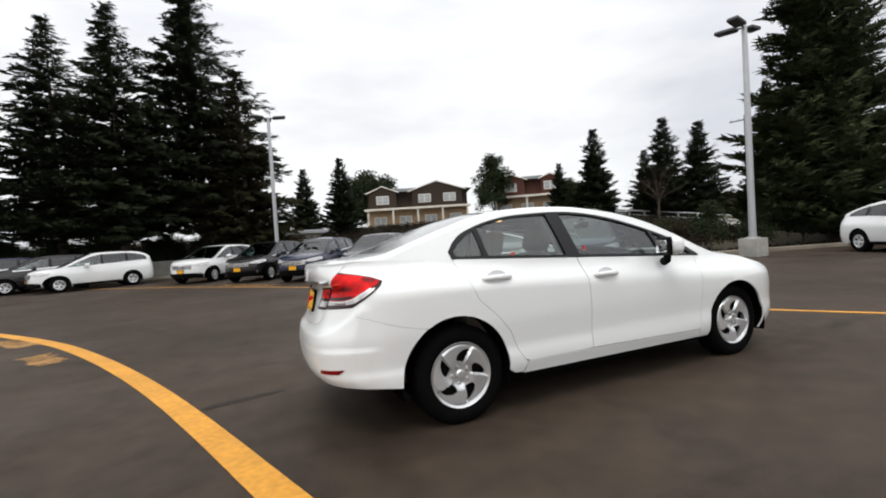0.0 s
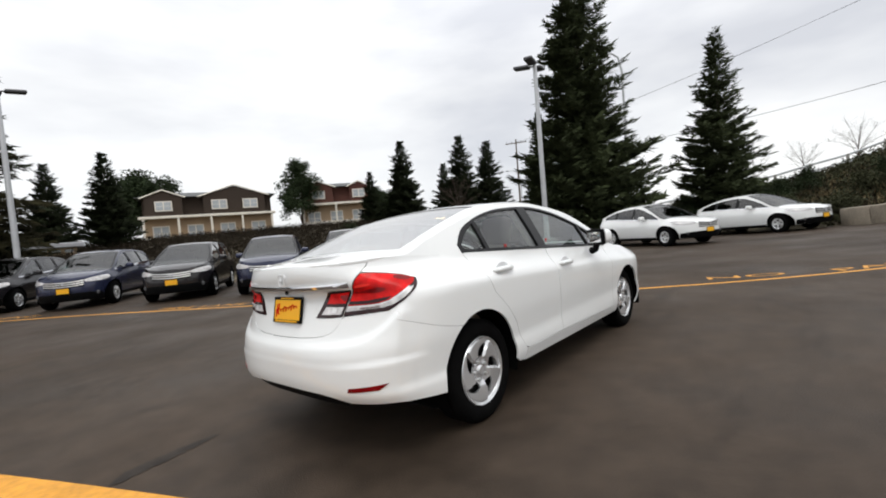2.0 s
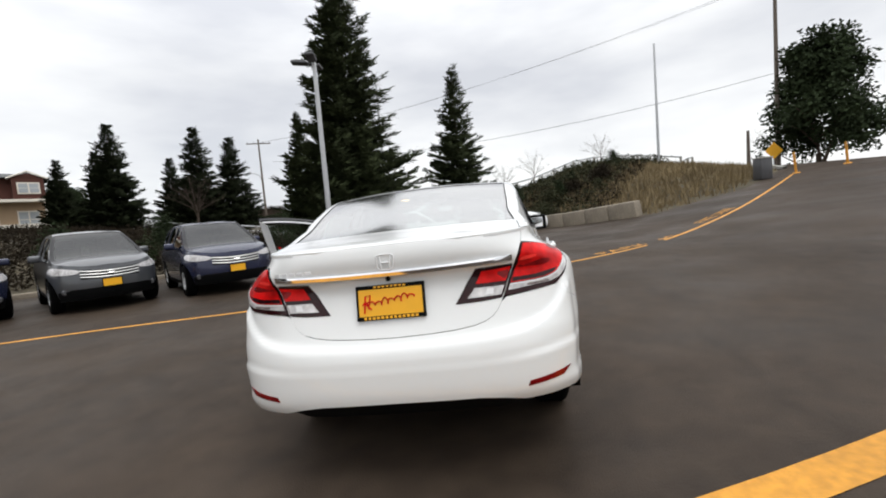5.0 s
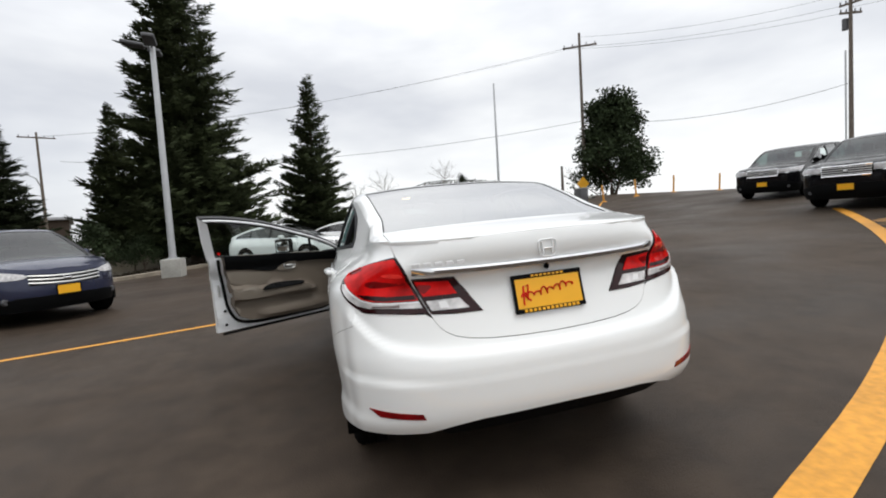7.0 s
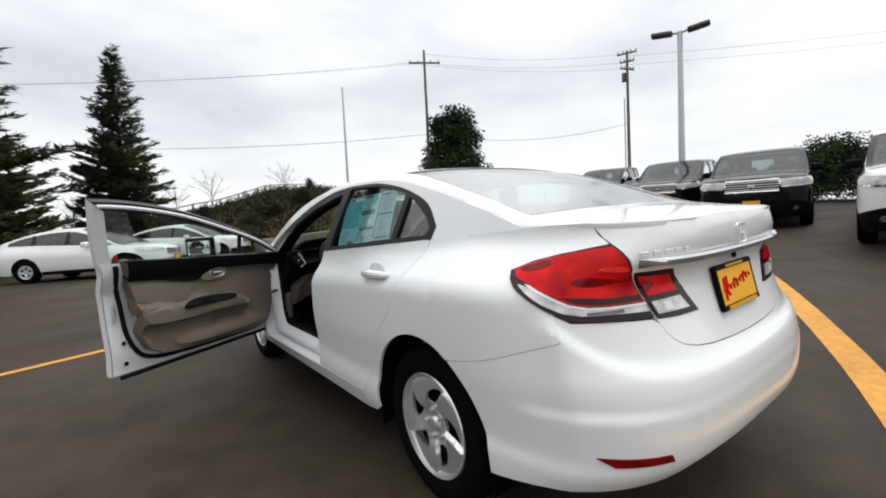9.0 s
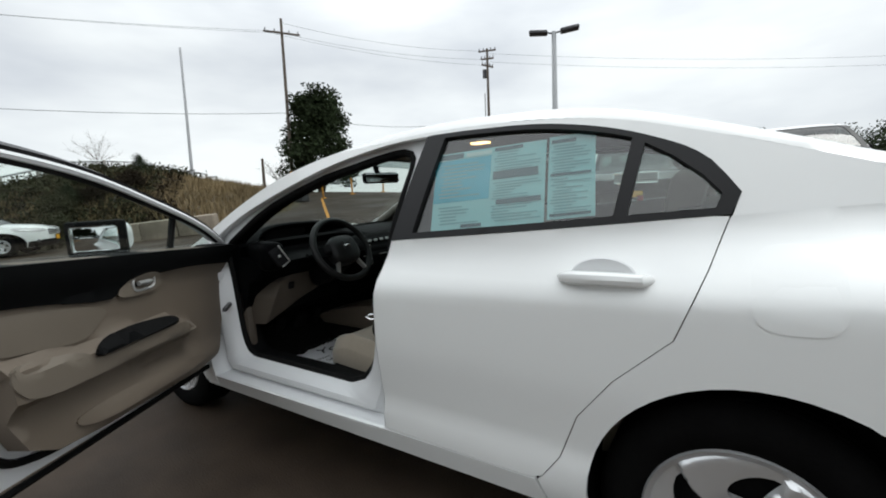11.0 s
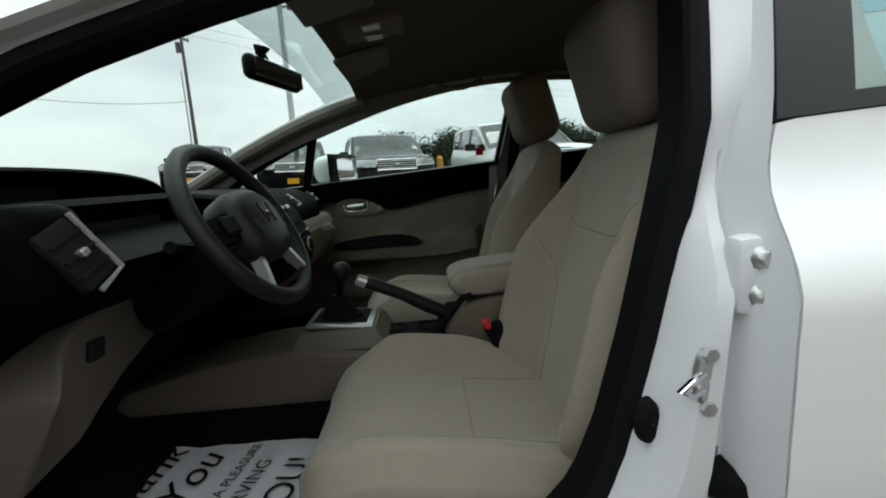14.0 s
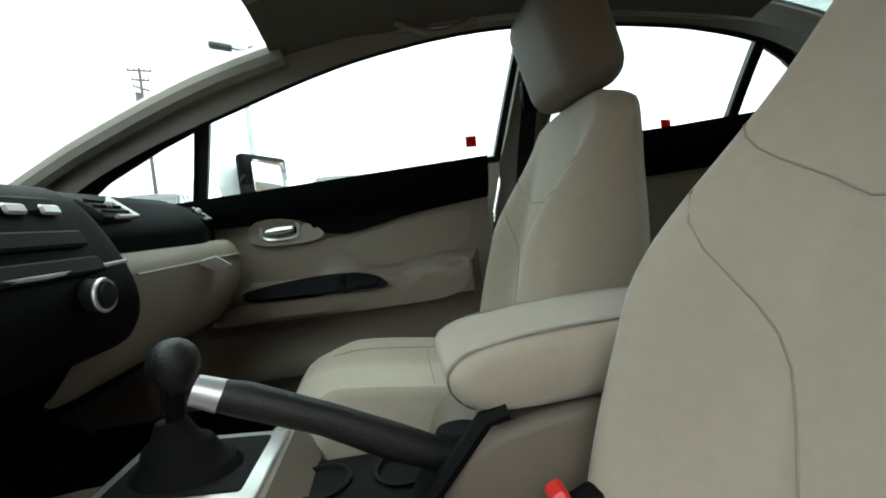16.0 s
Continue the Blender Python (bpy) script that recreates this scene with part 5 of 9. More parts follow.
    if boxy:
        for z in (gz0 - 0.02, gz1 + 0.012):
            row = []
            for y in np.linspace(-gy * 1.03, gy * 1.03, 13):
                x, yy, _ = sh.low(sh.s_y(y, z, False), z)
                row.append((float(x) + 0.012, math.copysign(float(yy), y), z))
            part("grille_frame", tube(row, 0.022, 6), M["chrome"], top, "bright chrome grille frame")
    xf = float(sh.front((gz0 + gz1) / 2)) + 0.03
    bm = tube([(xf, 0.05, gz1 - 0.05), (xf, 0.045, gz0 + 0.05)], 0.012, 6)
    tube([(xf, -0.05, gz1 - 0.05), (xf, -0.045, gz0 + 0.05)], 0.012, 6, bm)
    tube([(xf, 0.05, (gz0 + gz1) / 2), (xf, -0.05, (gz0 + gz1) / 2)], 0.012, 6, bm)
    part("badge", bm, M["chrome"], top)
    bz = zlo + 0.16
    for sgn in (1, -1):
        # black cladding, also painting in the shadow low on the nose
        part("bumper_cladding", panel([(sh.f0 + sh.lf, zlo + 0.022), (sh.f0 + sh.lf, 0.63 if boxy else 0.485), (sh.s_y(0.55, 0.45, False), 0.62 if boxy else 0.475), (fx + ar + 0.03, 0.50 if boxy else 0.44), (fx + ar + 0.012, zlo + 0.03)], sh.on("low", sgn, 0.010), 0.08, out=(1, sgn, 0)), M["plastic"], top, "black lower bumper cladding with shadow painted in")
        part("air_intake", panel([(sh.f0 + sh.lf, bz - 0.1), (sh.f0 + sh.lf, bz + 0.08), (sh.s_y(0.62, bz, False), bz + 0.08), (sh.s_y(0.62, bz, False), bz - 0.1)], sh.on("low", sgn, 0.006), 0.08, out=(1, 0, 0)), M["plastic"], top)
        s = sh.s_y(0.70, bz + 0.02, False)
        x, y, z = sh.low(s, bz + 0.04)
        part("fog_lamp", lathe([(0.001, 0.02), (0.04, 0.02), (0.05, 0.0), (0.06, -0.02)], 14, "x", at=(float(x) - 0.005, sgn * float(y), float(z))), M["dark_metal"], top)
    plate(top, (float(sh.front(gz0 - (0.27 if boxy else 0.1))) + 0.025, 0, gz0 - (0.27 if boxy else 0.10)), 90)
    # underbody, so that no light shows below the skin
    part("underbody", box((abs(fx - rx) + 1.2, 1.35, 0.12), ((fx + rx) / 2, 0, 0.34), 0.02), M["plastic"], top)
    part("tail_panel", box((0.1, 1.3, 0.7), (float(sh.rear(0.6)) + 0.2, 0, 0.65), 0.02), M["plastic"], top)
    for sgn in (1, -1):
        for sx in (0.1, -0.75):
            b = box((0.14, 0.48, 0.62), (sx - 0.15, sgn * 0.38, 0.98), 0.05, 2)
            box((0.46, 0.48, 0.16), (sx + 0.1, sgn * 0.38, 0.66), 0.05, 2, None, b)
            box((0.10, 0.26, 0.2), (sx - 0.17, sgn * 0.38, 1.38), 0.04, 2, None, b)
            part("seat", b, M["plastic"], top)
    part("dashboard", box((0.5, 1.3, 0.3), (w1 - 0.42, 0, float(sh.belt(w1 - 0.4)) - 0.13), 0.08, 2), M["plastic"], top)
    tagged(top, label, category, group="parked cars")
    return top


def compact_shape():
    belt = curve((-2.2, 1.17), (-1.3, 1.13), (0, 1.06), (1.0, 1.02), (1.45, 1.02), (1.9, 0.965), (2.2, 0.90))
    rail = curve((-2.2, 1.20), (-2.05, 1.38), (-1.75, 1.53), (-1.2, 1.60), (-0.4, 1.625), (0.1, 1.58), (0.7, 1.32), (1.2, 1.07), (1.45, 1.02), (1.9, 0.965), (2.2, 0.90))
    centre = curve((-2.2, 1.24), (-2.0, 1.48), (-1.7, 1.60), (-0.9, 1.655), (-0.2, 1.65), (0.2, 1.58), (0.8, 1.28), (1.25, 1.09), (1.5, 1.07), (1.9, 1.02), (2.1, 0.955), (2.2, 0.908))
    return Shape(belt, rail, centre, curve((0.2, -2.22), (0.6, -2.27), (1.0, -2.25), (1.3, -2.2)), curve((0.2, 2.16), (0.45, 2.26), (0.7, 2.25), (0.9, 2.21), (1.05, 2.205)), curve((0.2, 0.84), (0.4, 0.90), (0.7, 0.91), (1.0, 0.88), (1.2, 0.84)), curve((-1.75, 0.80), (-0.5, 0.84), (0.9, 0.83), (1.35, 0.80)), -1.75, 1.35, tumble=0.30, n=3.4, nf=2.5, crown=3.0)


def tall_suv_shape(k=0.97):
    def curve_z(*pts):
        return curve(*[(x, z * k) for x, z in pts])

    belt = curve_z((-2.4, 1.22), (-1.3, 1.19), (0, 1.16), (1.0, 1.13), (1.5, 1.13), (2.0, 1.11), (2.35, 1.06))
    rail = curve_z((-2.4, 1.30), (-2.25, 1.55), (-1.9, 1.67), (-1.2, 1.71), (-0.3, 1.715), (0.25, 1.66), (0.75, 1.42), (1.15, 1.19), (1.5, 1.13), (2.0, 1.11), (2.35, 1.06))
    centre = curve_z((-2.4, 1.34), (-2.2, 1.62), (-1.8, 1.72), (-0.9, 1.75), (-0.1, 1.75), (0.35, 1.66), (0.85, 1.40), (1.2, 1.22), (1.5, 1.19), (2.0, 1.17), (2.35, 1.11))
    return Shape(belt, rail, centre, curve((0.2, -2.36), (0.6, -2.42), (1.2, -2.38)), curve((0.2, 2.32), (0.5, 2.42), (1.0, 2.40), (1.2, 2.33)), curve((0.2, 0.92), (0.4, 0.98), (0.8, 0.99), (1.1, 0.97), (1.3, 0.94)), curve((-1.95, 0.90), (-0.5, 0.93), (0.9, 0.92), (1.55, 0.90)), -1.95, 1.6, tumble=0.10, n=4.2, nf=3.6, crown=3.6)


def crossover_shape():
    belt = curve((-2.5, 1.12), (-1.3, 1.09), (0, 1.02), (1.0, 0.97), (1.5, 0.95), (2.0, 0.88), (2.35, 0.78))
    rail = curve((-2.5, 1.14), (-2.2, 1.20), (-1.7, 1.36), (-1.1, 1.50), (-0.4, 1.56), (0.1, 1.52), (0.7, 1.28), (1.2, 1.02), (1.5, 0.95), (2.0, 0.88), (2.35, 0.78))
    centre = curve((-2.5, 1.17), (-2.2, 1.25), (-1.7, 1.43), (-1.1, 1.56), (-0.3, 1.61), (0.15, 1.56), (0.8, 1.28), (1.3, 1.04), (1.55, 1.01), (2.0, 0.945), (2.3, 0.83), (2.42, 0.765))
    return Shape(belt, rail, centre, curve((0.2, -2.40), (0.6, -2.48), (1.1, -2.42)), curve((0.2, 2.34), (0.45, 2.45), (0.75, 2.43), (1.0, 2.42)), curve((0.2, 0.86), (0.4, 0.93), (0.7, 0.945), (1.0, 0.91), (1.2, 0.87)), curve((-1.95, 0.80), (-0.5, 0.85), (0.9, 0.85), (1.5, 0.82)), -1.9, 1.5, tumble=0.34, n=3.0, nf=2.5, crown=2.6)


def compact(paint, label):
    sh = compact_shape()
    zt = curve((-2.05, 1.20), (-1.9, 1.36), (-1.5, 1.51), (-0.4, 1.555), (0.0, 1.52), (0.6, 1.28), (1.05, 1.06))
    return simple_car("suv", sh, paint, (1.31, -1.31), 0.345, (-2.12, 1.42), zt, (-1.98, 1.05), (0.76, 0.885, 0.46, 0.86), label, (-1.15, -0.22), grille=(0.66, 0.83, 0.46), windscreen=(0.12, 1.32))


def tall_suv(paint, label):
    sh = tall_suv_shape()
    zt = curve((-2.2, 1.46), (-1.8, 1.56), (-0.4, 1.59), (0.1, 1.55), (0.6, 1.37), (1.0, 1.16))
    return simple_car("suv", sh, paint, (1.39, -1.39), 0.365, (-2.3, 1.5), zt, (-2.15, 1.02), (0.885, 1.005, 0.47, 0.93), label, (-1.35, -0.3), grille=(0.82, 1.015, 0.44), windscreen=(0.25, 1.3), boxy=True)


def crossover(paint, label):
    sh = crossover_shape()
    zt = curve((-2.1, 1.16), (-1.6, 1.33), (-1.0, 1.44), (-0.4, 1.485), (0.0, 1.45), (0.6, 1.24), (1.1, 1.0))
    return simple_car("crossover", sh, paint, (1.4, -1.4), 0.355, (-2.3, 1.45), zt, (-1.95, 1.08), (0.74, 0.86, 0.46, 0.88), label, (-1.2, -0.25), grille=(0.62, 0.80, 0.40), windscreen=(0.1, 1.36), front_glass="dark_glass")


def place_car(ob, px, py, turn, nose):
    """Stands a car so that its front plate is over (px, py)."""
    c, s = math.cos(radians(turn)), math.sin(radians(turn))
    ob.matrix_world = stand(px - nose * c, py - nose * s, turn)
    return ob


def recolour(ob, old, fresh, label):
    """Another car of the same make in its own paint."""
    o = copy_thing(ob, Matrix.Identity(4))
    for c in o.children:
        if c.type == "MESH" and c.data.materials and c.data.materials[0] == old:
            c.data = c.data.copy()
            c.data.materials[0] = fresh
    return tagged(o, label)


compact_a = compact(M["navy"], "dark blue compact SUV with chrome grille bars")
compact_black = recolour(compact_a, M["navy"], M["brown_black"], "near-black compact SUV with chrome grille bars")
compact_white = recolour(compact_a, M["navy"], M["white"], "white compact SUV with chrome grille bars")
compact_grey = recolour(compact_a, M["navy"], M["silver_grey"], "dark grey compact SUV with chrome grille bars")
FACING = 237
place_car(compact_a, 4.75, 5.05, 226, 2.27)
place_car(compact_grey, 3.75, 7.1, FACING - 4, 2.27)
place_car(copy_thing(compact_a, Matrix.Identity(4)), 2.3, 8.95, FACING, 2.27)
place_car(compact_black, 0.6, 11.1, FACING, 2.27)
place_car(copy_thing(compact_a, Matrix.Identity(4)), -1.35, 13.5, FACING, 2.27)
place_car(copy_thing(compact_black, Matrix.Identity(4)), -3.3, 15.9, FACING, 2.27)
place_car(compact_white, -5.6, 18.2, FACING, 2.27)
place_car(copy_thing(compact_white, Matrix.Identity(4)), -11.6, 20.5, 205, 2.27)
place_car(copy_thing(compact_black, Matrix.Identity(4)), -13.9, 21.8, 205, 2.27)
place_car(copy_thing(compact_a, Matrix.Identity(4)), -16.4, 22.8, 205, 2.27)

cross_a = crossover(M["white"], "white hatchback crossover with dark lower trim")
place_car(cross_a, 13.7, 0.3, 238, 2.45)
place_car(copy_thing(cross_a, Matrix.Identity(4)), 17.4, -2.75, 238, 2.45)

tall_suv_a = tall_suv(M["black_car"], "black boxy SUV with a wide chrome grille")
tall_suv_white = recolour(tall_suv_a, M["black_car"], M["white"], "white boxy SUV with a wide chrome grille")
place_car(tall_suv_a, 0.6, -8.75, 103, 2.42)
place_car(copy_thing(tall_suv_a, Matrix.Identity(4)), 3.55, -10.8, 103, 2.42)
place_car(copy_thing(tall_suv_a, Matrix.Identity(4)), 7.75, -13.6, 106, 2.42)
place_car(tall_suv_white, -2.38, -6.4, 98, 2.42)


# ---- the white sedan: skin ----
class SedanShape(Shape):
    """The sedan's skin with the creases of its rear bumper."""

    def nr(self, z):
        return 3.2 + 0.6 * ss((np.asarray(z, float) - 0.90) / 0.12)

    def brow(self, x):
        """Where the cabin's side rolls over into the roof."""
        r, b = self.rail(x), self.belt(x)
        return r - np.clip(0.8 * (r - b), 0, 0.028) * (0.12 + 0.88 * ss((0.10 - np.asarray(x, float)) / 0.3))

    def edge(self, x):
        return self.side(x, self.brow(x))[1]

    def top(self, x, y):
        x, y, z = Shape.top(self, x, y)
        tap = np.maximum(self.taper(x), 0.05)
        v = np.abs(y) / np.maximum(self.edge(x) / tap, 0.02)
        ur = np.where(x < self.r0, np.clip((self.r0 - x) / (self.r0 - self.rear(1.075)), 0, 1), 0)
        rho = (ur**3.8 + np.clip(v, 0, 1) ** 3.8) ** (1 / 3.8)
        q = np.clip((rho - 0.925) / 0.075, 0, 1)
        return x, y, z - np.maximum(z - self.brow(x), 0) * (1 - np.sqrt(1 - q * q))

    def low(self, s, z):
        x, y, z = Shape.low(self, s, z)
        s = np.asarray(s, float)
        k = np.clip((s + 2.5) / 0.6, 0, 1)
        shelf = 0.640 + 0.03 * k + 0.15 * k**4
        d = 0.020 * ss((shelf - z) / 0.035 + 0.5) * ss((-1.80 - s) / 0.12) * ss((z - 0.25) / 0.15)
        line = 0.568 - 0.02 * ss((-1.9 - s) / 0.4)
        d = d + 0.011 * ss((line - z) / 0.022 + 0.5) * ss((-1.68 - s) / 0.15) * (0.35 + 0.65 * ss((s + 2.35) / 0.3)) * ss((z - 0.22) / 0.2)
        a = np.hypot(x + 1.2, y) + 1e-6
        on = s < self.r0
        return np.where(on, x + d * (x + 1.2) / a, x), np.where(on, y + d * y / a, y), z


SED = SedanShape(
    belt=curve((-2.2, 1.075), (-1.95, 1.085), (-1.6, 1.066), (-1.29, 1.047), (-0.33, 0.988), (0.5, 0.937), (1.0, 0.907), (1.3, 0.892), (1.56, 0.862), (1.88, 0.745), (2.15, 0.63)),
    rail=curve((-2.2, 1.075), (-1.95, 1.085), (-1.84, 1.100), (-1.736, 1.115), (-1.65, 1.143), (-1.45, 1.212), (-1.25, 1.278), (-1.04, 1.336), (-0.7, 1.374), (-0.41, 1.381), (-0.06, 1.354), (0.39, 1.266), (0.75, 1.13), (1.05, 0.985), (1.3, 0.892), (1.56, 0.862), (1.88, 0.745), (2.15, 0.63)),
    centre=curve((-2.2, 1.075), (-2.07, 1.096), (-1.9, 1.113), (-1.74, 1.129), (-1.62, 1.160), (-1.3, 1.282), (-0.95, 1.388), (-0.7, 1.408), (-0.4, 1.417), (0.0, 1.405), (0.25, 1.370), (0.6, 1.245), (1.0, 1.06), (1.22, 0.975), (1.5, 0.945), (1.9, 0.84), (2.2, 0.70)),
    rear=curve((0.25, -2.10), (0.38, -2.185), (0.48, -2.202), (0.56, -2.202), (0.64, -2.186), (0.70, -2.160), (0.76, -2.140), (0.85, -2.116), (0.905, -2.107), (0.93, -2.116), (0.955, -2.136), (0.985, -2.147), (1.03, -2.151), (1.06, -2.147), (1.09, -2.132)),
    front=curve((0.2, 2.16), (0.45, 2.25), (0.6, 2.24), (0.75, 2.18), (0.9, 2.05)),
    half=curve((0.18, 0.80), (0.25, 0.840), (0.32, 0.862), (0.39, 0.864), (0.44, 0.855), (0.52, 0.861), (0.65, 0.871), (0.80, 0.869), (0.865, 0.865), (0.90, 0.855), (0.98, 0.836), (1.08, 0.815)),
    tops=curve((-1.55, 0.665), (-1.3, 0.715), (-0.75, 0.79), (0.3, 0.79), (0.95, 0.765), (1.45, 0.74)),
    r0=-1.55, f0=1.45, tumble=0.34, n=3.2, nf=2.6, ease=0.175)
WB, RW = 1.335, 0.3175
sedan = empty("car", Matrix.Rotation(0, 4, "Z") @ pose(0, 0, 0, *EULER_CAR))
tagged(sedan, "shiny white compact sedan with its driver's door open", "car")

seam_b = [(-0.335, 0.988), (-0.318, 0.92), (-0.309, 0.85), (-0.304, 0.78), (-0.302, 0.676), (-0.304, 0.48), (-0.308, 0.34)]
seam_f = [(0.82, 0.315), (0.845, 0.42), (0.865, 0.60), (0.890, 0.80), (0.925, 0.909)]
seam_r = [(-1.303, 1.046), (-1.266, 0.936), (-1.204, 0.784), (-1.075, 0.665), (-0.985, 0.55), (-0.935, 0.42), (-0.885, 0.352), (-0.85, 0.338)]
zt = curve((-1.322, 1.10), (-1.26, 1.18), (-1.133, 1.25), (-0.904, 1.312), (-0.62, 1.336), (-0.385, 1.340), (0.024, 1.294), (0.376, 1.197), (0.753, 1.057), (1.0, 0.915))
ARCH = 0.368
sy, sx = SED.s_y, SED.s_x


def shift(pts, dx):
    return [(x + dx, z) for x, z in pts]


front_door_outline = shift(seam_b[::-1], 0.003) + [(-0.333, 0.989)] + [(x, float(SED.belt(x)) + 0.002) for x in np.linspace(-0.3, 0.9, 12)] + shift(seam_f[::-1], -0.003)
rear_door_outline = shift(seam_b, -0.003) + shift(seam_r[::-1], 0.003) + [(x, float(SED.belt(x)) + 0.002) for x in np.linspace(-1.27, -0.36, 10)]
lid_y = [(0.603, 1.072), (0.598, 1.04), (0.592, 1.02), (0.553, 0.93), (0.50, 0.81), (0.484, 0.780), (0.468, 0.752), (0.446, 0.728), (0.412, 0.708), (0.36, 0.694), (0.28, 0.684), (0.15, 0.677), (0.0, 0.674)]


def lid_edge(z):
    """Half the width of the boot lid at a height."""
    return float(np.interp(z, [q[1] for q in lid_y[::-1]], [q[0] for q in lid_y[::-1]]))


lid_fine = resample(lid_y, 0.03, False)
tl_out = [(sy(lid_edge(1.022) + 0.005, 1.022), 1.022), (sx(-1.99, 1.0), 1.015), (sx(-1.92, 1.0), 1.000), (sx(-1.85, 0.98), 0.982), (sx(-1.797, 0.955), 0.957), (sx(-1.812, 0.93), 0.935), (sx(-1.87, 0.89), 0.893), (sx(-1.93, 0.85), 0.850), (sx(-1.985, 0.815), 0.817), (sy(0.64, 0.806), 0.806)] + [(sy(lid_edge(z) + 0.005, z), z) for z in (0.800, 0.83, 0.86, 0.89, 0.92, 0.95, 0.985)]
tl_in = [(sy(lid_edge(z) - 0.006, z), z) for z in (0.82, 0.86, 0.90, 0.932)] + [(sy(0.385, 0.927), 0.927), (sy(0.345, 0.87), 0.87), (sy(0.288, 0.786), 0.786), (sy(0.40, 0.789), 0.789), (sy(lid_edge(0.795) - 0.006, 0.795), 0.795)]
bump_seam = [(sx(-1.95, 0.835), 0.838), (sx(-1.96, 0.80), 0.800), (sx(-1.965, 0.77), 0.768), (sx(-1.842, 0.72), 0.720), (sx(-1.66, 0.668), 0.668), (sx(-1.582, 0.652), 0.652)]


def in_arch(pts_from, pts_to, cx):
    """A stretch of the wheel arch's edge; the rear arch sits a little higher and further back than its wheel."""
    ring = arc(-1.370, 0.332, ARCH, pts_from, pts_to, 20) if cx < 0 else arc(1.312, 0.300, ARCH, pts_from, pts_to, 20)
    return [(SED.s_x(x, z), z) for x, z in ring]


def off(outline, d):
    """An outline drawn in by d."""
    p = np.asarray(outline, float)
    area = 0.5 * np.sum(p[:, 0] * np.roll(p[:, 1], -1) - np.roll(p[:, 0], -1) * p[:, 1])
    t = np.roll(p, -1, 0) - np.roll(p, 1, 0)
    t /= np.linalg.norm(t, axis=1)[:, None] + 1e-9
    nrm = np.stack([-t[:, 1], t[:, 0]], 1) * np.sign(area)
    return p + nrm * d


for sgn in (1, -1):
    out = (0, sgn, 0)
    low = SED.on("low", sgn)
    part("front_wing", panel([(0.825, 0.315), (0.83, 0.264), (0.935, 0.262)] + in_arch(185, 0, WB) + [(1.72, 0.42), (1.80, 0.60), (1.86, 0.75)] + [(s, float(SED.belt(SED.low(s, 0.8)[0]))) for s in np.linspace(1.86, 0.928, 16)] + seam_f[::-1], low, 0.05, out=out), M["white"], sedan)
    part("rear_wing", panel([(s, float(SED.belt(SED.low(s, 1.08)[0]))) for s in np.linspace(-1.306, sy(0.607, 1.072), 26)] + [(sy(0.602, 1.05) + 0.003, 1.05)] + tl_out[:8] + bump_seam + in_arch(121, -5, -WB) + [(-0.965, 0.272), (-0.90, 0.268), (-0.87, 0.338)] + seam_r[::-1][1:], low, 0.022, out=out), M["white"], sedan)
    part("rocker", panel([(-0.895, 0.258), (0.94, 0.244), (0.935, 0.256), (0.826, 0.260), (0.818, 0.308), (-0.30, 0.332), (-0.86, 0.334), (-0.893, 0.266)], low, 0.05, out=out), M["white"], sedan)
    part("rear_door", panel(rear_door_outline, low, 0.03, out=out), M["white"], sedan)
    if sgn < 0:
        part("front_door", panel(front_door_outline, low, 0.05, out=out), M["white"], sedan)
    # bumpers
    bump_bot = [(sy(0.0, 0.43), 0.396), (sy(0.34, 0.40), 0.392), (sy(0.44, 0.38), 0.378), (sy(0.54, 0.36), 0.352), (sx(-2.0, 0.35), 0.350), (-1.765, 0.335)]
    bump = panel([(a, b - 0.0016) for a, b in bump_seam[:6]] + in_arch(122, 182, -WB) + bump_bot[::-1] + [(sy(0.0, 0.65), 0.6714)] + [(sy(y, z) + 0.0, z - 0.0026) for y, z in lid_y[::-1][1:] if z < 0.79] + [(sy(0.508, 0.797), 0.794), (sy(0.64, 0.806), 0.806), (sx(-1.985, 0.81), 0.812), (sx(-1.955, 0.832), 0.832)], low, 0.014, out=(-1, sgn, 0))
    part("rear_bumper", bump, M["white"], sedan)
    part("bumper_insert", panel([(sy(0.0, 0.4), 0.400), (sy(0.34, 0.4), 0.396), (sy(0.44, 0.38), 0.382), (sy(0.54, 0.36), 0.350), (sy(0.46, 0.30), 0.296), (sy(0.0, 0.30), 0.296)], SED.on("low", sgn, -0.02), 0.05, out=(-1, 0, 0)), M["plastic"], sedan, "black lower bumper insert")
    part("reflector", panel([(sy(0.735, 0.45), 0.460), (sy(0.555, 0.44), 0.440), (sy(0.545, 0.42), 0.418), (sy(0.70, 0.43), 0.430)], SED.on("low", sgn, 0.004), 0.04, out=(-1, sgn, 0)), M["red_dark"], sedan, "thin red reflector strip")
    part("front_bumper", panel([(1.705, 0.41)] + in_arch(2, -40, WB)[:9] + [(SED.f0 + SED.lf, 0.20), (SED.f0 + SED.lf, 0.60)] + [(2.1, 0.64), (1.868, 0.748), (1.808, 0.60)], low, 0.06, out=(1, sgn, 0)), M["white"], sedan)
    part("headlight", panel(chaikin([(1.87, 0.752), (2.12, 0.645), (2.2, 0.66), (2.05, 0.74), (1.76, 0.80)], 1), SED.on("low", sgn, 0.003), 0.04, out=(1, sgn, 0)), M["clear"], sedan, "clear wraparound headlight")
    # tail lamps: dark housing, red lens with darker depths, clear strip under a thin bright line
    lamp = part("tail_light", panel(tl_out, SED.on("low", sgn, 0.004), 0.03, out=(-1, sgn, 0), skirt=0.02), M["lens_rim"], sedan, "glossy red tail light with a clear lower strip")

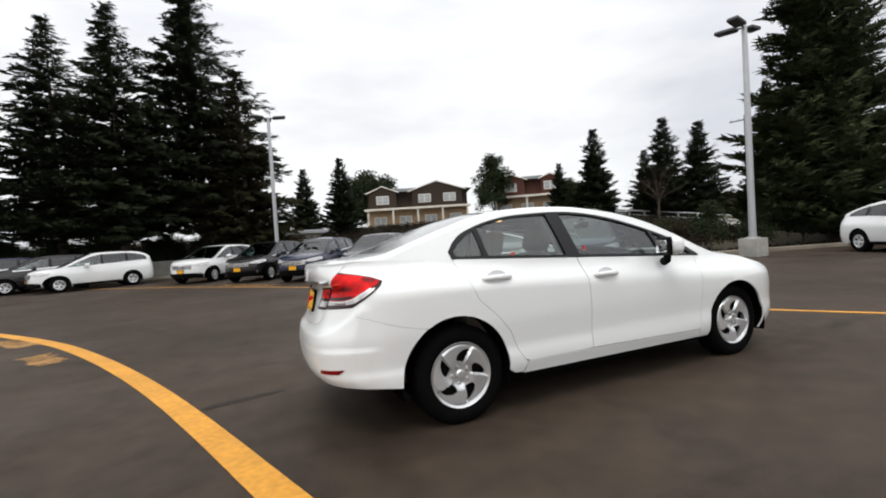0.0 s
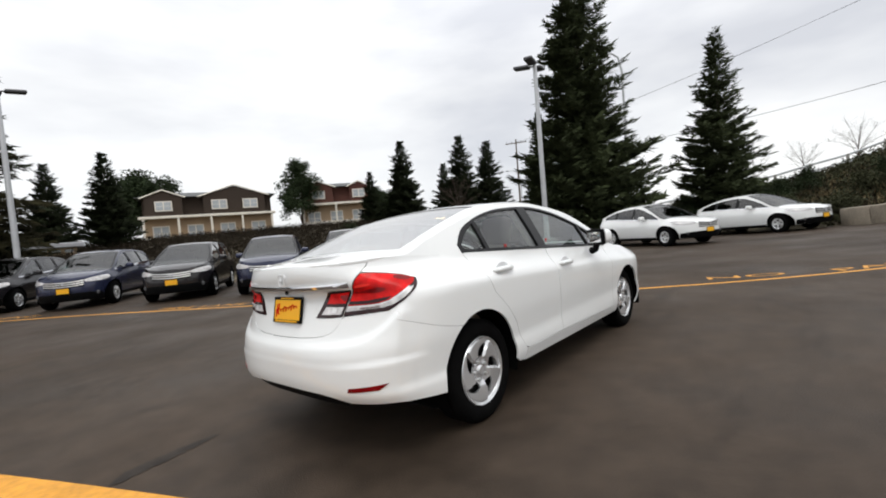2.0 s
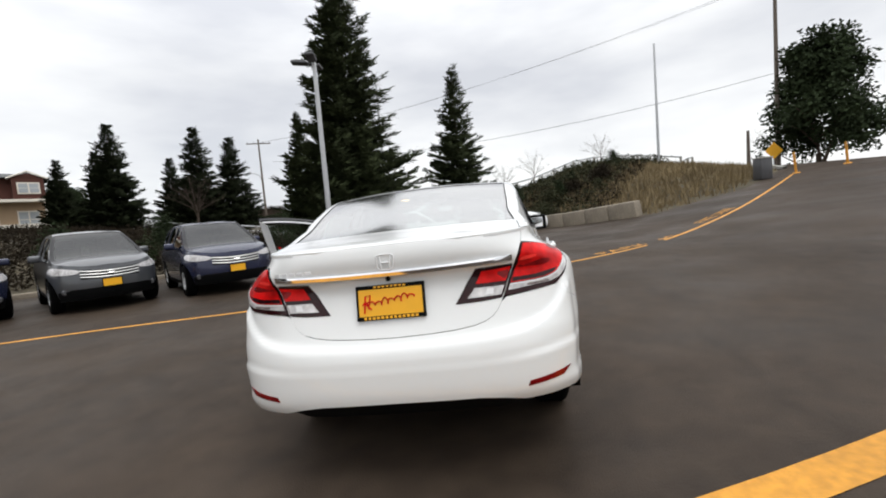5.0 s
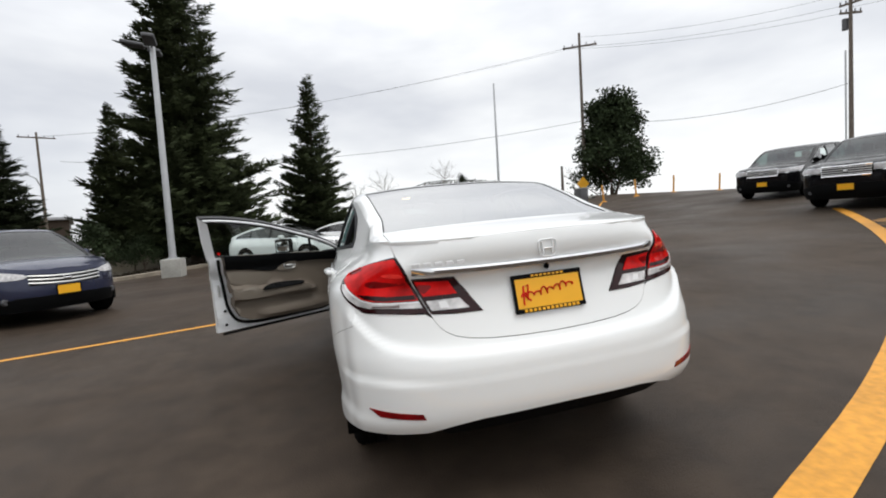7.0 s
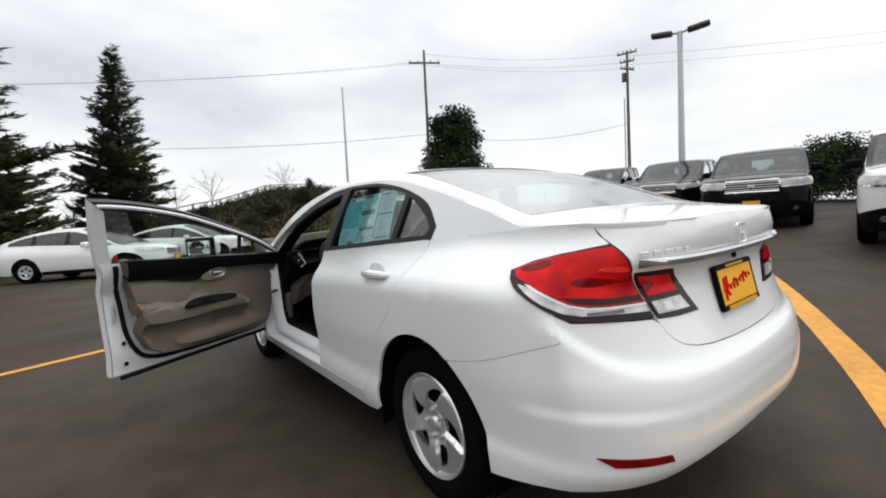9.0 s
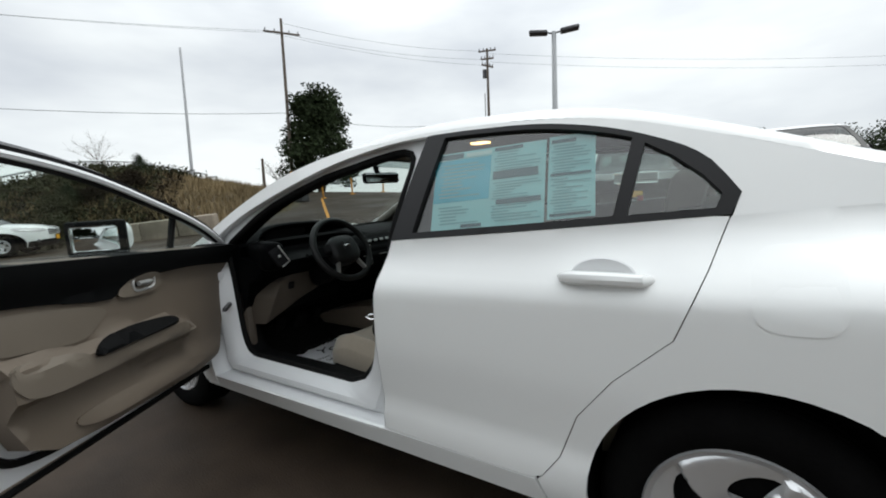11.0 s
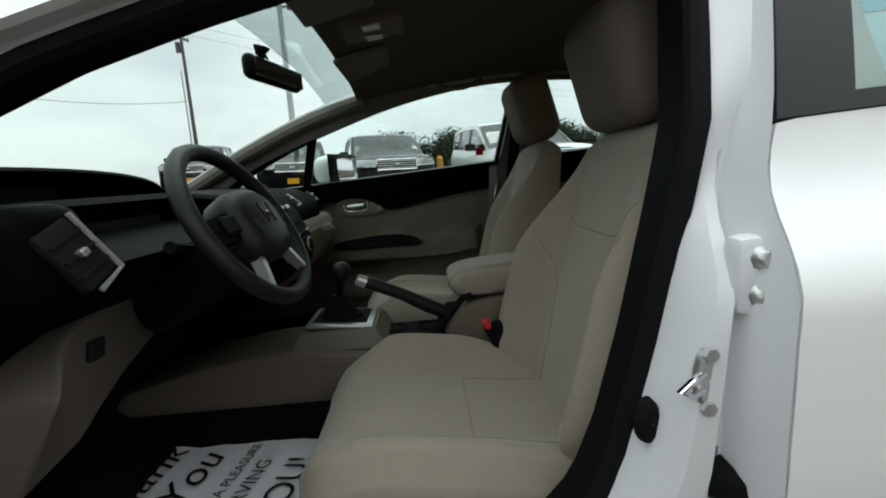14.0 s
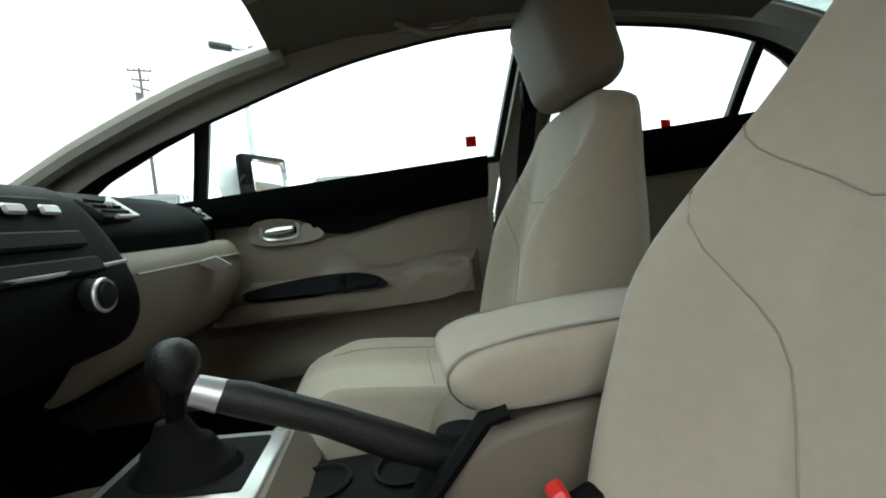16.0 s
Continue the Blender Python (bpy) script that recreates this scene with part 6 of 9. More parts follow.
    def lens(name, outline, lift, mat, under, label="", soft=False):
        return part(name, panel(chaikin(outline, 2) if soft else outline, SED.on("low", sgn, lift), 0.025, out=(-1, sgn, 0), skirt=0.004), M[mat], under, label)

    def by_lid(z, gap=0.011):
        return (sy(lid_edge(z) + gap, z), z)

    def at_x(x, z):
        return (sx(x, z), z)

    red = lens("red_lens", [by_lid(1.012), at_x(-1.99, 1.006), at_x(-1.92, 0.992), at_x(-1.86, 0.976), at_x(-1.815, 0.956), at_x(-1.835, 0.938), at_x(-1.88, 0.920), at_x(-1.93, 0.895), at_x(-1.975, 0.866), at_x(-2.01, 0.855), (sy(0.64, 0.852), 0.852), by_lid(0.850), by_lid(0.90), by_lid(0.95), by_lid(0.985)], 0.0085, "red", lamp)
    # shade in the lens's depths, painted on as darker patches
    lens("lens_shade", [at_x(-1.905, 0.984), at_x(-1.855, 0.970), at_x(-1.825, 0.957), at_x(-1.862, 0.950), at_x(-1.92, 0.966)], 0.0094, "red_dark", red, "", True)
    lens("lens_shade", [at_x(-1.965, 0.928), at_x(-2.0, 0.938), (sy(0.67, 0.936), 0.936), (sy(0.60, 0.926), 0.926), by_lid(0.928, 0.02), by_lid(0.915, 0.016), (sy(0.62, 0.913), 0.913), (sy(0.67, 0.905), 0.905), at_x(-1.98, 0.910)], 0.0094, "red_dark", red, "", True)
    lens("lens_shade", [at_x(-1.955, 0.884), at_x(-1.985, 0.866), at_x(-2.012, 0.858), (sy(0.64, 0.855), 0.855), by_lid(0.854, 0.014), by_lid(0.872, 0.014), (sy(0.64, 0.872), 0.872), at_x(-2.0, 0.879)], 0.0094, "lens_rim", red)
    # a highlight painted on as a patch of brighter red
    lens("lens_glint", [by_lid(0.958, 0.016), (sy(0.63, 0.962), 0.962), (sy(0.66, 0.955), 0.954), (sy(0.62, 0.948), 0.948), by_lid(0.946, 0.016)], 0.0094, "red_bright", red, "", True)
    lens("clear_band", [at_x(-1.850, 0.921), at_x(-1.885, 0.912), at_x(-1.93, 0.887), at_x(-1.975, 0.860), at_x(-2.01, 0.848), (sy(0.64, 0.845), 0.845), by_lid(0.843), by_lid(0.820, 0.012), (sy(0.64, 0.828), 0.828), at_x(-2.0, 0.831), at_x(-1.965, 0.842), at_x(-1.92, 0.868)], 0.0075, "clear", lamp, "clear lower lens band")
    lens("bright_line", [at_x(-1.868, 0.921), at_x(-1.885, 0.917), at_x(-1.93, 0.892), at_x(-1.975, 0.864), at_x(-2.01, 0.852), (sy(0.64, 0.849), 0.849), by_lid(0.847), by_lid(0.841), (sy(0.64, 0.843), 0.843), at_x(-2.01, 0.846), at_x(-1.975, 0.858), at_x(-1.93, 0.885), at_x(-1.885, 0.910)], 0.0092, "badge", lamp, "thin bright line")
    lens("reflector_block", [(sy(0.70, 0.838), 0.839), (sy(0.60, 0.838), 0.838), (sy(0.60, 0.828), 0.828), (sy(0.70, 0.830), 0.832)], 0.0086, "smoked", lamp)
    inner = part("tail_light", panel(tl_in, SED.on("low", sgn, 0.004), 0.03, out=(-1, sgn, 0), skirt=0.02), M["lens_rim"], sedan, "red and clear tail light on the boot lid")
    red = lens("red_lens", [(sy(lid_edge(z) - 0.014, z), z) for z in (0.862, 0.895, 0.925)] + [(sy(0.408, 0.918), 0.918), (sy(0.378, 0.862), 0.862), (sy(0.45, 0.862), 0.862)], 0.008, "red", inner)
    lens("lens_shade", [(sy(lid_edge(0.915) - 0.016, 0.915), 0.915), (sy(0.49, 0.912), 0.912), (sy(0.47, 0.898), 0.898), (sy(0.49, 0.882), 0.882), (sy(lid_edge(0.868) - 0.016, 0.868), 0.868)], 0.0089, "red_dark", red, "", True)
    lens("clear_lens", [(sy(lid_edge(z) - 0.014, z), z) for z in (0.818, 0.844)] + [(sy(0.372, 0.845), 0.845), (sy(0.338, 0.804), 0.804), (sy(lid_edge(0.806) - 0.014, 0.806), 0.806)], 0.008, "clear", inner)
    lens("reflector_block", [(sy(0.455, 0.838), 0.838), (sy(0.425, 0.838), 0.838), (sy(0.415, 0.812), 0.812), (sy(0.45, 0.812), 0.812)], 0.0089, "badge", inner)
    # cabin side with one long window opening
    xs = np.linspace(-1.98, 1.32, 60)
    dlo = [(x, float(SED.belt(x)) + 0.003) for x in np.linspace(-1.303, 0.985, 40)] + [(x, float(zt(x))) for x in np.linspace(0.985, -1.322, 60)]
    xr_, xf_ = np.linspace(-1.98, -1.306, 20), np.linspace(0.99, 1.32, 12)
    over = [(x, float(zt(x))) for x in np.linspace(-1.322, 0.985, 60)]
    cab = [(x, float(SED.belt(x))) for x in xr_] + over + [(x, float(SED.belt(x))) for x in xf_] + [(x, max(float(SED.brow(x)), float(SED.belt(x)) + 0.0015)) for x in xs[::-1]]
    part("cabin_side", panel(cab, SED.on("side", sgn), 0.05, out=out, edge_step=0.03), M["white"], sedan)
    panes = {}
    edge_in = 0.022

    def pane(x0b, x0t, x1b, x1t):
        """A pane between two slanting pillars, rear then front, each given low and high."""
        bot_ = [(x, float(SED.belt(x)) + 0.022) for x in np.linspace(x0b, x1b, 12)]
        top_ = [(x, float(zt(x)) - edge_in * 0.7) for x in np.linspace(x1t, x0t, 16)]
        return np.array(bot_ + top_)

    panes["rear_quarter"] = np.array([(-1.272, 1.066), (-1.085, 1.056), (-1.115, 1.236), (-1.18, 1.197), (-1.245, 1.145), (-1.285, 1.10)])
    panes["rear_side"] = pane(-1.052, -1.085, -0.425, -0.495)
    if sgn < 0:
        panes["front_side"] = pane(-0.305, -0.372, 0.535, 0.470)
        panes["front_quarter"] = np.array([(0.572, float(SED.belt(0.572)) + 0.022), (0.90, float(SED.belt(0.9)) + 0.016), (0.76, 1.022), (0.60, 1.098), (0.515, 1.132)])
        trim_out = np.array(dlo)
    else:
        trim_out = np.array([(x, float(SED.belt(x)) + 0.003) for x in np.linspace(-1.303, -0.337, 20)] + [(-0.375, 1.16), (-0.418, 1.3385)] + [(x, float(zt(x))) for x in np.linspace(-0.44, -1.322, 30)])
    part("window_trim", panel(trim_out, SED.on("side", sgn, 0.003), 0.05, holes=list(panes.values()), out=out, edge_step=0.03, skirt=0.02), M["trim"], sedan, "black window surround")
    for p in panes.values():
        part("side_window", panel(p, SED.on("side", sgn, -0.010), 0.08, out=out, skirt=0.0), M["side_glass"], sedan, "lightly tinted side window")
    for cx, yy in ((WB, 0.705), (-WB, 0.715)):
        wheel(sedan, (cx, sgn * yy, 0.3125), sgn, RW, 0.195, 0.205)
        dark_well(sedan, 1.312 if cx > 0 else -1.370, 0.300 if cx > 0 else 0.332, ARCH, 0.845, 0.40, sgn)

# handles, on both rear doors and the right front one
def door_handle(parent, x, sgn, lift=0.0):
    z = float(SED.belt(x)) - 0.122
    y = float(SED.low(x, z)[1])
    h = part("door_handle", tube([(x - 0.105, sgn * (y - 0.004), z), (x - 0.09, sgn * (y + 0.024), z + 0.002), (x - 0.02, sgn * (y + 0.034), z + 0.004), (x + 0.06, sgn * (y + 0.030), z + 0.003), (x + 0.092, sgn * (y + 0.018), z), (x + 0.105, sgn * (y - 0.004), z - 0.002)], [0.012, 0.016, 0.018, 0.018, 0.015, 0.010], 10), M["white"], parent, "white pull handle")
    part("handle_cup", lathe([(0.001, 0.0), (0.05, 0.001), (0.058, 0.0025), (0.062, 0.0)], 24, at=(0, 0, 0)), M["jamb"], h).matrix_basis = Matrix.Translation((x + 0.0, sgn * (y + 0.0006), z + 0.006)) @ Matrix.Diagonal((1.25, sgn, 0.72, 1))
    return h


door_handle(sedan, -1.045, 1)
door_handle(sedan, -1.045, -1)
door_handle(sedan, -0.135, -1)
fuel = [(-1.415 + 0.075 * math.copysign(abs(math.cos(a)) ** 0.6, math.cos(a)), 0.905 + 0.082 * math.copysign(abs(math.sin(a)) ** 0.6, math.sin(a))) for a in np.linspace(0, 2 * math.pi, 28, endpoint=False)]
part("fuel_flap", panel(fuel, SED.on("low", 1, 0.0015), 0.04, skirt=0.006), M["white"], sedan, "round-cornered white fuel flap")

# boot lid, roof, bonnet, screens
lid_parts = bmesh.new()
for sgn in (1, -1):
    pts = [(sy(y, z), z) for y, z in lid_fine]
    o = [(s, float(SED.belt(SED.low(s, 1.08)[0]))) for s in np.linspace(sy(0.0, 1.07), sy(0.605, 1.072), 14)] + pts[1:]
    panel(o, SED.on("low", sgn), 0.04, holes=[off(tl_in, -0.003)], out=(-1, 0, 0), bm=lid_parts)
boot = part("boot_lid", lid_parts, M["white"], sedan)


def span(a, b, shrink=1.0, n=30):
    xs = np.linspace(a, b, n)
    return [(x, float(SED.edge(x)) * shrink) for x in xs] + [(x, -float(SED.edge(x)) * shrink) for x in xs[::-1]]


x_end = float(SED.rear(1.078)) + 0.004
deck_y = lambda x: min(float(SED.edge(x)) - 0.012, 0.60)
xs = np.linspace(x_end, -1.752, 26)
part("deck", panel([(x, deck_y(x)) for x in xs] + [(x, -deck_y(x)) for x in xs[::-1]], SED.on("top"), 0.03, out=(0, 0, 1)), M["white"], boot)
for sgn in (1, -1):
    quarter_top = bmesh.new()
    p = [(x, float(SED.edge(x))) for x in np.linspace(-2.11, -1.73, 24)] + [(x, deck_y(x) + 0.004) for x in np.linspace(-1.73, -2.11, 24)]
    panel(p, SED.on("top", sgn), 0.02, out=(0, 0, 1), bm=quarter_top)
    part("deck_shoulder", quarter_top, M["white"], sedan)
part("rear_screen_surround", panel(span(-1.752, -0.93), SED.on("top"), 0.025, holes=[np.array(span(-1.735, -0.945, 0.905, 16))], out=(0, 0, 1)), M["white"], sedan)
part("rear_screen", panel(span(-1.735, -0.945, 0.905, 16), SED.on("top", 1, -0.004), 0.08, out=(-0.5, 0, 1), skirt=0), M["screen_glass"], sedan, "sloping rear window")
part("screen_border", panel(span(-1.735, -0.945, 0.905, 16), SED.on("top", 1, -0.002), 0.06, holes=[np.array(span(-1.722, -0.962, 0.892, 16))], out=(0, 0, 1), skirt=0.002), M["trim"], sedan, "black printed glass border")
part("roof", panel(span(-0.93, 0.24), SED.on("top"), 0.03, out=(0, 0, 1)), M["white"], sedan)
part("screen_surround", panel(span(0.24, 1.24), SED.on("top"), 0.025, holes=[np.array(span(0.262, 1.20, 0.925, 16))], out=(0, 0, 1)), M["white"], sedan)
part("windscreen", panel(span(0.262, 1.20, 0.925, 16), SED.on("top", 1, -0.004), 0.09, out=(0.5, 0, 1), skirt=0), M["glass"], sedan, "clear windscreen")
part("shade_band", panel(span(0.266, 0.40, 0.90, 6), SED.on("top", 1, -0.008), 0.09, out=(0.5, 0, 1), skirt=0), M["shade_glass"], sedan, "tinted band along the top of the windscreen")
part("bonnet", panel(span(1.244, float(SED.front(0.86)) - 0.02), SED.on("top"), 0.06, out=(0, 0, 1)), M["white"], sedan)

# chrome bar, plate recess, badges, camera
bar = []
for dz, lift in ((0.0, 0.006), (0.004, 0.024), (0.019, 0.018), (0.027, 0.011), (0.0285, 0.0)):
    row = []
    for y in np.linspace(-0.548, 0.548, 61):
        z = 0.938 + dz + 0.010 * (abs(y) / 0.545) ** 2
        x, yy, _ = SED.low(sy(y, z), z)
        row.append((float(x) - lift * min(1.0, 0.15 + (0.548 - abs(y)) / 0.09), math.copysign(float(yy), y), z))
    bar.append(row)
part("chrome_bar", loft(bar, closed=False), M["chrome"], boot, "bright chrome strip above the plate")
part("camera_lens", lathe([(0.001, 0.012), (0.009, 0.010), (0.012, 0.0)], 10, "x", at=(float(SED.rear(0.93)) - 0.018, 0.0, 0.928)), M["plastic"], boot)
pl = plate(sedan, (float(SED.rear(0.825)) - 0.014, 0, 0.828), 90, 12, 0.298, 0.138)
for z, hgt, wid in ((0.068, 0.008, 0.15), (-0.068, 0.012, 0.25)):
    strip = part("frame_strip", box((0.312, 0.014, 0.018), (0, 0.0, z), 0.003, 1), M["plastic"], pl)
    n = 13 if wid > 0.2 else 8
    for k in range(n):
        part("frame_lettering", box((wid / n * 0.62, 0.003, hgt), ((k - (n - 1) / 2) * wid / n, 0.0085, z)), M["yellow"], strip)
script = []
for k in range(121):
    u = k / 120
    wob = 0.011 + 0.006 * math.sin(u * 19)
    script.append((0.120 - 0.235 * u + 0.006 * math.cos(u * 2 * math.pi * 8), 0.0065, -0.012 + 0.034 * u + wob * math.sin(u * 2 * math.pi * 8)))
part("plate_lettering", tube(script, 0.0032, 5), M["red"], pl)
part("plate_initial", tube([(0.118, 0.0065, -0.045), (0.112, 0.0065, 0.030), (0.090, 0.0065, 0.034), (0.094, 0.0065, 0.006), (0.112, 0.0065, -0.004), (0.086, 0.0065, -0.030)], 0.0038, 5), M["red"], pl)
xb = float(SED.rear(1.01)) - 0.006
bm = bmesh.new()
ring = [(0.038 * math.copysign(abs(math.cos(a)) ** 0.5, math.cos(a)), 0.034 * math.copysign(abs(math.sin(a)) ** 0.5, math.sin(a))) for a in np.linspace(0, 2 * math.pi, 33)]
tube([(xb + 0.004 - 0.004 * (1 - v / 0.034) / 2, u * (1 + 0.1 * v / 0.034), 1.004 + v) for u, v in ring], 0.003, 6, bm)
for sg in (1, -1):
    tube([(xb + 0.004, sg * 0.024, 1.030), (xb + 0.001, sg * 0.018, 0.978)], 0.0045, 6, bm)
tube([(xb + 0.002, 0.02, 1.003), (xb + 0.002, -0.02, 1.003)], 0.004, 6, bm)
part("maker_badge", bm, M["badge"], boot, "small chrome badge")
for k in range(5):
    y = 0.53 - 0.042 * k
    x, yy, _ = SED.low(sy(y, 0.985), 0.985)
    part("badge_bar", box((0.003, 0.031, 0.015), (float(x) - 0.0002, y, 0.986), 0.001, 1, Matrix.Rotation(-math.atan2(abs(float(SED.low(sy(y + 0.02, 0.985), 0.985)[0]) - float(SED.low(sy(y - 0.02, 0.985), 0.985)[0])), 0.04), 4, "Z")), M["badge"], boot)

# mirrors, aerial, underside
def door_mirror(parent, sgn):
    toe = Matrix.Rotation(radians(24 * sgn), 4, "Z")

    def at(dx):
        return Vector((0.455, sgn * 0.935, 1.02)) + toe @ Vector((dx, 0, 0))

    m = part("door_mirror", box((0.12, 0.20, 0.135), at(0.012), 0.05, 4, toe), M["white"], parent, "white door mirror")
    part("mirror_glass", box((0.006, 0.160, 0.100), at(-0.066), 0.012, 2, toe), M["chrome"], m, "mirror glass")
    part("mirror_stalk", tube([(0.50, sgn * 0.83, 0.895), (0.48, sgn * 0.875, 0.905), (0.46, sgn * 0.90, 0.965)], [0.035, 0.028, 0.03], 10), M["plastic"], m)
    part("mirror_back", box((0.034, 0.206, 0.141), at(-0.048), 0.015, 2, toe), M["plastic"], m)
    return m


door_mirror(sedan, -1)
part("underbody", box((3.4, 1.36, 0.06), (0.05, 0, 0.185), 0.02), M["plastic"], sedan)
part("rear_floor", box((0.62, 1.20, 0.24), (-1.72, 0, 0.48), 0.05), M["plastic"], sedan)
part("engine_block", box((0.85, 1.0, 0.36), (1.5, 0, 0.50), 0.05), M["plastic"], sedan)
part("exhaust", tube([(-1.2, -0.42, 0.24), (-1.85, -0.45, 0.27)], 0.035, 8), M["dark_metal"], sedan)


# ---- the open driver's door ----
HINGE = Vector((0.895, 0.765, 0.0))
door = empty("front_door")
door.parent = sedan
door.matrix_basis = Matrix.Translation(HINGE + Vector((0, 0, 0.028))) @ Matrix.Rotation(radians(-60.5), 4, "Z") @ Matrix.Translation(-HINGE)
part("door_skin", panel(front_door_outline, SED.on("low", 1), 0.05, skirt=0.05), M["white"], door)
door_handle(door, -0.135, 1)
door_mirror(door, 1)


def ring3(pts, chart, lift):
    f = SED.on(chart, 1, lift)
    p = np.array(pts)
    return [tuple(q) for q in np.asarray(f(p[:, 0], p[:, 1])).T]


part("inner_frame", panel(front_door_outline, SED.on("low", 1, -0.058), 0.05, skirt=0.0, out=(0, -1, 0)), M["jamb"], door, "white painted inner door sheet")
trim_low = [(-0.235, 0.985), (-0.222, 0.90), (-0.200, 0.80), (-0.190, 0.676), (-0.185, 0.56), (-0.14, 0.46), (-0.06, 0.415), (0.10, 0.40), (0.60, 0.388), (0.71, 0.402), (0.775, 0.47), (0.82, 0.60), (0.862, 0.80), (0.892, 0.908)]
trim_outline = trim_low + [(x, float(SED.belt(x)) + 0.012) for x in np.linspace(0.898, -0.235, 14)][1:-1]


def trim_skin(lift_fn, deep=0.0):
    """The inner door panel, its depth varying by place."""
    base = SED.on("low", 1, 0.0)

    def to3(u, v):
        p = base(u, v)
        p[1] = np.minimum(p[1], 0.835) - lift_fn(u, v) - deep
        return p

    return to3


def bulge(u, v):
    """How far the trim stands in from the skin: a ledge at the armrest, a pocket bulge below."""
    top = np.interp(u, [-0.2, 0.06, 0.18, 0.45, 0.60], [0.728, 0.690, 0.705, 0.680, 0.60])
    arm = ss((v - 0.578) / 0.025) * ss((top + 0.012 - v) / 0.028) * ss((0.60 - u) / 0.06) * ss((u + 0.235) / 0.05) * 0.048
    recess = ss((0.590 - v) / 0.02) * ss((v - 0.487) / 0.03) * ss((u - 0.22) / 0.10) * ss((0.62 - u) / 0.05) * 0.026
    pocket = ss((0.50 - v) / 0.05) * ss((v - 0.40) / 0.03) * ss((u + 0.02) / 0.15) * ss((0.80 - u) / 0.1) * 0.022
    return 0.075 + arm + pocket - recess + 0.01 * ss((0.9 - v) / 0.1)


upper_edge = curve((-0.27, 0.884), (-0.05, 0.858), (0.19, 0.818), (0.25, 0.842), (0.32, 0.868), (0.50, 0.868), (0.90, 0.835))
up_poly = [(-0.233, float(SED.belt(-0.235)) + 0.01), (-0.222, 0.90), (-0.220, 0.876)] + [(x, float(upper_edge(x))) for x in np.linspace(-0.18, 0.87, 18)] + [(0.898, 0.908)] + [(x, float(SED.belt(x)) + 0.012) for x in np.linspace(0.89, -0.2, 12)]
part("trim_panel", panel(trim_outline, trim_skin(bulge, 0.05), 0.03, out=(0, -1, 0), skirt=0.07), M["beige_side"], door, "beige moulded door trim")
part("trim_top", panel(up_poly, trim_skin(lambda u, v: bulge(u, v) + 0.012, 0.05), 0.03, out=(0, -1, 0), skirt=0.08), M["plastic"], door, "black soft upper door trim")
# window frame of the door
fr_out = [(x, float(zt(x)) + 0.0) for x in np.linspace(-0.402, 0.93, 30)]
fr_in = [(x, float(zt(x)) - 0.045) for x in np.linspace(-0.345, 0.86, 30)]
rows = [ring3(fr_out, "side", 0.002), ring3(fr_in, "side", 0.002), ring3(fr_in, "side", -0.045), ring3(fr_out, "side", -0.045)]
rows = list(map(list, zip(*rows)))
part("window_frame", loft(rows, closed=True), M["trim"], door, "black upper window frame")
part("frame_edge", tube(ring3([(x, float(zt(x)) - 0.020) for x in np.linspace(-0.375, 0.9, 30)], "side", -0.052), 0.011, 6), M["jamb"], door, "white painted frame flange")
bb = [(-0.402, 1.338), (-0.372, 1.15), (-0.333, 0.99)]
bi = [(-0.335, 1.29), (-0.305, 1.15), (-0.272, 0.99)]
rows = [ring3(bb, "side", 0.002), ring3(bi, "side", 0.002), ring3(bi, "side", -0.045), ring3(bb, "side", -0.045)]
part("frame_post", loft(list(map(list, zip(*rows))), closed=True), M["jamb"], door, "white painted rear frame post")
part("post_cover", panel([(-0.400, 1.335), (-0.370, 1.15), (-0.331, 0.991), (-0.275, 0.99), (-0.308, 1.15), (-0.340, 1.292)], SED.on("side", 1, 0.006), 0.05), M["trim"], door)
part("divider", tube(ring3([(0.605, 0.945), (0.575, 1.11)], "side", -0.012), 0.014, 8), M["trim"], door)
gl_f = np.array([(x, float(SED.belt(x)) + 0.002) for x in np.linspace(-0.29, 0.60, 12)] + [(x, float(zt(x)) - 0.03) for x in np.linspace(0.565, -0.35, 16)])
part("side_window", panel(gl_f, SED.on("side", 1, -0.02), 0.08, skirt=0), M["glass"], door, "lightly tinted side window")
gl_q = np.array([(0.61, float(SED.belt(0.61)) + 0.002), (0.89, float(SED.belt(0.89)) + 0.002), (0.75, 1.022), (0.585, 1.098)])
part("quarter_window", panel(gl_q, SED.on("side", 1, -0.02), 0.08, skirt=0), M["glass"], door)
seal = [(-0.262, 0.97), (-0.252, 0.90), (-0.228, 0.80), (-0.218, 0.676), (-0.212, 0.55), (-0.165, 0.435), (-0.08, 0.385), (0.10, 0.368), (0.62, 0.362), (0.76, 0.372), (0.805, 0.44), (0.83, 0.60), (0.855, 0.80), (0.885, 0.905)]
seal = chaikin(seal, 2, closed=False)
part("weather_seal", tube([(x, float(SED.low(x, z)[1]) - 0.066, z) for x, z in seal], 0.013, 8), M["rubber"], door, "black rubber door seal")
part("lower_seal", tube([(x, 0.795, 0.325) for x in np.linspace(-0.27, 0.80, 8)], 0.012, 6), M["rubber"], door)
part("door_latch", box((0.012, 0.05, 0.10), (-0.262, 0.815, 0.70), 0.004, 1), M["satin"], door)
for z in (0.82, 0.52, 0.40):
    part("grommet", lathe([(0.001, 0.004), (0.011, 0.003), (0.013, 0.0)], 10, at=(-0.235, 0, 0)), M["rubber"], door).matrix_basis = Matrix.Translation((0.0, 0.79, z)) @ Matrix.Diagonal((1, -1, 1, 1))
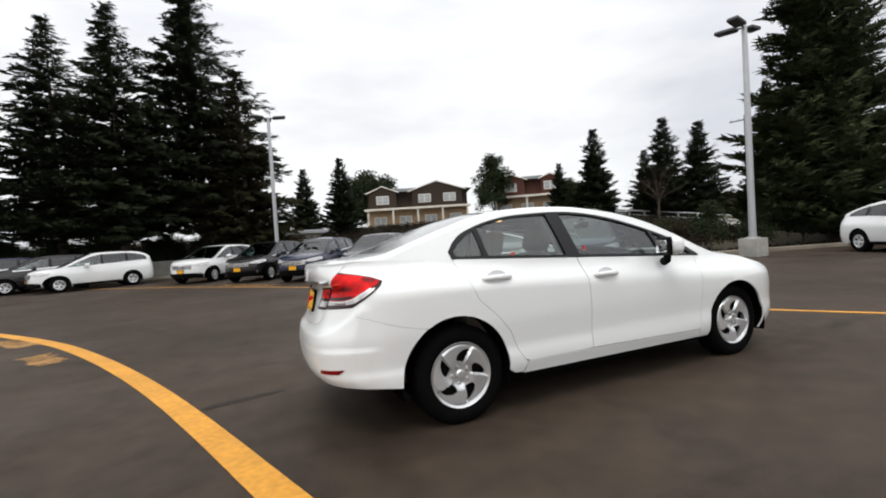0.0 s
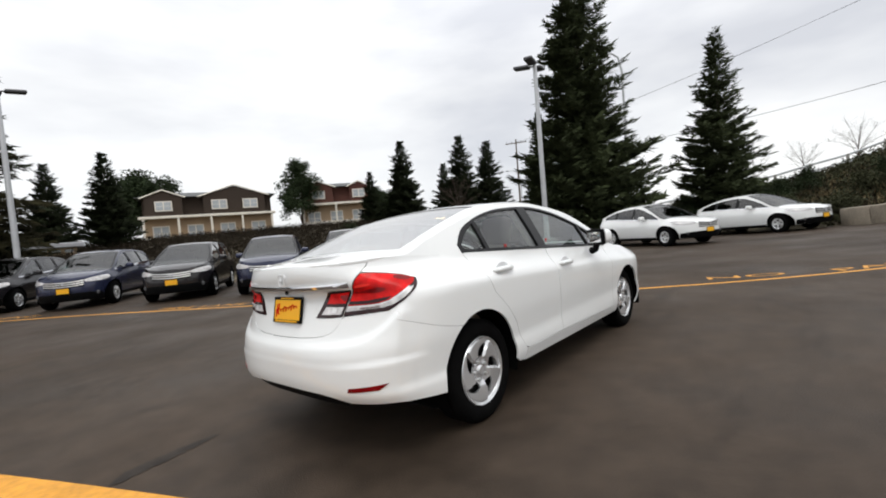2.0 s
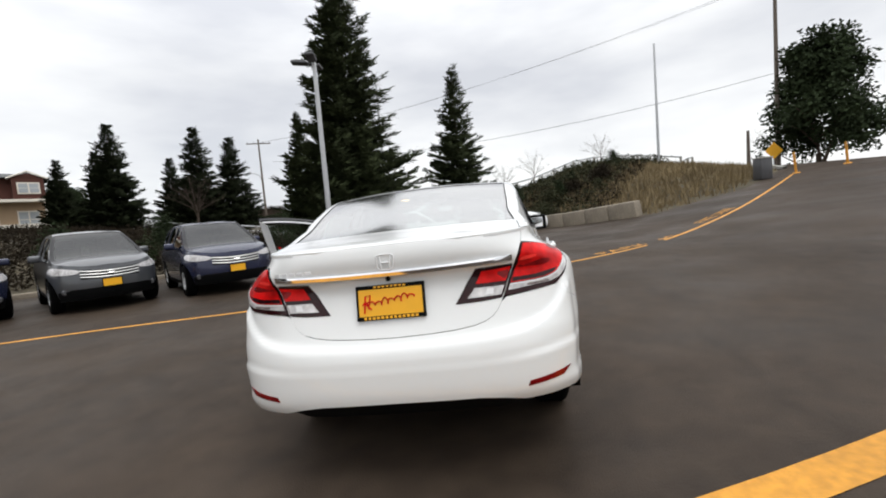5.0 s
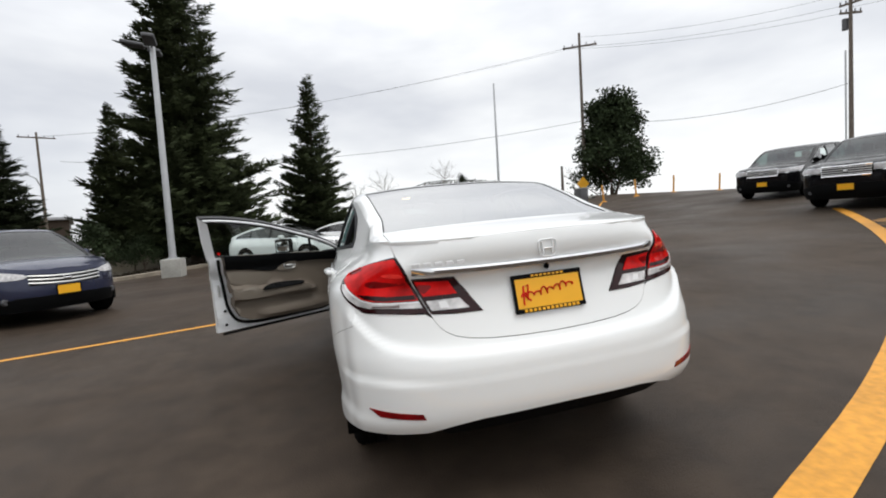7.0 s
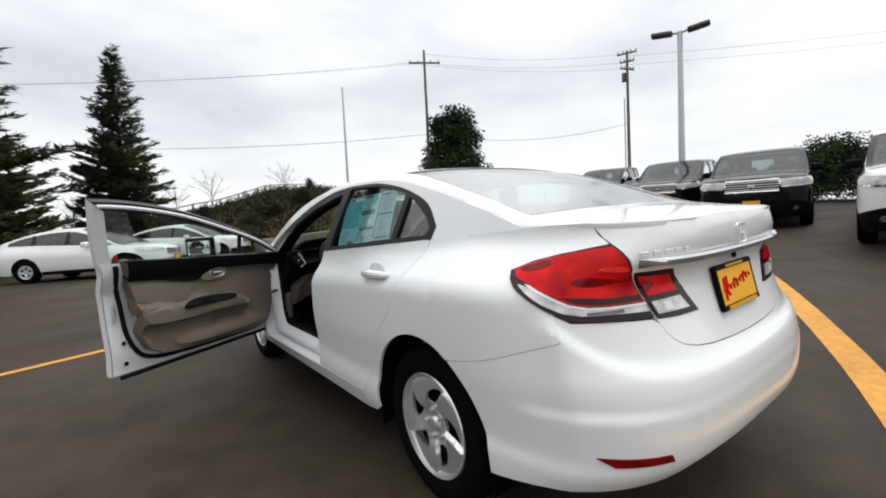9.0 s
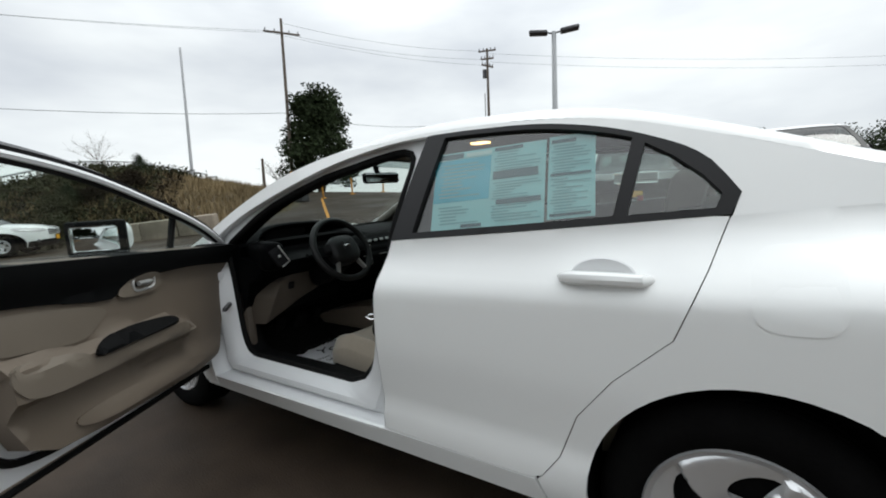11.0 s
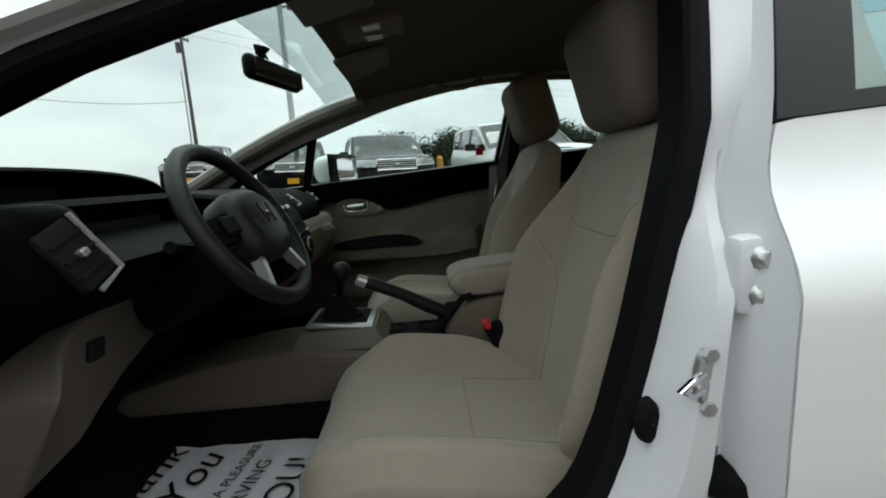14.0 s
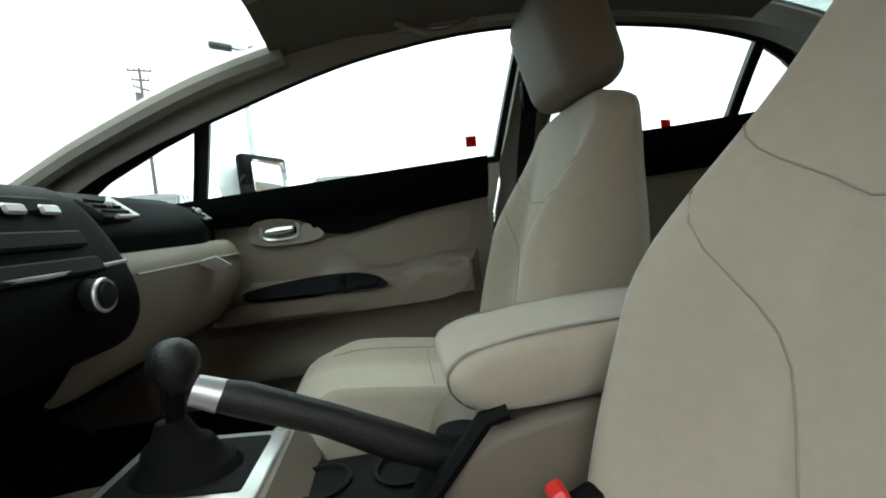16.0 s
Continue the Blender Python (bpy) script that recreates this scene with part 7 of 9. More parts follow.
part("red_sticker", box((0.022, 0.002, 0.022), (-0.24, float(SED.side(-0.24, 1.02)[1]) - 0.026, 1.02)), M["red"], door, "small red window sticker")


# ---- the doorway ----
def doorway():
    f_o = resample(seam_f, 0.02, False)
    t_o = np.array([(x, float(zt(x))) for x in np.linspace(0.95, -0.405, 40)])
    r_o = np.array([(-0.418, 1.335), (-0.375, 1.16)] + seam_b)
    b_o = np.array([(-0.292, 0.325), (0.82, 0.312)])
    f_i = np.array([(0.66, 0.405), (0.715, 0.43), (0.738, 0.50), (0.752, 0.60), (0.768, 0.75), (0.792, 0.90), (0.812, 0.952)])
    t_i = np.array([(0.806, 0.960), (0.62, 1.074), (0.487, 1.135), (0.32, 1.19), (0.152, 1.238), (-0.12, 1.285), (-0.23, 1.300), (-0.28, 1.301), (-0.318, 1.289)])
    r_i = np.array([(-0.336, 1.266), (-0.338, 1.235), (-0.322, 1.155), (-0.274, 0.903), (-0.236, 0.727), (-0.199, 0.59), (-0.163, 0.50), (-0.10, 0.43), (-0.03, 0.405)])
    b_i = np.array([(-0.01, 0.402), (0.64, 0.402)])
    chains = []
    for o, i, n in ((f_o, f_i, 14), (t_o, t_i, 34), (r_o, r_i, 26), (b_o, b_i, 22)):
        def along(p, k):
            d = np.r_[0, np.cumsum(np.linalg.norm(np.diff(p, axis=0), axis=1))]
            t = np.linspace(0, d[-1], k)
            return np.stack([np.interp(t, d, p[:, 0]), np.interp(t, d, p[:, 1])], 1)
        chains.append((along(np.asarray(o), n), along(np.asarray(i), n)))
    o = np.concatenate([c[0] for c in chains])
    i = np.concatenate([c[1] for c in chains])

    def y_at(p):
        zb = SED.belt(p[:, 0])
        return np.where(p[:, 1] > zb, SED.side(p[:, 0], p[:, 1])[1], SED.low(p[:, 0], p[:, 1])[1])

    yo = y_at(o)
    yi = np.minimum(y_at(i) - 0.05, 0.735)
    rows = []
    for k, dy in ((0.0, 0.0), (0.02, 0.045), (0.10, 0.078), (0.24, 0.074), (0.34, 0.056), (0.62, 0.060), (0.86, 0.085), (1.0, None), (1.0, -1)):
        p = o + (i - o) * k
        if dy is None:
            y = yi
        elif dy == -1:
            y = yi - 0.09
        else:
            y = np.maximum(yo + (y_at(p) - yo) * k - dy, yi)
        rows.append([(a, b, c) for (a, c), b in zip(p, y)])
    bm = loft(rows[:8], closed=True)
    part("door_jamb", bm, M["jamb"], sedan, "white painted door opening")
    part("jamb_lining", loft(rows[7:], closed=True), M["plastic"], sedan)
    part("opening_seal", tube([(a, b - 0.004, c) for a, b, c in rows[7]], 0.015, 8, closed=True), M["rubber"], sedan, "black rubber opening seal")


doorway()
# striker, grommets, hinges, labels on the jamb
st = part("striker", lathe([(0.001, 0.006), (0.012, 0.006), (0.0145, 0.003), (0.015, -0.004)], 20), M["satin"], sedan, "bright oval steel door striker")
st.matrix_basis = Matrix.Translation((-0.262, 0.806, 0.720)) @ Matrix.Rotation(radians(8), 4, "Z") @ Matrix.Diagonal((0.9, 1, 2.5, 1))
lp = part("striker_loop", tube([(-0.262, 0.806, 0.729), (-0.238, 0.822, 0.728), (-0.222, 0.826, 0.720), (-0.238, 0.822, 0.711), (-0.262, 0.806, 0.710)], 0.0042, 8), M["chrome"], sedan, "bright steel striker loop")
for z in (0.752, 0.690):
    part("striker_bolt", lathe([(0.001, 0.005), (0.008, 0.005), (0.010, 0.0)], 6, at=(-0.262, 0.812, z)), M["satin"], sedan)
part("jamb_grommet", lathe([(0.001, 0.009), (0.012, 0.008), (0.0165, 0.004), (0.018, -0.005)], 20), M["rubber"], sedan, "black rubber plug in the door pillar").matrix_basis = Matrix.Translation((-0.216, 0.772, 0.655)) @ Matrix.Rotation(radians(12), 4, "Z") @ Matrix.Diagonal((0.92, 1, 1.65, 1))
for z in (0.834, 0.50):
    hinge = part("rear_hinge", box((0.062, 0.030, 0.085), (-0.318, 0.800, z), 0.010, 2), M["jamb"], sedan, "white painted rear door hinge")
    for dz in (0.020, -0.020):
        part("hinge_bolt", lathe([(0.001, 0.012), (0.009, 0.012), (0.011, 0.003), (0.014, 0.0)], 8, at=(-0.312, 0.815, z + dz)), M["satin"], hinge)
part("cable_boot", tube([(-0.290, 0.785, 0.590), (-0.312, 0.806, 0.588), (-0.335, 0.815, 0.588)], [0.030, 0.024, 0.030], 12), M["rubber"], sedan, "black rubber cable boot")
for k in range(3):
    part("jamb_print", box((0.004, 0.002, 0.060 - 0.01 * k), (-0.285 + 0.012 * k, 0.7935, 0.600), 0, 1), M["grey_ink"] if k == 0 else M["soft_ink"], sedan)
part("jamb_label", box((0.050, 0.002, 0.080), (-0.274, 0.791, 0.600), 0, 1, Matrix.Rotation(radians(4), 4, "Y")), M["paper"], sedan, "white sticker on the door pillar")
for z in (0.80, 0.52):
    part("door_hinge", box((0.07, 0.040, 0.045), (0.835, 0.782, z), 0.010, 2), M["jamb"], sedan, "white painted door hinge")
part("door_check", box((0.16, 0.02, 0.02), (0.74, 0.80, 0.66), 0.004, 1, Matrix.Rotation(radians(-40), 4, "Z")), M["dark_metal"], sedan)


# ---- the cabin ----
def slab(pts, x0, x1, mat, name, label="", bevel=0.006, parent=None, sgn=1):
    """A block cut from an outline in (y, z), between two x."""
    bm = bmesh.new()
    a = [bm.verts.new((x0, sgn * y, z)) for y, z in pts]
    b = [bm.verts.new((x1, sgn * y, z)) for y, z in pts]
    n = len(pts)
    bm.faces.new(a)
    bm.faces.new(b[::-1])
    for k in range(n):
        bm.faces.new((a[k], b[k], b[(k + 1) % n], a[(k + 1) % n]))
    bmesh.ops.recalc_face_normals(bm, faces=bm.faces[:])
    if bevel:
        bmesh.ops.bevel(bm, geom=bm.edges[:], offset=bevel, segments=2, affect="EDGES", profile=0.5)
    return part(name, bm, mat, parent or sedan, label)


def soft(profile, y0, y1, mat, name, label="", round_=0.02, n=9, parent=None, bend=None):
    """A soft moulding: an outline in (x, z) drawn across y, rounded in at both ends."""
    p = chaikin(np.array(profile), 2)
    c = p.mean(0)
    rows = []
    half = (y1 - y0) / 2
    ys, ins = [], []
    for t in (0.0, 0.3, 0.7, 1.0):
        ys.append(y0 + round_ * (1 - math.cos(t * math.pi / 2)))
        ins.append(round_ * (1 - math.sin(t * math.pi / 2)))
    for t in np.linspace(0.1, 0.9, n):
        ys.append(y0 + (y1 - y0) * t)
        ins.append(0)
    for t in (1.0, 0.7, 0.3, 0.0):
        ys.append(y1 - round_ * (1 - math.cos(t * math.pi / 2)))
        ins.append(round_ * (1 - math.sin(t * math.pi / 2)))
    for y, i in zip(ys, ins):
        d = p - c
        ln = np.linalg.norm(d, axis=1)[:, None]
        q = c + d * np.maximum(0.05, 1 - i / ln)
        rows.append([(a + (bend(y, b) if bend else 0), y, b) for a, b in q])
    bm = loft(rows, closed=True, cap=True)
    bmesh.ops.recalc_face_normals(bm, faces=bm.faces[:])
    return part(name, bm, mat, parent or sedan, label, angle=60)


# floor, sides, tunnel
part("floor_pan", box((2.3, 1.42, 0.06), (-0.1, 0, 0.225), 0.02), M["carpet"], sedan, "dark carpet floor")
part("bulkhead", box((0.05, 1.45, 0.75), (1.08, 0, 0.60), 0.02, 2, Matrix.Rotation(radians(-14), 4, "Y")), M["carpet"], sedan)
part("toe_board", box((0.45, 1.36, 0.05), (0.90, 0, 0.36), 0.02, 2, Matrix.Rotation(radians(-36), 4, "Y")), M["carpet"], sedan)
for sgn in (1, -1):
    part("sill_trim", box((1.15, 0.07, 0.12), (0.30, sgn * 0.69, 0.315), 0.02), M["plastic"], sedan)
    part("kick_panel", box((0.42, 0.05, 0.42), (0.92, sgn * 0.70, 0.52), 0.02), M["taupe"], sedan)
tunnel = [(0.95, 0.345), (0.95, 0.42), (0.62, 0.50), (0.44, 0.520), (0.24, 0.500), (0.05, 0.470), (-0.40, 0.47), (-0.42, 0.345)]
part("tunnel_carpet", box((1.40, 0.27, 0.13), (0.27, 0, 0.305), 0.02), M["carpet"], sedan)
soft(tunnel, -0.115, 0.115, M["beige_side"], "centre_console", "beige centre console", 0.02)


def seat(y0, name="front_seat", label="beige cloth front seat with a headrest"):
    """A front seat: cushion and backrest with bolsters, seams, headrest on two posts, black side valance."""
    top = empty(name)
    top.parent = sedan
    top.matrix_basis = Matrix.Translation((0, y0, 0 if y0 > 0 else 0.022))
    # cushion
    inner = -1 if y0 > 0 else 1
    amp = lambda v, a, b: a if v * inner > 0 else b
    base_z = curve((0.29, 0.435), (0.265, 0.475), (0.22, 0.494), (0.10, 0.490), (-0.03, 0.474), (-0.20, 0.455), (-0.33, 0.45))
    wide = curve((0.29, 0.19), (0.26, 0.225), (0.15, 0.247), (-0.05, 0.255), (-0.33, 0.25))
    rows = []
    for x in [0.292, 0.288, 0.278, 0.262, 0.24] + list(np.linspace(0.20, -0.33, 32)):
        w, zt_ = float(wide(x)), float(base_z(x))
        zb_ = 0.345 + 0.05 * max(0, (x - 0.2) / 0.09)
        row = []
        for v in np.linspace(-1, 1, 49):
            side = amp(v, 0.062, 0.028) * ss((abs(v) - 0.52) / 0.30) * ss((0.25 - x) / 0.12) * (1 - 0.75 * ss((-0.02 - x) / 0.22)) + 0.010 * ss((abs(v) - 0.45) / 0.25)
            drop = 0.060 * ss((abs(v) - 0.80) / 0.20) ** 1.3
            row.append((x, w * (v if abs(v) < 0.9 else math.copysign(0.9 + 0.1 * math.sin((abs(v) - 0.9) / 0.1 * math.pi / 2), v)), zt_ + side - drop - 0.004 * (1 - v * v)))
        row += [(x, w * 1.0, zt_ - 0.09), (x, w * 0.97, zb_), (x, -w * 0.97, zb_), (x, -w * 1.0, zt_ - 0.09)]
        rows.append(row)
    bm = loft(rows, closed=True, cap=True)
    bmesh.ops.recalc_face_normals(bm, faces=bm.faces[:])
    cushion = part("cushion", bm, M["beige"], top, "beige cloth seat cushion", angle=75)

    def on_cushion(x, v):
        w, zt_ = float(wide(x)), float(base_z(x))
        side = amp(v, 0.062, 0.028) * float(ss((abs(v) - 0.52) / 0.30)) * float(ss((0.25 - x) / 0.12)) * (1 - 0.75 * float(ss((-0.02 - x) / 0.22))) + 0.010 * float(ss((abs(v) - 0.45) / 0.25))
        return (x, w * v, zt_ + side - 0.060 * float(ss((abs(v) - 0.80) / 0.20)) ** 1.3 - 0.004 * (1 - v * v) + 0.0005)

    for pts in ([on_cushion(-0.03, -inner * v) for v in np.linspace(-0.42, 0.66, 13)], [on_cushion(x, -inner * (0.66 + 0.03 * (0.2 - x))) for x in np.linspace(0.20, -0.24, 16)], [on_cushion(x, inner * (0.42 + 0.10 * (-0.03 - x))) for x in np.linspace(-0.03, -0.24, 10)]):
        part("seam", tube(pts, 0.0011, 5), M["seam"], cushion)
    # backrest
    lean = lambda z: -0.215 - 0.27 * (z - 0.45)
    half = curve((0.42, 0.225), (0.50, 0.247), (0.62, 0.258), (0.72, 0.250), (0.80, 0.240), (0.88, 0.222), (0.93, 0.210), (0.97, 0.194), (1.00, 0.172), (1.025, 0.140), (1.04, 0.105))
    rows = []
    for z in list(np.linspace(0.42, 0.98, 44)) + [0.995, 1.008, 1.018, 1.027, 1.034, 1.038, 1.040]:
        h = float(half(z))
        thick = 0.128 - 0.055 * ss((z - 0.55) / 0.45)
        fade = max(0.04, 1 - float(ss((z - 0.985) / 0.056)) ** 1.5)
        h *= 1 - 0.42 * (1 - fade)
        row = []
        for v in np.linspace(-1, 1, 49):
            wing = amp(v, 0.105, 0.062) * float(ss((abs(v) - 0.50) / 0.34)) * float(ss((0.99 - z) / 0.25)) * float(ss((z - 0.38) / 0.14)) - 0.055 * float(ss((abs(v) - 0.84) / 0.16)) ** 1.5
            yv = v if abs(v) < 0.9 else math.copysign(0.9 + 0.1 * math.sin((abs(v) - 0.9) / 0.1 * math.pi / 2), v)
            row.append((lean(z) + wing * fade - 0.03 * (1 - fade) + 0.006 * math.cos(v * 1.5), h * yv, z))
        back = lean(z) - thick
        row += [(lean(z) - 0.05 * fade - 0.03 * (1 - fade), h * 1.0, z), (back + 0.03 * (1 - fade), h * 0.9, z), (back + 0.03 * (1 - fade), -h * 0.9, z), (lean(z) - 0.05 * fade - 0.03 * (1 - fade), -h * 1.0, z)]
        rows.append(row)
    bm = loft(rows, closed=True, cap=True)
    bmesh.ops.recalc_face_normals(bm, faces=bm.faces[:])
    backrest = part("backrest", bm, M["beige"], top, "beige cloth backrest with side bolsters", angle=75)

    def on_back(v, z):
        h = float(half(z))
        wing = amp(v, 0.105, 0.062) * float(ss((abs(v) - 0.50) / 0.34)) * float(ss((0.99 - z) / 0.25)) * float(ss((z - 0.38) / 0.14)) - 0.055 * float(ss((abs(v) - 0.84) / 0.16)) ** 1.5
        return (lean(z) + wing + 0.006 * math.cos(v * 1.5) + 0.0006, h * v, z)

    yoke = [on_back(v, 0.826) for v in np.linspace(-0.42, 0.42, 11)]
    arms = [[on_back(k * (0.42 + 0.50 * t), 0.826 + 0.078 * t**1.2) for t in np.linspace(0, 1, 9)] for k in (1, -1)]
    bolster = [[on_back(k * (0.36 + 0.56 * (1 - t) ** 2.4), 0.862 - 0.40 * t) for t in np.linspace(0, 1, 18)] for k in (1, -1)]
    for pts in [yoke] + arms + bolster:
        part("seam", tube(pts, 0.0011, 5), M["seam"], backrest)
    # headrest
    head = part("headrest", box((0.132, 0.262, 0.235), (0, 0, 0), 0.052, 5), M["beige_side"], top, "beige padded headrest")
    head.matrix_basis = Matrix.Translation((-0.372, 0, 1.142)) @ Matrix.Rotation(radians(16), 4, "Y")
    for s in (-0.06, 0.06):
        part("headrest_post", tube([(-0.415, s, 1.00), (-0.395, s, 1.07)], 0.006, 8), M["chrome"], top)
    part("valance", box((0.52, 0.06, 0.13), (-0.02, 0.235, 0.325), 0.025, 3), M["plastic"], top, "black seat side cover")
    part("valance", box((0.52, 0.06, 0.13), (-0.02, -0.235, 0.325), 0.025, 3), M["plastic"], top)
    for s in (-0.17, 0.17):
        part("seat_rail", box((0.55, 0.05, 0.06), (-0.02, s, 0.275), 0.01, 1), M["dark_metal"], top)
    top["label"] = label
    return top


seat(0.365)
seat(-0.365)
# rear bench
soft([(-0.62, 0.40), (-0.60, 0.46), (-0.75, 0.475), (-1.05, 0.45), (-1.10, 0.34), (-0.64, 0.32)], -0.66, 0.66, M["beige"], "rear_cushion", "beige cloth rear bench")
soft([(-1.02, 0.46), (-1.00, 0.62), (-1.10, 0.92), (-1.16, 1.03), (-1.24, 1.02), (-1.22, 0.80), (-1.16, 0.44)], -0.64, 0.64, M["beige"], "rear_backrest", "beige cloth rear backrest")
for y in (-0.40, 0.40):
    part("rear_headrest", box((0.09, 0.26, 0.15), (-1.19, y, 1.09), 0.04, 4, Matrix.Rotation(radians(-12), 4, "Y")), M["beige_side"], sedan)
part("parcel_shelf", box((0.48, 1.15, 0.03), (-1.42, 0, 1.045), 0.01, 2), M["grey_plastic"], sedan, "dark grey parcel shelf")

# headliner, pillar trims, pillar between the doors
part("headliner", panel(span(-1.05, 0.275, 0.985), SED.on("top", 1, -0.030), 0.08, out=(0, 0, -1), skirt=0), M["lining"], sedan, "beige roof lining with its shade put into a darker colour")
for sgn in (1, -1):
    xs = np.linspace(-1.60, 1.02, 60)
    upper = [(x, max(float(SED.brow(x)) - 0.004, float(SED.belt(x)) + 0.012)) for x in xs]
    lower = [(x, min(max(float(zt(x)) - 0.004, float(SED.belt(x)) + 0.006), float(SED.brow(x)) - 0.006)) if -1.31 < x < 0.97 else (x, float(SED.belt(x)) + 0.004) for x in xs]
    if sgn > 0:
        keep_ = xs < -0.40
        fr = [(x, max(float(SED.brow(x)) - 0.004, float(SED.belt(x)) + 0.012)) for x in np.linspace(-0.38, 1.02, 34)]
        fl = [(x, float(zt(x)) - 0.012) for x in np.linspace(-0.38, 0.95, 34)]
        part("roof_side_trim", panel(fr + fl[::-1], SED.on("side", 1, -0.055), 0.05, out=(0, -1, 0), skirt=0), M["headliner"], sedan)
        upper, lower = [u for u, k in zip(upper, keep_) if k], [u for u, k in zip(lower, keep_) if k]
    part("pillar_trim", panel(upper + lower[::-1], SED.on("side", sgn, -0.045), 0.05, out=(0, -sgn, 0), skirt=0.0, edge_step=0.05), M["headliner"], sedan, "beige pillar lining")
    ap = [(x, sgn * (float(SED.edge(x)) * 0.945), float(SED.rail(x)) - 0.024) for x in np.linspace(0.24, 1.06, 16)]
    part("windscreen_pillar", tube(ap, [0.030] * 16, 10), M["headliner"], sedan, "beige windscreen pillar cover")
part("pillar_cover", panel([(-0.29, 0.36), (-0.275, 0.70), (-0.31, 0.99), (-0.375, 1.32), (-0.50, 1.32), (-0.43, 0.99), (-0.40, 0.36)], lambda u, v: np.where(v > SED.belt(u), SED.on("side", -1, -0.055)(u, v), SED.on("low", -1, -0.075)(u, v)), 0.05, out=(0, 1, 0), skirt=-0.02), M["headliner"], sedan, "beige pillar cover")
part("pillar_cover", panel([(-0.335, 0.99), (-0.40, 1.30), (-0.50, 1.32), (-0.45, 0.99), (-0.42, 0.40), (-0.27, 0.40), (-0.265, 0.70)], lambda u, v: np.where(v > SED.belt(u), SED.on("side", 1, -0.10)(u, v), SED.on("low", 1, -0.13)(u, v)), 0.05, out=(0, -1, 0), skirt=0.0), M["headliner"], sedan)


def seat_belt(sgn):
    pts = [(-0.375, sgn * 0.60, 1.13), (-0.36, sgn * 0.625, 1.0), (-0.335, sgn * 0.645, 0.80), (-0.315, sgn * 0.655, 0.55), (-0.30, sgn * 0.655, 0.36)]
    rows = [[(x - 0.022, y - 0.0015, z), (x + 0.022, y - 0.0015, z), (x + 0.022, y + 0.0015, z), (x - 0.022, y + 0.0015, z)] for x, y, z in pts]
    belt_ob = part("seat_belt", loft(rows, closed=True, cap=True), M["rubber"], sedan, "black seat belt webbing")
    part("belt_tongue", box((0.05, 0.012, 0.06), (-0.322, sgn * 0.638, 0.70), 0.004, 1), M["plastic"], belt_ob)
    part("tongue_plate", box((0.035, 0.004, 0.045), (-0.318, sgn * 0.634, 0.745), 0.002, 1), M["chrome"], belt_ob)
    part("belt_guide", box((0.05, 0.025, 0.08), (-0.378, sgn * 0.605, 1.13), 0.008, 2), M["plastic"], belt_ob)


seat_belt(1)
seat_belt(-1)
for y in (0.158, -0.158):
    b = part("belt_buckle", box((0.050, 0.028, 0.10), (-0.142, y + 0.0 * math.copysign(1, y), 0.522), 0.008, 2, Matrix.Rotation(radians(24), 4, "Y")), M["plastic"], sedan)
    part("release_button", box((0.018, 0.026, 0.032), (-0.110, y + 0.0 * math.copysign(1, y), 0.566), 0.004, 1, Matrix.Rotation(radians(24), 4, "Y")), M["buckle_red"], b, "red release button")

# the inside of the closed doors
def closed_door_trim(sgn, x0, x1, rear=False):
    grp = part("door_liner", panel(([(x0, 0.73), (-1.05, 0.62), (-0.94, 0.46), (-0.92, 0.36)] if rear else [(x0, 0.36)]) + [(x1, 0.36), (x1 + (0.04 if not rear else 0), float(SED.belt(x1)) + 0.01)] + [(x, float(SED.belt(x)) + 0.012) for x in np.linspace(x1, x0, 14)], mirrored(trim_skin(bulge if not rear else (lambda u, v: 0.075 + 0 * u)), sgn), 0.03, out=(0, -sgn, 0), skirt=0), M["beige_side"], sedan, "beige moulded door trim")
    edge_fn = door_edge if not rear else curve((-1.3, 0.93), (-0.9, 0.90), (-0.4, 0.88))
    up = [(x, float(edge_fn(x))) for x in np.linspace(x0, x1, 22)] + [(x, float(SED.belt(x)) + 0.016) for x in np.linspace(x1, x0, 14)]
    part("upper_trim", panel(up, mirrored(trim_skin(lambda u, v: (bulge(u, v) if not rear else 0.075) + 0.012), sgn), 0.03, out=(0, -sgn, 0), skirt=0.012), M["grey_plastic"], grp, "black soft upper door trim")
    return grp


def mirrored(f, sgn):
    def to3(u, v):
        p = np.array(f(u, v))
        p[1] *= sgn
        return p
    return to3


door_edge = curve((-0.27, 0.884), (-0.05, 0.858), (0.19, 0.818), (0.25, 0.842), (0.32, 0.868), (0.50, 0.868), (0.90, 0.835))
right_liner = closed_door_trim(-1, -0.27, 0.86)
closed_door_trim(-1, -1.20, -0.40, True)
closed_door_trim(1, -1.20, -0.46, True)


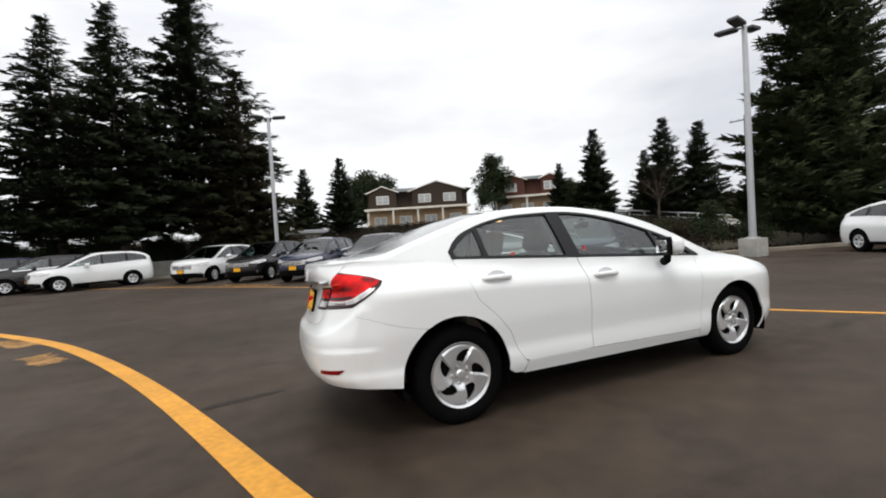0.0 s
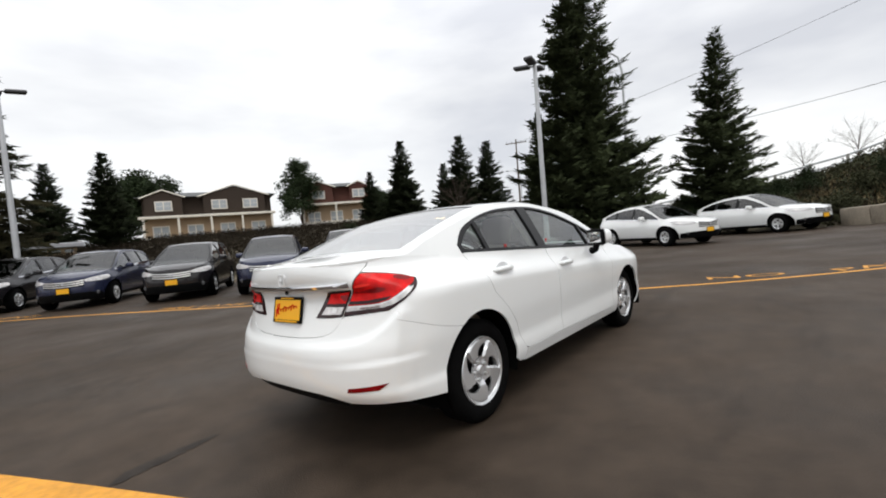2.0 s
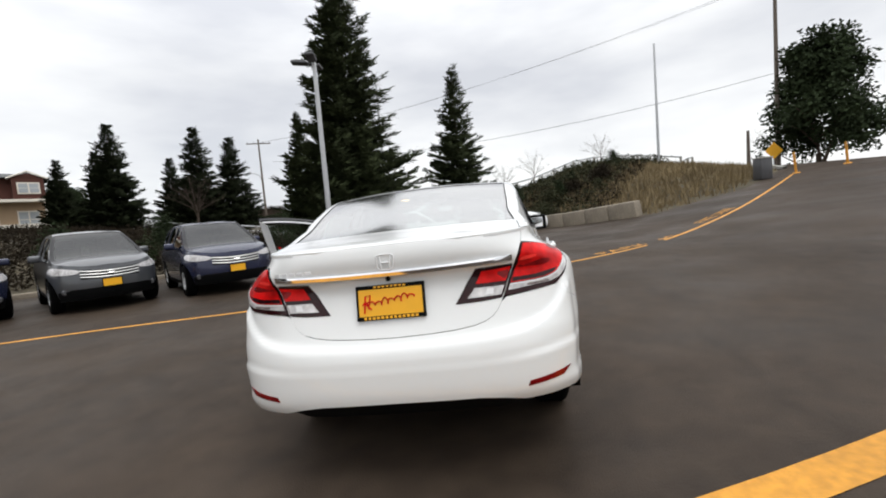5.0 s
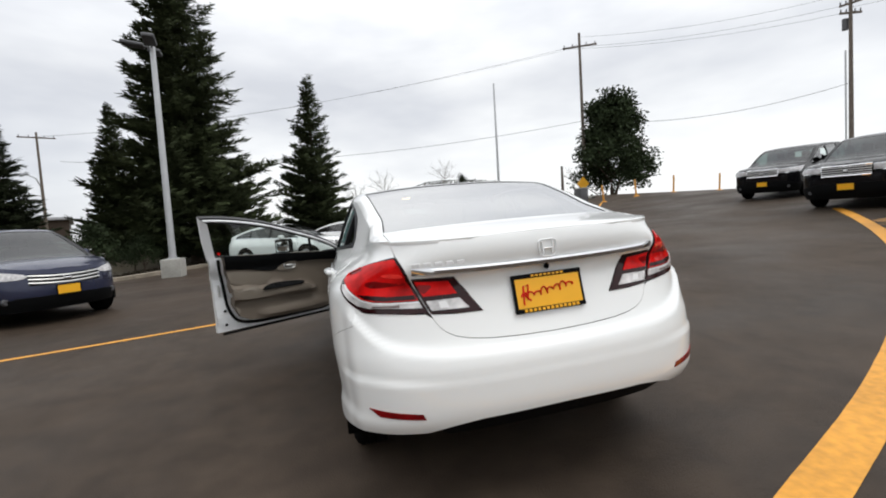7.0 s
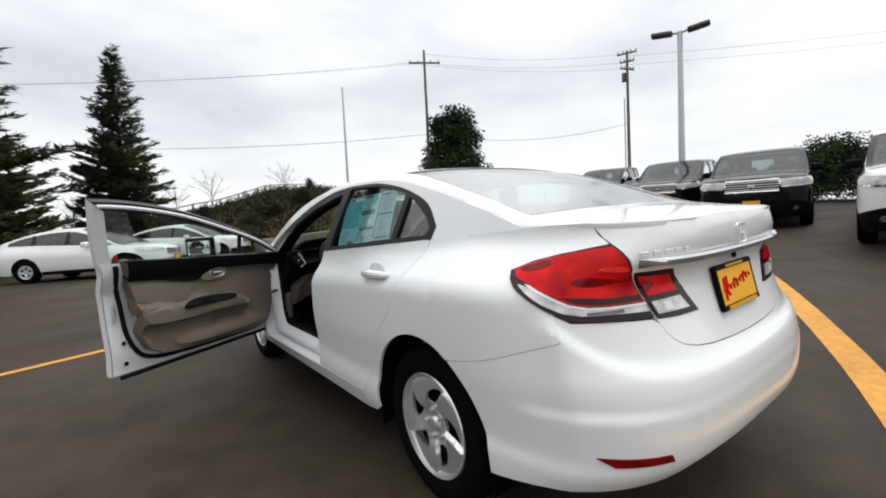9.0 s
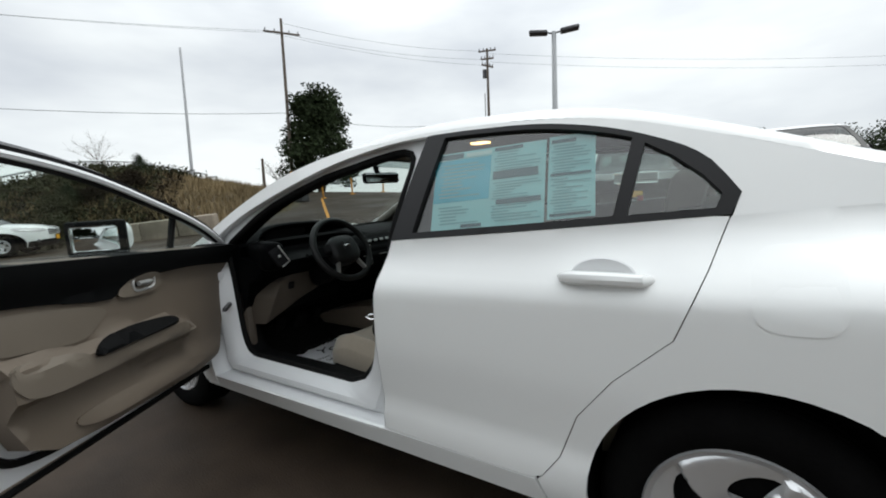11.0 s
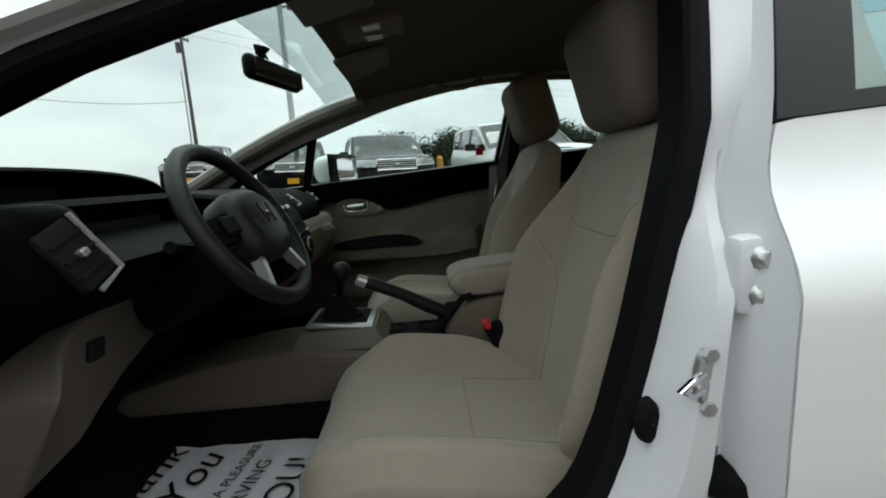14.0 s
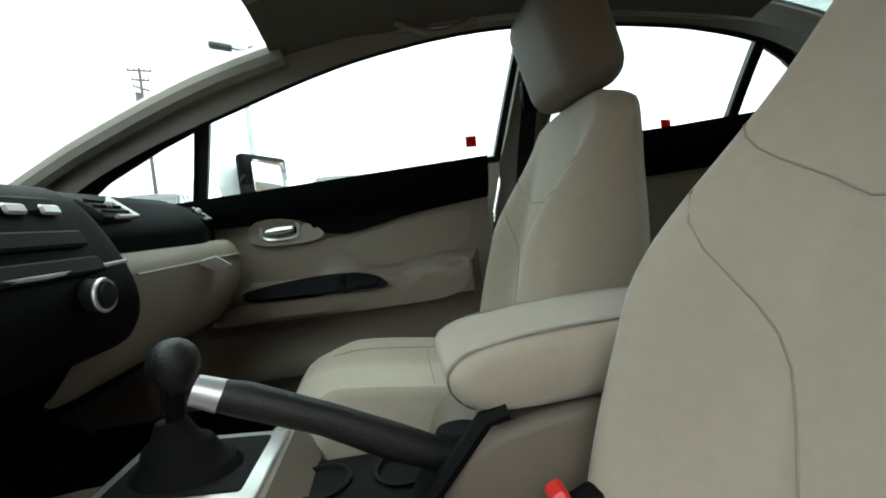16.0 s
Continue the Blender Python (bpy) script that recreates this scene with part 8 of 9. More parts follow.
def door_fittings(parent, sgn):
    """Armrest, switch strip, handle and pocket of a front door."""
    deep = 0.05 if sgn > 0 else 0.0

    def fitting(name, outline, lift, mat, label="", edge=0.012):
        return part(name, panel(chaikin(outline, 2), mirrored(trim_skin(lambda u, v: bulge(u, v) + lift, deep), sgn), 0.025, out=(0, -sgn, 0), skirt=edge), M[mat], parent, label)

    fitting("trim_insert", [(0.19, 0.796), (0.13, 0.744), (0.072, 0.705), (-0.07, 0.730), (-0.19, 0.745), (-0.205, 0.80), (-0.215, 0.858), (-0.05, 0.842)], 0.005, "beige_plastic", "lighter padded door insert", 0.004)
    fitting("switch_strip", [(0.455, 0.690), (0.19, 0.714), (0.07, 0.692), (0.045, 0.657), (0.21, 0.662), (0.455, 0.668)], 0.018, "plastic", "black switch strip on the armrest")
    fitting("armrest", [(0.03, 0.690), (-0.10, 0.712), (-0.19, 0.722), (-0.195, 0.66), (-0.14, 0.604), (0.05, 0.600), (0.20, 0.596), (0.42, 0.596), (0.57, 0.600), (0.56, 0.625), (0.46, 0.658), (0.21, 0.650), (0.05, 0.648)], 0.005, "beige_plastic", "beige door armrest")
    pod = [(0.43, 0.808), (0.425, 0.868), (0.36, 0.884), (0.27, 0.868), (0.205, 0.825), (0.26, 0.803)]
    part("handle_pod", panel(chaikin(pod, 2), mirrored(trim_skin(lambda u, v: bulge(u, v) + 0.014, deep), sgn), 0.03, out=(0, -sgn, 0), skirt=0.010), M["beige_plastic"], parent, "beige handle surround")
    y = float(trim_skin(bulge, deep)(np.array([0.34]), np.array([0.845]))[1][0]) - 0.016
    rim = [(0.34 + 0.052 * math.copysign(abs(math.cos(a)) ** 0.6, math.cos(a)), sgn * y, 0.847 + 0.026 * math.copysign(abs(math.sin(a)) ** 0.6, math.sin(a))) for a in np.linspace(0, 2 * math.pi, 24, endpoint=False)]
    part("handle_bezel", tube(rim, 0.006, 6, closed=True), M["satin"], parent, "satin silver handle bezel")
    part("handle_recess", lathe([(0.001, 0.003), (0.030, 0.003), (0.031, 0.0)], 20), M["plastic"], parent).matrix_basis = Matrix.Translation((0.34, sgn * (y + 0.004), 0.847)) @ Matrix.Diagonal((1.9, -sgn, 0.95, 1))
    part("inner_handle", tube([(0.375, sgn * (y - 0.004), 0.845), (0.345, sgn * (y - 0.014), 0.848), (0.30, sgn * (y - 0.012), 0.850)], [0.008, 0.011, 0.009], 8), M["satin"], parent, "satin silver inner handle")
    fitting("door_pocket", [(0.60, 0.470), (0.32, 0.487), (0.02, 0.492), (-0.01, 0.455), (0.08, 0.428), (0.62, 0.425)], 0.008, "beige_side", "beige door pocket lip", 0.010)


door_fittings(right_liner, -1)
door_fittings(door, 1)

# dashboard
def dash_row(y):
    """The dash outline at a place across the car: a hood before the driver, a rounded shelf on the other side."""
    h = float(ss((y - 0.02) / 0.12))
    drv = [(1.16, 0.90), (0.98, 0.945), (0.86, 0.930), (0.71, 0.940), (0.655, 0.964), (0.640, 0.952), (0.665, 0.90), (0.53, 0.880), (0.475, 0.868), (0.50, 0.82), (0.60, 0.77), (0.645, 0.66), (0.72, 0.55), (1.02, 0.50)]
    oth = [(1.16, 0.90), (0.98, 0.950), (0.80, 0.965), (0.62, 0.955), (0.53, 0.942), (0.49, 0.925), (0.465, 0.90), (0.45, 0.872), (0.452, 0.86), (0.455, 0.80), (0.47, 0.73), (0.54, 0.64), (0.66, 0.55), (1.02, 0.50)]
    e = 0.10 * float(ss((abs(y) - 0.50) / 0.24))
    return [(a[0] * h + b[0] * (1 - h) + e * 0.6, y, a[1] * h + b[1] * (1 - h) - e * 0.12) for a, b in zip(drv, oth)]


rows = [dash_row(y) for y in np.linspace(0.725, -0.725, 60)]
bm = loft(rows, closed=True, cap=True)
bmesh.ops.recalc_face_normals(bm, faces=bm.faces[:])
dash = part("dashboard", bm, M["grey_plastic"], sedan, "black two-tier dashboard", angle=50)
arch = chaikin([(0.69, 0.632, 0.930), (0.725, 0.607, 0.960), (0.757, 0.572, 0.990), (0.776, 0.525, 1.012), (0.780, 0.46, 1.026), (0.782, 0.38, 1.031), (0.782, 0.25, 1.030), (0.782, 0.10, 1.023), (0.783, -0.02, 1.006), (0.786, -0.08, 0.984), (0.80, -0.13, 0.950)], 2, closed=False)
cowl = []
for x, y, z in arch:
    b = (1.08, y * 0.97, min(z - 0.02, 0.945))
    cowl.append([(x, y, z - 0.007), (x + 0.004, y, z), (x + 0.05, y, z + 0.004), (0.5 * (x + b[0]), 0.985 * y, 0.55 * z + 0.45 * b[2] + 0.012), b, (b[0], b[1], b[2] - 0.02), (0.5 * (x + b[0]), 0.96 * y, 0.55 * z + 0.45 * b[2] - 0.022), (x + 0.012, y * 0.99, z - 0.014)])
bm = loft(cowl, closed=True, cap=True)
bmesh.ops.recalc_face_normals(bm, faces=bm.faces[:])
part("instrument_hood", bm, M["grey_plastic"], dash, "arched black hood over the upper display", angle=60)
part("instrument_panel", box((0.03, 0.34, 0.075), (0.672, 0.345, 0.915), 0.01, 2), M["ink"], dash, "dark instrument cluster")
part("speed_display", box((0.02, 0.28, 0.055), (0.865, 0.345, 0.968), 0.008, 2), M["ink"], dash)
soft([(0.475, 0.842), (0.443, 0.834), (0.428, 0.79), (0.443, 0.71), (0.50, 0.63), (0.60, 0.60), (0.60, 0.83)], -0.685, -0.150, M["beige_plastic"], "glovebox", "beige glovebox and lower dash", 0.03, parent=dash)
part("glovebox_seam", tube([(0.428, -0.20, 0.80), (0.424, -0.42, 0.80), (0.430, -0.66, 0.80)], 0.003, 5), M["seam"], dash)
stack = soft([(0.50, 0.945), (0.455, 0.925), (0.415, 0.87), (0.385, 0.80), (0.385, 0.745), (0.42, 0.70), (0.55, 0.70)], -0.135, 0.205, M["grey_plastic"], "centre_panel", "black centre stack with radio and dials", 0.02, parent=dash)
for z, x in ((0.905, 0.437), (0.862, 0.408), (0.828, 0.392)):
    part("control_strip", box((0.008, 0.20, 0.022), (x, 0.035, z), 0.003, 1, Matrix.Rotation(radians(22), 4, "Y")), M["ink"], dash)
part("stack_trim", tube([(0.398, -0.126, 0.826), (0.386, 0.03, 0.822), (0.394, 0.195, 0.824)], 0.003, 5), M["satin"], dash)
for y, z, x, r in ((-0.030, 0.790, 0.384, 0.021), (0.170, 0.795, 0.384, 0.024), (0.150, 0.868, 0.405, 0.017)):
    kn = part("dial", lathe([(0.001, -0.016), (r * 0.8, -0.015), (r * 0.85, -0.008), (r, -0.004), (r * 1.05, 0.004)], 20, "x", at=(x, y, z)), M["ink"], dash, "black dial with a silver ring")
    part("dial_ring", tube([(x - 0.012, y + r * 0.9 * math.cos(a), z + r * 0.9 * math.sin(a)) for a in np.linspace(0, 2 * math.pi, 20, endpoint=False)], 0.0028, 6, closed=True), M["satin"], kn)
    part("dial_face", lathe([(0.001, -0.0185), (r * 0.68, -0.018), (r * 0.72, -0.014)], 16, "x", at=(x, y, z)), M["ink"], kn)
for k in range(4):
    part("radio_button", box((0.006, 0.030, 0.014), (0.430, 0.10 - 0.050 * k, 0.900), 0.003, 1, Matrix.Rotation(radians(22), 4, "Y")), M["satin"], dash)


def vent(y, z, x, w, h, turn=0.0, tilt=18, lean=0.0):
    v = part("air_vent", box((0.02, w, h), (0, 0, 0), 0.008, 2), M["ink"], dash, "air vent with slats")
    v.matrix_basis = Matrix.Translation((x, y, z)) @ Matrix.Rotation(radians(turn), 4, "Z") @ Matrix.Rotation(radians(tilt), 4, "Y") @ Matrix.Rotation(radians(lean), 4, "X")
    for k in range(3):
        part("slat", box((0.012, w * 0.85, 0.004), (-0.008, 0, (k - 1) * h * 0.26)), M["ink"], v)
    part("vent_rim", tube([(-0.012, -w / 2, h / 2), (-0.012, -w / 2, -h / 2), (-0.012, w * 0.3, -h / 2 - 0.004)], 0.004, 6), M["satin"], v, "satin silver vent edge")
    part("vent_tab", box((0.014, 0.012, 0.010), (-0.016, 0, 0), 0.002, 1), M["satin"], v)


part("vent_housing", box((0.22, 0.115, 0.135), (0.592, 0.660, 0.893), 0.035, 4, Matrix.Rotation(radians(-14), 4, "Z")), M["grey_plastic"], dash, "black outer vent housing")
vent(0.672, 0.892, 0.478, 0.056, 0.090, -14, 14, -27)
vent(-0.222, 0.905, 0.476, 0.085, 0.055, 4, 50)
vent(-0.606, 0.905, 0.506, 0.13, 0.050, 14, 50)
front = [(0.543, 0.66, 0.690), (0.572, 0.61, 0.745), (0.580, 0.585, 0.768), (0.585, 0.48, 0.785), (0.598, 0.41, 0.784), (0.610, 0.36, 0.74), (0.616, 0.33, 0.671), (0.604, 0.46, 0.640), (0.594, 0.60, 0.594), (0.630, 0.68, 0.540)]
bm = bmesh.new()
face = [bm.verts.new(p) for p in front]
back = [bm.verts.new((x + 0.16, y + (0.03 if y > 0.6 else 0), z)) for x, y, z in front]
bm.faces.new(face)
for k in range(len(front)):
    bm.faces.new((face[k], face[(k + 1) % len(front)], back[(k + 1) % len(front)], back[k]))
bmesh.ops.recalc_face_normals(bm, faces=bm.faces[:])
bmesh.ops.bevel(bm, geom=[e for e in bm.edges if not e.is_boundary], offset=0.012, segments=3, affect="EDGES", profile=0.5)
knee = part("knee_panel", bm, M["taupe"], sedan, "beige lower panel beside the steering column")
part("switch_pad", box((0.012, 0.034, 0.036), (0.578, 0.545, 0.722), 0.004, 1, Matrix.Rotation(radians(-14), 4, "Y")), M["ink"], knee, "black switch pad")
slab([(0.60, 0.64), (0.56, 0.66), (0.30, 0.66), (0.16, 0.65), (0.16, 0.60), (0.60, 0.58)], 0.655, 0.74, M["plastic"], "lower_cover", "black lower dash cover", 0.015)
part("paper_card", box((0.075, 0.085, 0.002), (0.43, -0.455, 0.786), 0, 1, Matrix.Rotation(radians(18), 4, "X") @ Matrix.Rotation(radians(14), 4, "Y")), M["paper"], sedan, "small white card hanging on the dash")

# steering wheel
steer = empty("steering_wheel")
steer.parent = sedan
steer.matrix_basis = Matrix.Translation((0.383, 0.356, 0.890)) @ Matrix.Rotation(radians(-3), 4, "Z") @ Matrix.Rotation(radians(29), 4, "Y")
ring = [(0, 0.167 * math.cos(a), 0.167 * math.sin(a)) for a in np.linspace(0, 2 * math.pi, 56, endpoint=False)]
part("rim", tube(ring, 0.0165, 12, closed=True), M["grip"], steer, "black grained steering wheel rim")
hub = [(0.085 * math.copysign(abs(math.cos(a)) ** 0.7, math.cos(a)), 0.075 * math.copysign(abs(math.sin(a)) ** 0.7, math.sin(a)) - 0.01) for a in np.linspace(0, 2 * math.pi, 32, endpoint=False)]
bm = loft([[(0.03, y * 1.0, z * 1.0) for y, z in hub], [(-0.005, y * 1.06, z * 1.06) for y, z in hub], [(-0.028, y * 0.98, z * 0.98) for y, z in hub], [(-0.040, y * 0.72, z * 0.72) for y, z in hub]], closed=True, cap=True)
bmesh.ops.recalc_face_normals(bm, faces=bm.faces[:])
part("airbag_cover", bm, M["grip"], steer, "black airbag cover", angle=50)
for s in (1, -1):
    part("spoke", loft([[(0.012, s * 0.06, -0.03), (0.012, s * 0.06, 0.03), (-0.016, s * 0.06, 0.03), (-0.016, s * 0.06, -0.03)], [(0.008, s * 0.160, -0.028), (0.008, s * 0.160, 0.018), (-0.010, s * 0.160, 0.018), (-0.010, s * 0.160, -0.028)]], closed=True, cap=True), M["plastic"], steer)
    part("lower_spoke", loft([[(0.010, s * 0.058, -0.078), (0.010, s * 0.068, -0.069), (-0.014, s * 0.068, -0.069), (-0.014, s * 0.058, -0.078)], [(0.006, s * 0.086, -0.138), (0.006, s * 0.097, -0.130), (-0.012, s * 0.097, -0.130), (-0.012, s * 0.086, -0.138)]], closed=True, cap=True), M["satin"], steer, "satin silver lower spoke")
    part("button_pad", box((0.010, 0.045, 0.035), (-0.020, s * 0.105, 0.0), 0.004, 1), M["ink"], steer)
bm = tube([(-0.043, 0.020, 0.022), (-0.043, 0.015, -0.022)], 0.004, 5)
tube([(-0.043, -0.020, 0.022), (-0.043, -0.015, -0.022)], 0.004, 5, bm)
tube([(-0.043, 0.016, 0.0), (-0.043, -0.016, 0.0)], 0.004, 5, bm)
part("wheel_badge", bm, M["chrome"], steer, "small chrome badge")
part("column_shroud", box((0.26, 0.13, 0.12), (0.15, 0, -0.03), 0.035, 3), M["plastic"], steer)
for s in (1, -1):
    st_ = part("column_stalk", tube([(0.06, s * 0.06, -0.01), (0.05, s * 0.15, 0.005), (0.045, s * 0.185, 0.01)], [0.010, 0.009, 0.011], 8), M["plastic"], steer)

# gear lever, handbrake, cup holder, armrest
tilt_ = Matrix.Rotation(radians(-4), 4, "Y")
gear = part("gear_surround", box((0.190, 0.165, 0.014), (0.295, -0.020, 0.558), 0.006, 3, tilt_), M["satin"], sedan, "pale console frame round the gear lever")
part("gear_body", loft([[(0.295 + a * 0.5, -0.020 + b * 0.5, z) for a, b in ((-w * 0.98, -d), (-w, d), (w, d), (w * 1.0, -d))] for w, d, z in ((0.205, 0.182, 0.552), (0.225, 0.215, 0.536), (0.27, 0.235, 0.505), (0.24, 0.20, 0.47))], closed=True, cap=True), M["beige_plastic"], gear)
part("gear_well", box((0.155, 0.128, 0.014), (0.297, -0.020, 0.562), 0.005, 2, tilt_), M["ink"], gear)
gb = [[(0.300 + (0.066 - 0.048 * t) * math.cos(a), -0.010 + 0.016 * t + (0.052 - 0.038 * t) * math.sin(a), 0.564 + 0.070 * t + 0.004 * math.sin(14 * t)) for a in np.linspace(0, 2 * math.pi, 16, endpoint=False)] for t in np.linspace(0, 1, 8)]
part("gear_boot", loft(gb, closed=True, cap=True), M["rubber"], gear)
part("gear_lever", tube([(0.298, 0.006, 0.62), (0.286, 0.014, 0.685)], 0.010, 8), M["plastic"], gear)
part("gear_knob", lathe([(0.001, 0.028), (0.010, 0.0265), (0.018, 0.0215), (0.0245, 0.013), (0.0275, 0.002), (0.026, -0.010), (0.020, -0.022), (0.013, -0.030), (0.010, -0.034)], 20, "z", at=(0.281, 0.019, 0.709)), M["grip"], gear, "black ball-shaped gear knob")
hb = part("handbrake", tube([(-0.02, 0.062, 0.570), (0.04, 0.070, 0.602), (0.11, 0.080, 0.645), (0.185, 0.090, 0.682), (0.205, 0.093, 0.690)], [0.017, 0.020, 0.017, 0.018, 0.016], 12), M["grip"], sedan, "black handbrake lever with silver tip")
part("release_tip", tube([(0.203, 0.0925, 0.6885), (0.226, 0.096, 0.700)], [0.0170, 0.0150], 12), M["satin"], hb, "satin silver tip")
part("lever_boot", loft([[(-0.03 + (0.07 - 0.045 * t) * math.cos(a), 0.055 + (0.04 - 0.022 * t) * math.sin(a), 0.515 + 0.085 * t) for a in np.linspace(0, 2 * math.pi, 16, endpoint=False)] for t in (0, 0.5, 1)], closed=True, cap=True), M["rubber"], hb)
tray = part("console_tray", box((0.25, 0.200, 0.05), (0.085, 0.0, 0.482), 0.012, 2), M["plastic"], sedan, "black console tray with cup holders")
for x in (0.15, 0.04):
    part("cup_holder", lathe([(0.040, 0.511), (0.036, 0.513), (0.033, 0.509), (0.032, 0.497), (0.001, 0.497)], 20, "z", at=(x, -0.035, 0)), M["ink"], tray)
soft([(0.02, 0.52), (-0.06, 0.622), (-0.36, 0.622), (-0.40, 0.40), (-0.05, 0.36)], -0.095, 0.095, M["beige_side"], "console_box", "beige console box", 0.015)
part("box_edge", tube([(0.015, 0.098, 0.545), (-0.055, 0.098, 0.626), (-0.08, 0.098, 0.632)], 0.010, 6), M["plastic"], sedan)
soft([(-0.018, 0.650), (-0.026, 0.686), (-0.10, 0.704), (-0.33, 0.714), (-0.39, 0.690), (-0.37, 0.634), (-0.06, 0.618)], -0.088, 0.10, M["beige"], "armrest", "padded beige centre armrest", 0.03)

# mirror, visors, lights overhead
mir = part("rear_view_mirror", box((0.035, 0.245, 0.062), (0.405, -0.01, 1.256), 0.018, 3, Matrix.Rotation(radians(-14), 4, "Z")), M["plastic"], sedan, "black rear-view mirror")
part("mirror_face", box((0.004, 0.225, 0.046), (0.386, -0.005, 1.256), 0.002, 1, Matrix.Rotation(radians(-14), 4, "Z")), M["chrome"], mir)
part("mirror_mount", tube([(0.415, -0.01, 1.27), (0.43, 0.0, 1.305), (0.425, 0.0, 1.325)], [0.012, 0.014, 0.022], 8), M["plastic"], mir)
for y in (0.34, -0.34):
    part("sun_visor", box((0.17, 0.36, 0.018), (0.19, y, 1.338), 0.008, 2, Matrix.Rotation(radians(14), 4, "Y")), M["headliner"], sedan, "beige folded sun visor")
oh = part("overhead_console", box((0.17, 0.15, 0.022), (0.13, 0, 1.357), 0.010, 2, Matrix.Rotation(radians(8), 4, "Y")), M["beige_plastic"], sedan)
for y in (0.04, -0.04):
    part("map_light", box((0.05, 0.04, 0.006), (0.13, y, 1.344), 0.004, 1, Matrix.Rotation(radians(8), 4, "Y")), M["clear"], oh)
dome = part("dome_light", box((0.11, 0.085, 0.022), (-0.39, 0.22, 1.362), 0.010, 2), M["beige_plastic"], sedan, "lit courtesy light in the roof")
part("dome_lens", box((0.075, 0.055, 0.008), (-0.39, 0.22, 1.349), 0.004, 1), M["bulb"], dome, "glowing warm lens")
gh = [(-0.14 + 0.10 * t, -0.575, 1.325 - 0.03 * math.sin(math.pi * (t + 1) / 2)) for t in np.linspace(-1, 1, 9)]
part("grab_handle", tube(gh, 0.009, 8), M["headliner"], sedan)


# ---- paper on the floor, stickers ----
def flat_words(body, size, mat, parent, m, name="lettering", shear=0.0):
    cu = bpy.data.curves.new(name, "FONT")
    cu.body, cu.size, cu.align_x, cu.align_y, cu.shear = body, size, "CENTER", "CENTER", shear
    tmp = new(name, cu)
    me = bpy.data.meshes.new_from_object(tmp.evaluated_get(bpy.context.evaluated_depsgraph_get()))
    bpy.data.objects.remove(tmp)
    me.materials.append(mat)
    ob = new(name, me)
    ob.parent = parent
    ob.matrix_basis = m
    return ob


def paper_mat():
    top = empty("paper_mat")
    top.matrix_world = sedan.matrix_world @ Matrix.Translation((0.585, 0.315, 0.268)) @ Matrix.Rotation(radians(-8), 4, "Z")
    bm = bmesh.new()
    nx, ny, w, h = 16, 14, 0.505, 0.40
    vs = [[bm.verts.new((w * (i / nx - 0.5) - 0.0275, h * (j / ny - 0.5), 0.008 * noise.noise(Vector((i * 0.5, j * 0.5, 3))) + 0.05 * max(0, i / nx - 0.8) + 0.008)) for j in range(ny + 1)] for i in range(nx + 1)]
    for i in range(nx):
        for j in range(ny):
            bm.faces.new((vs[i][j], vs[i + 1][j], vs[i + 1][j + 1], vs[i][j + 1]))
    part("sheet", bm, M["paper"], top)
    r = Matrix.Rotation(radians(-90), 4, "Z")
    lift = 0.019
    flat_words("Thank", 0.115, M["ink"], top, Matrix.Translation((0.16, 0.02, lift + 0.008)) @ r, shear=0.35)
    flat_words("You", 0.115, M["ink"], top, Matrix.Translation((0.055, -0.02, lift)) @ r, shear=0.35)
    flat_words("IT WAS A PLEASURE", 0.036, M["ink"], top, Matrix.Translation((-0.045, 0.0, lift)) @ r)
    flat_words("SERVING", 0.050, M["ink"], top, Matrix.Translation((-0.100, 0.0, lift)) @ r)
    flat_words("YOU!", 0.092, M["ink"], top, Matrix.Translation((-0.190, 0.0, lift)) @ r)
    return tagged(top, "crumpled white paper floor mat with black lettering", "paper mat")


paper_mat()


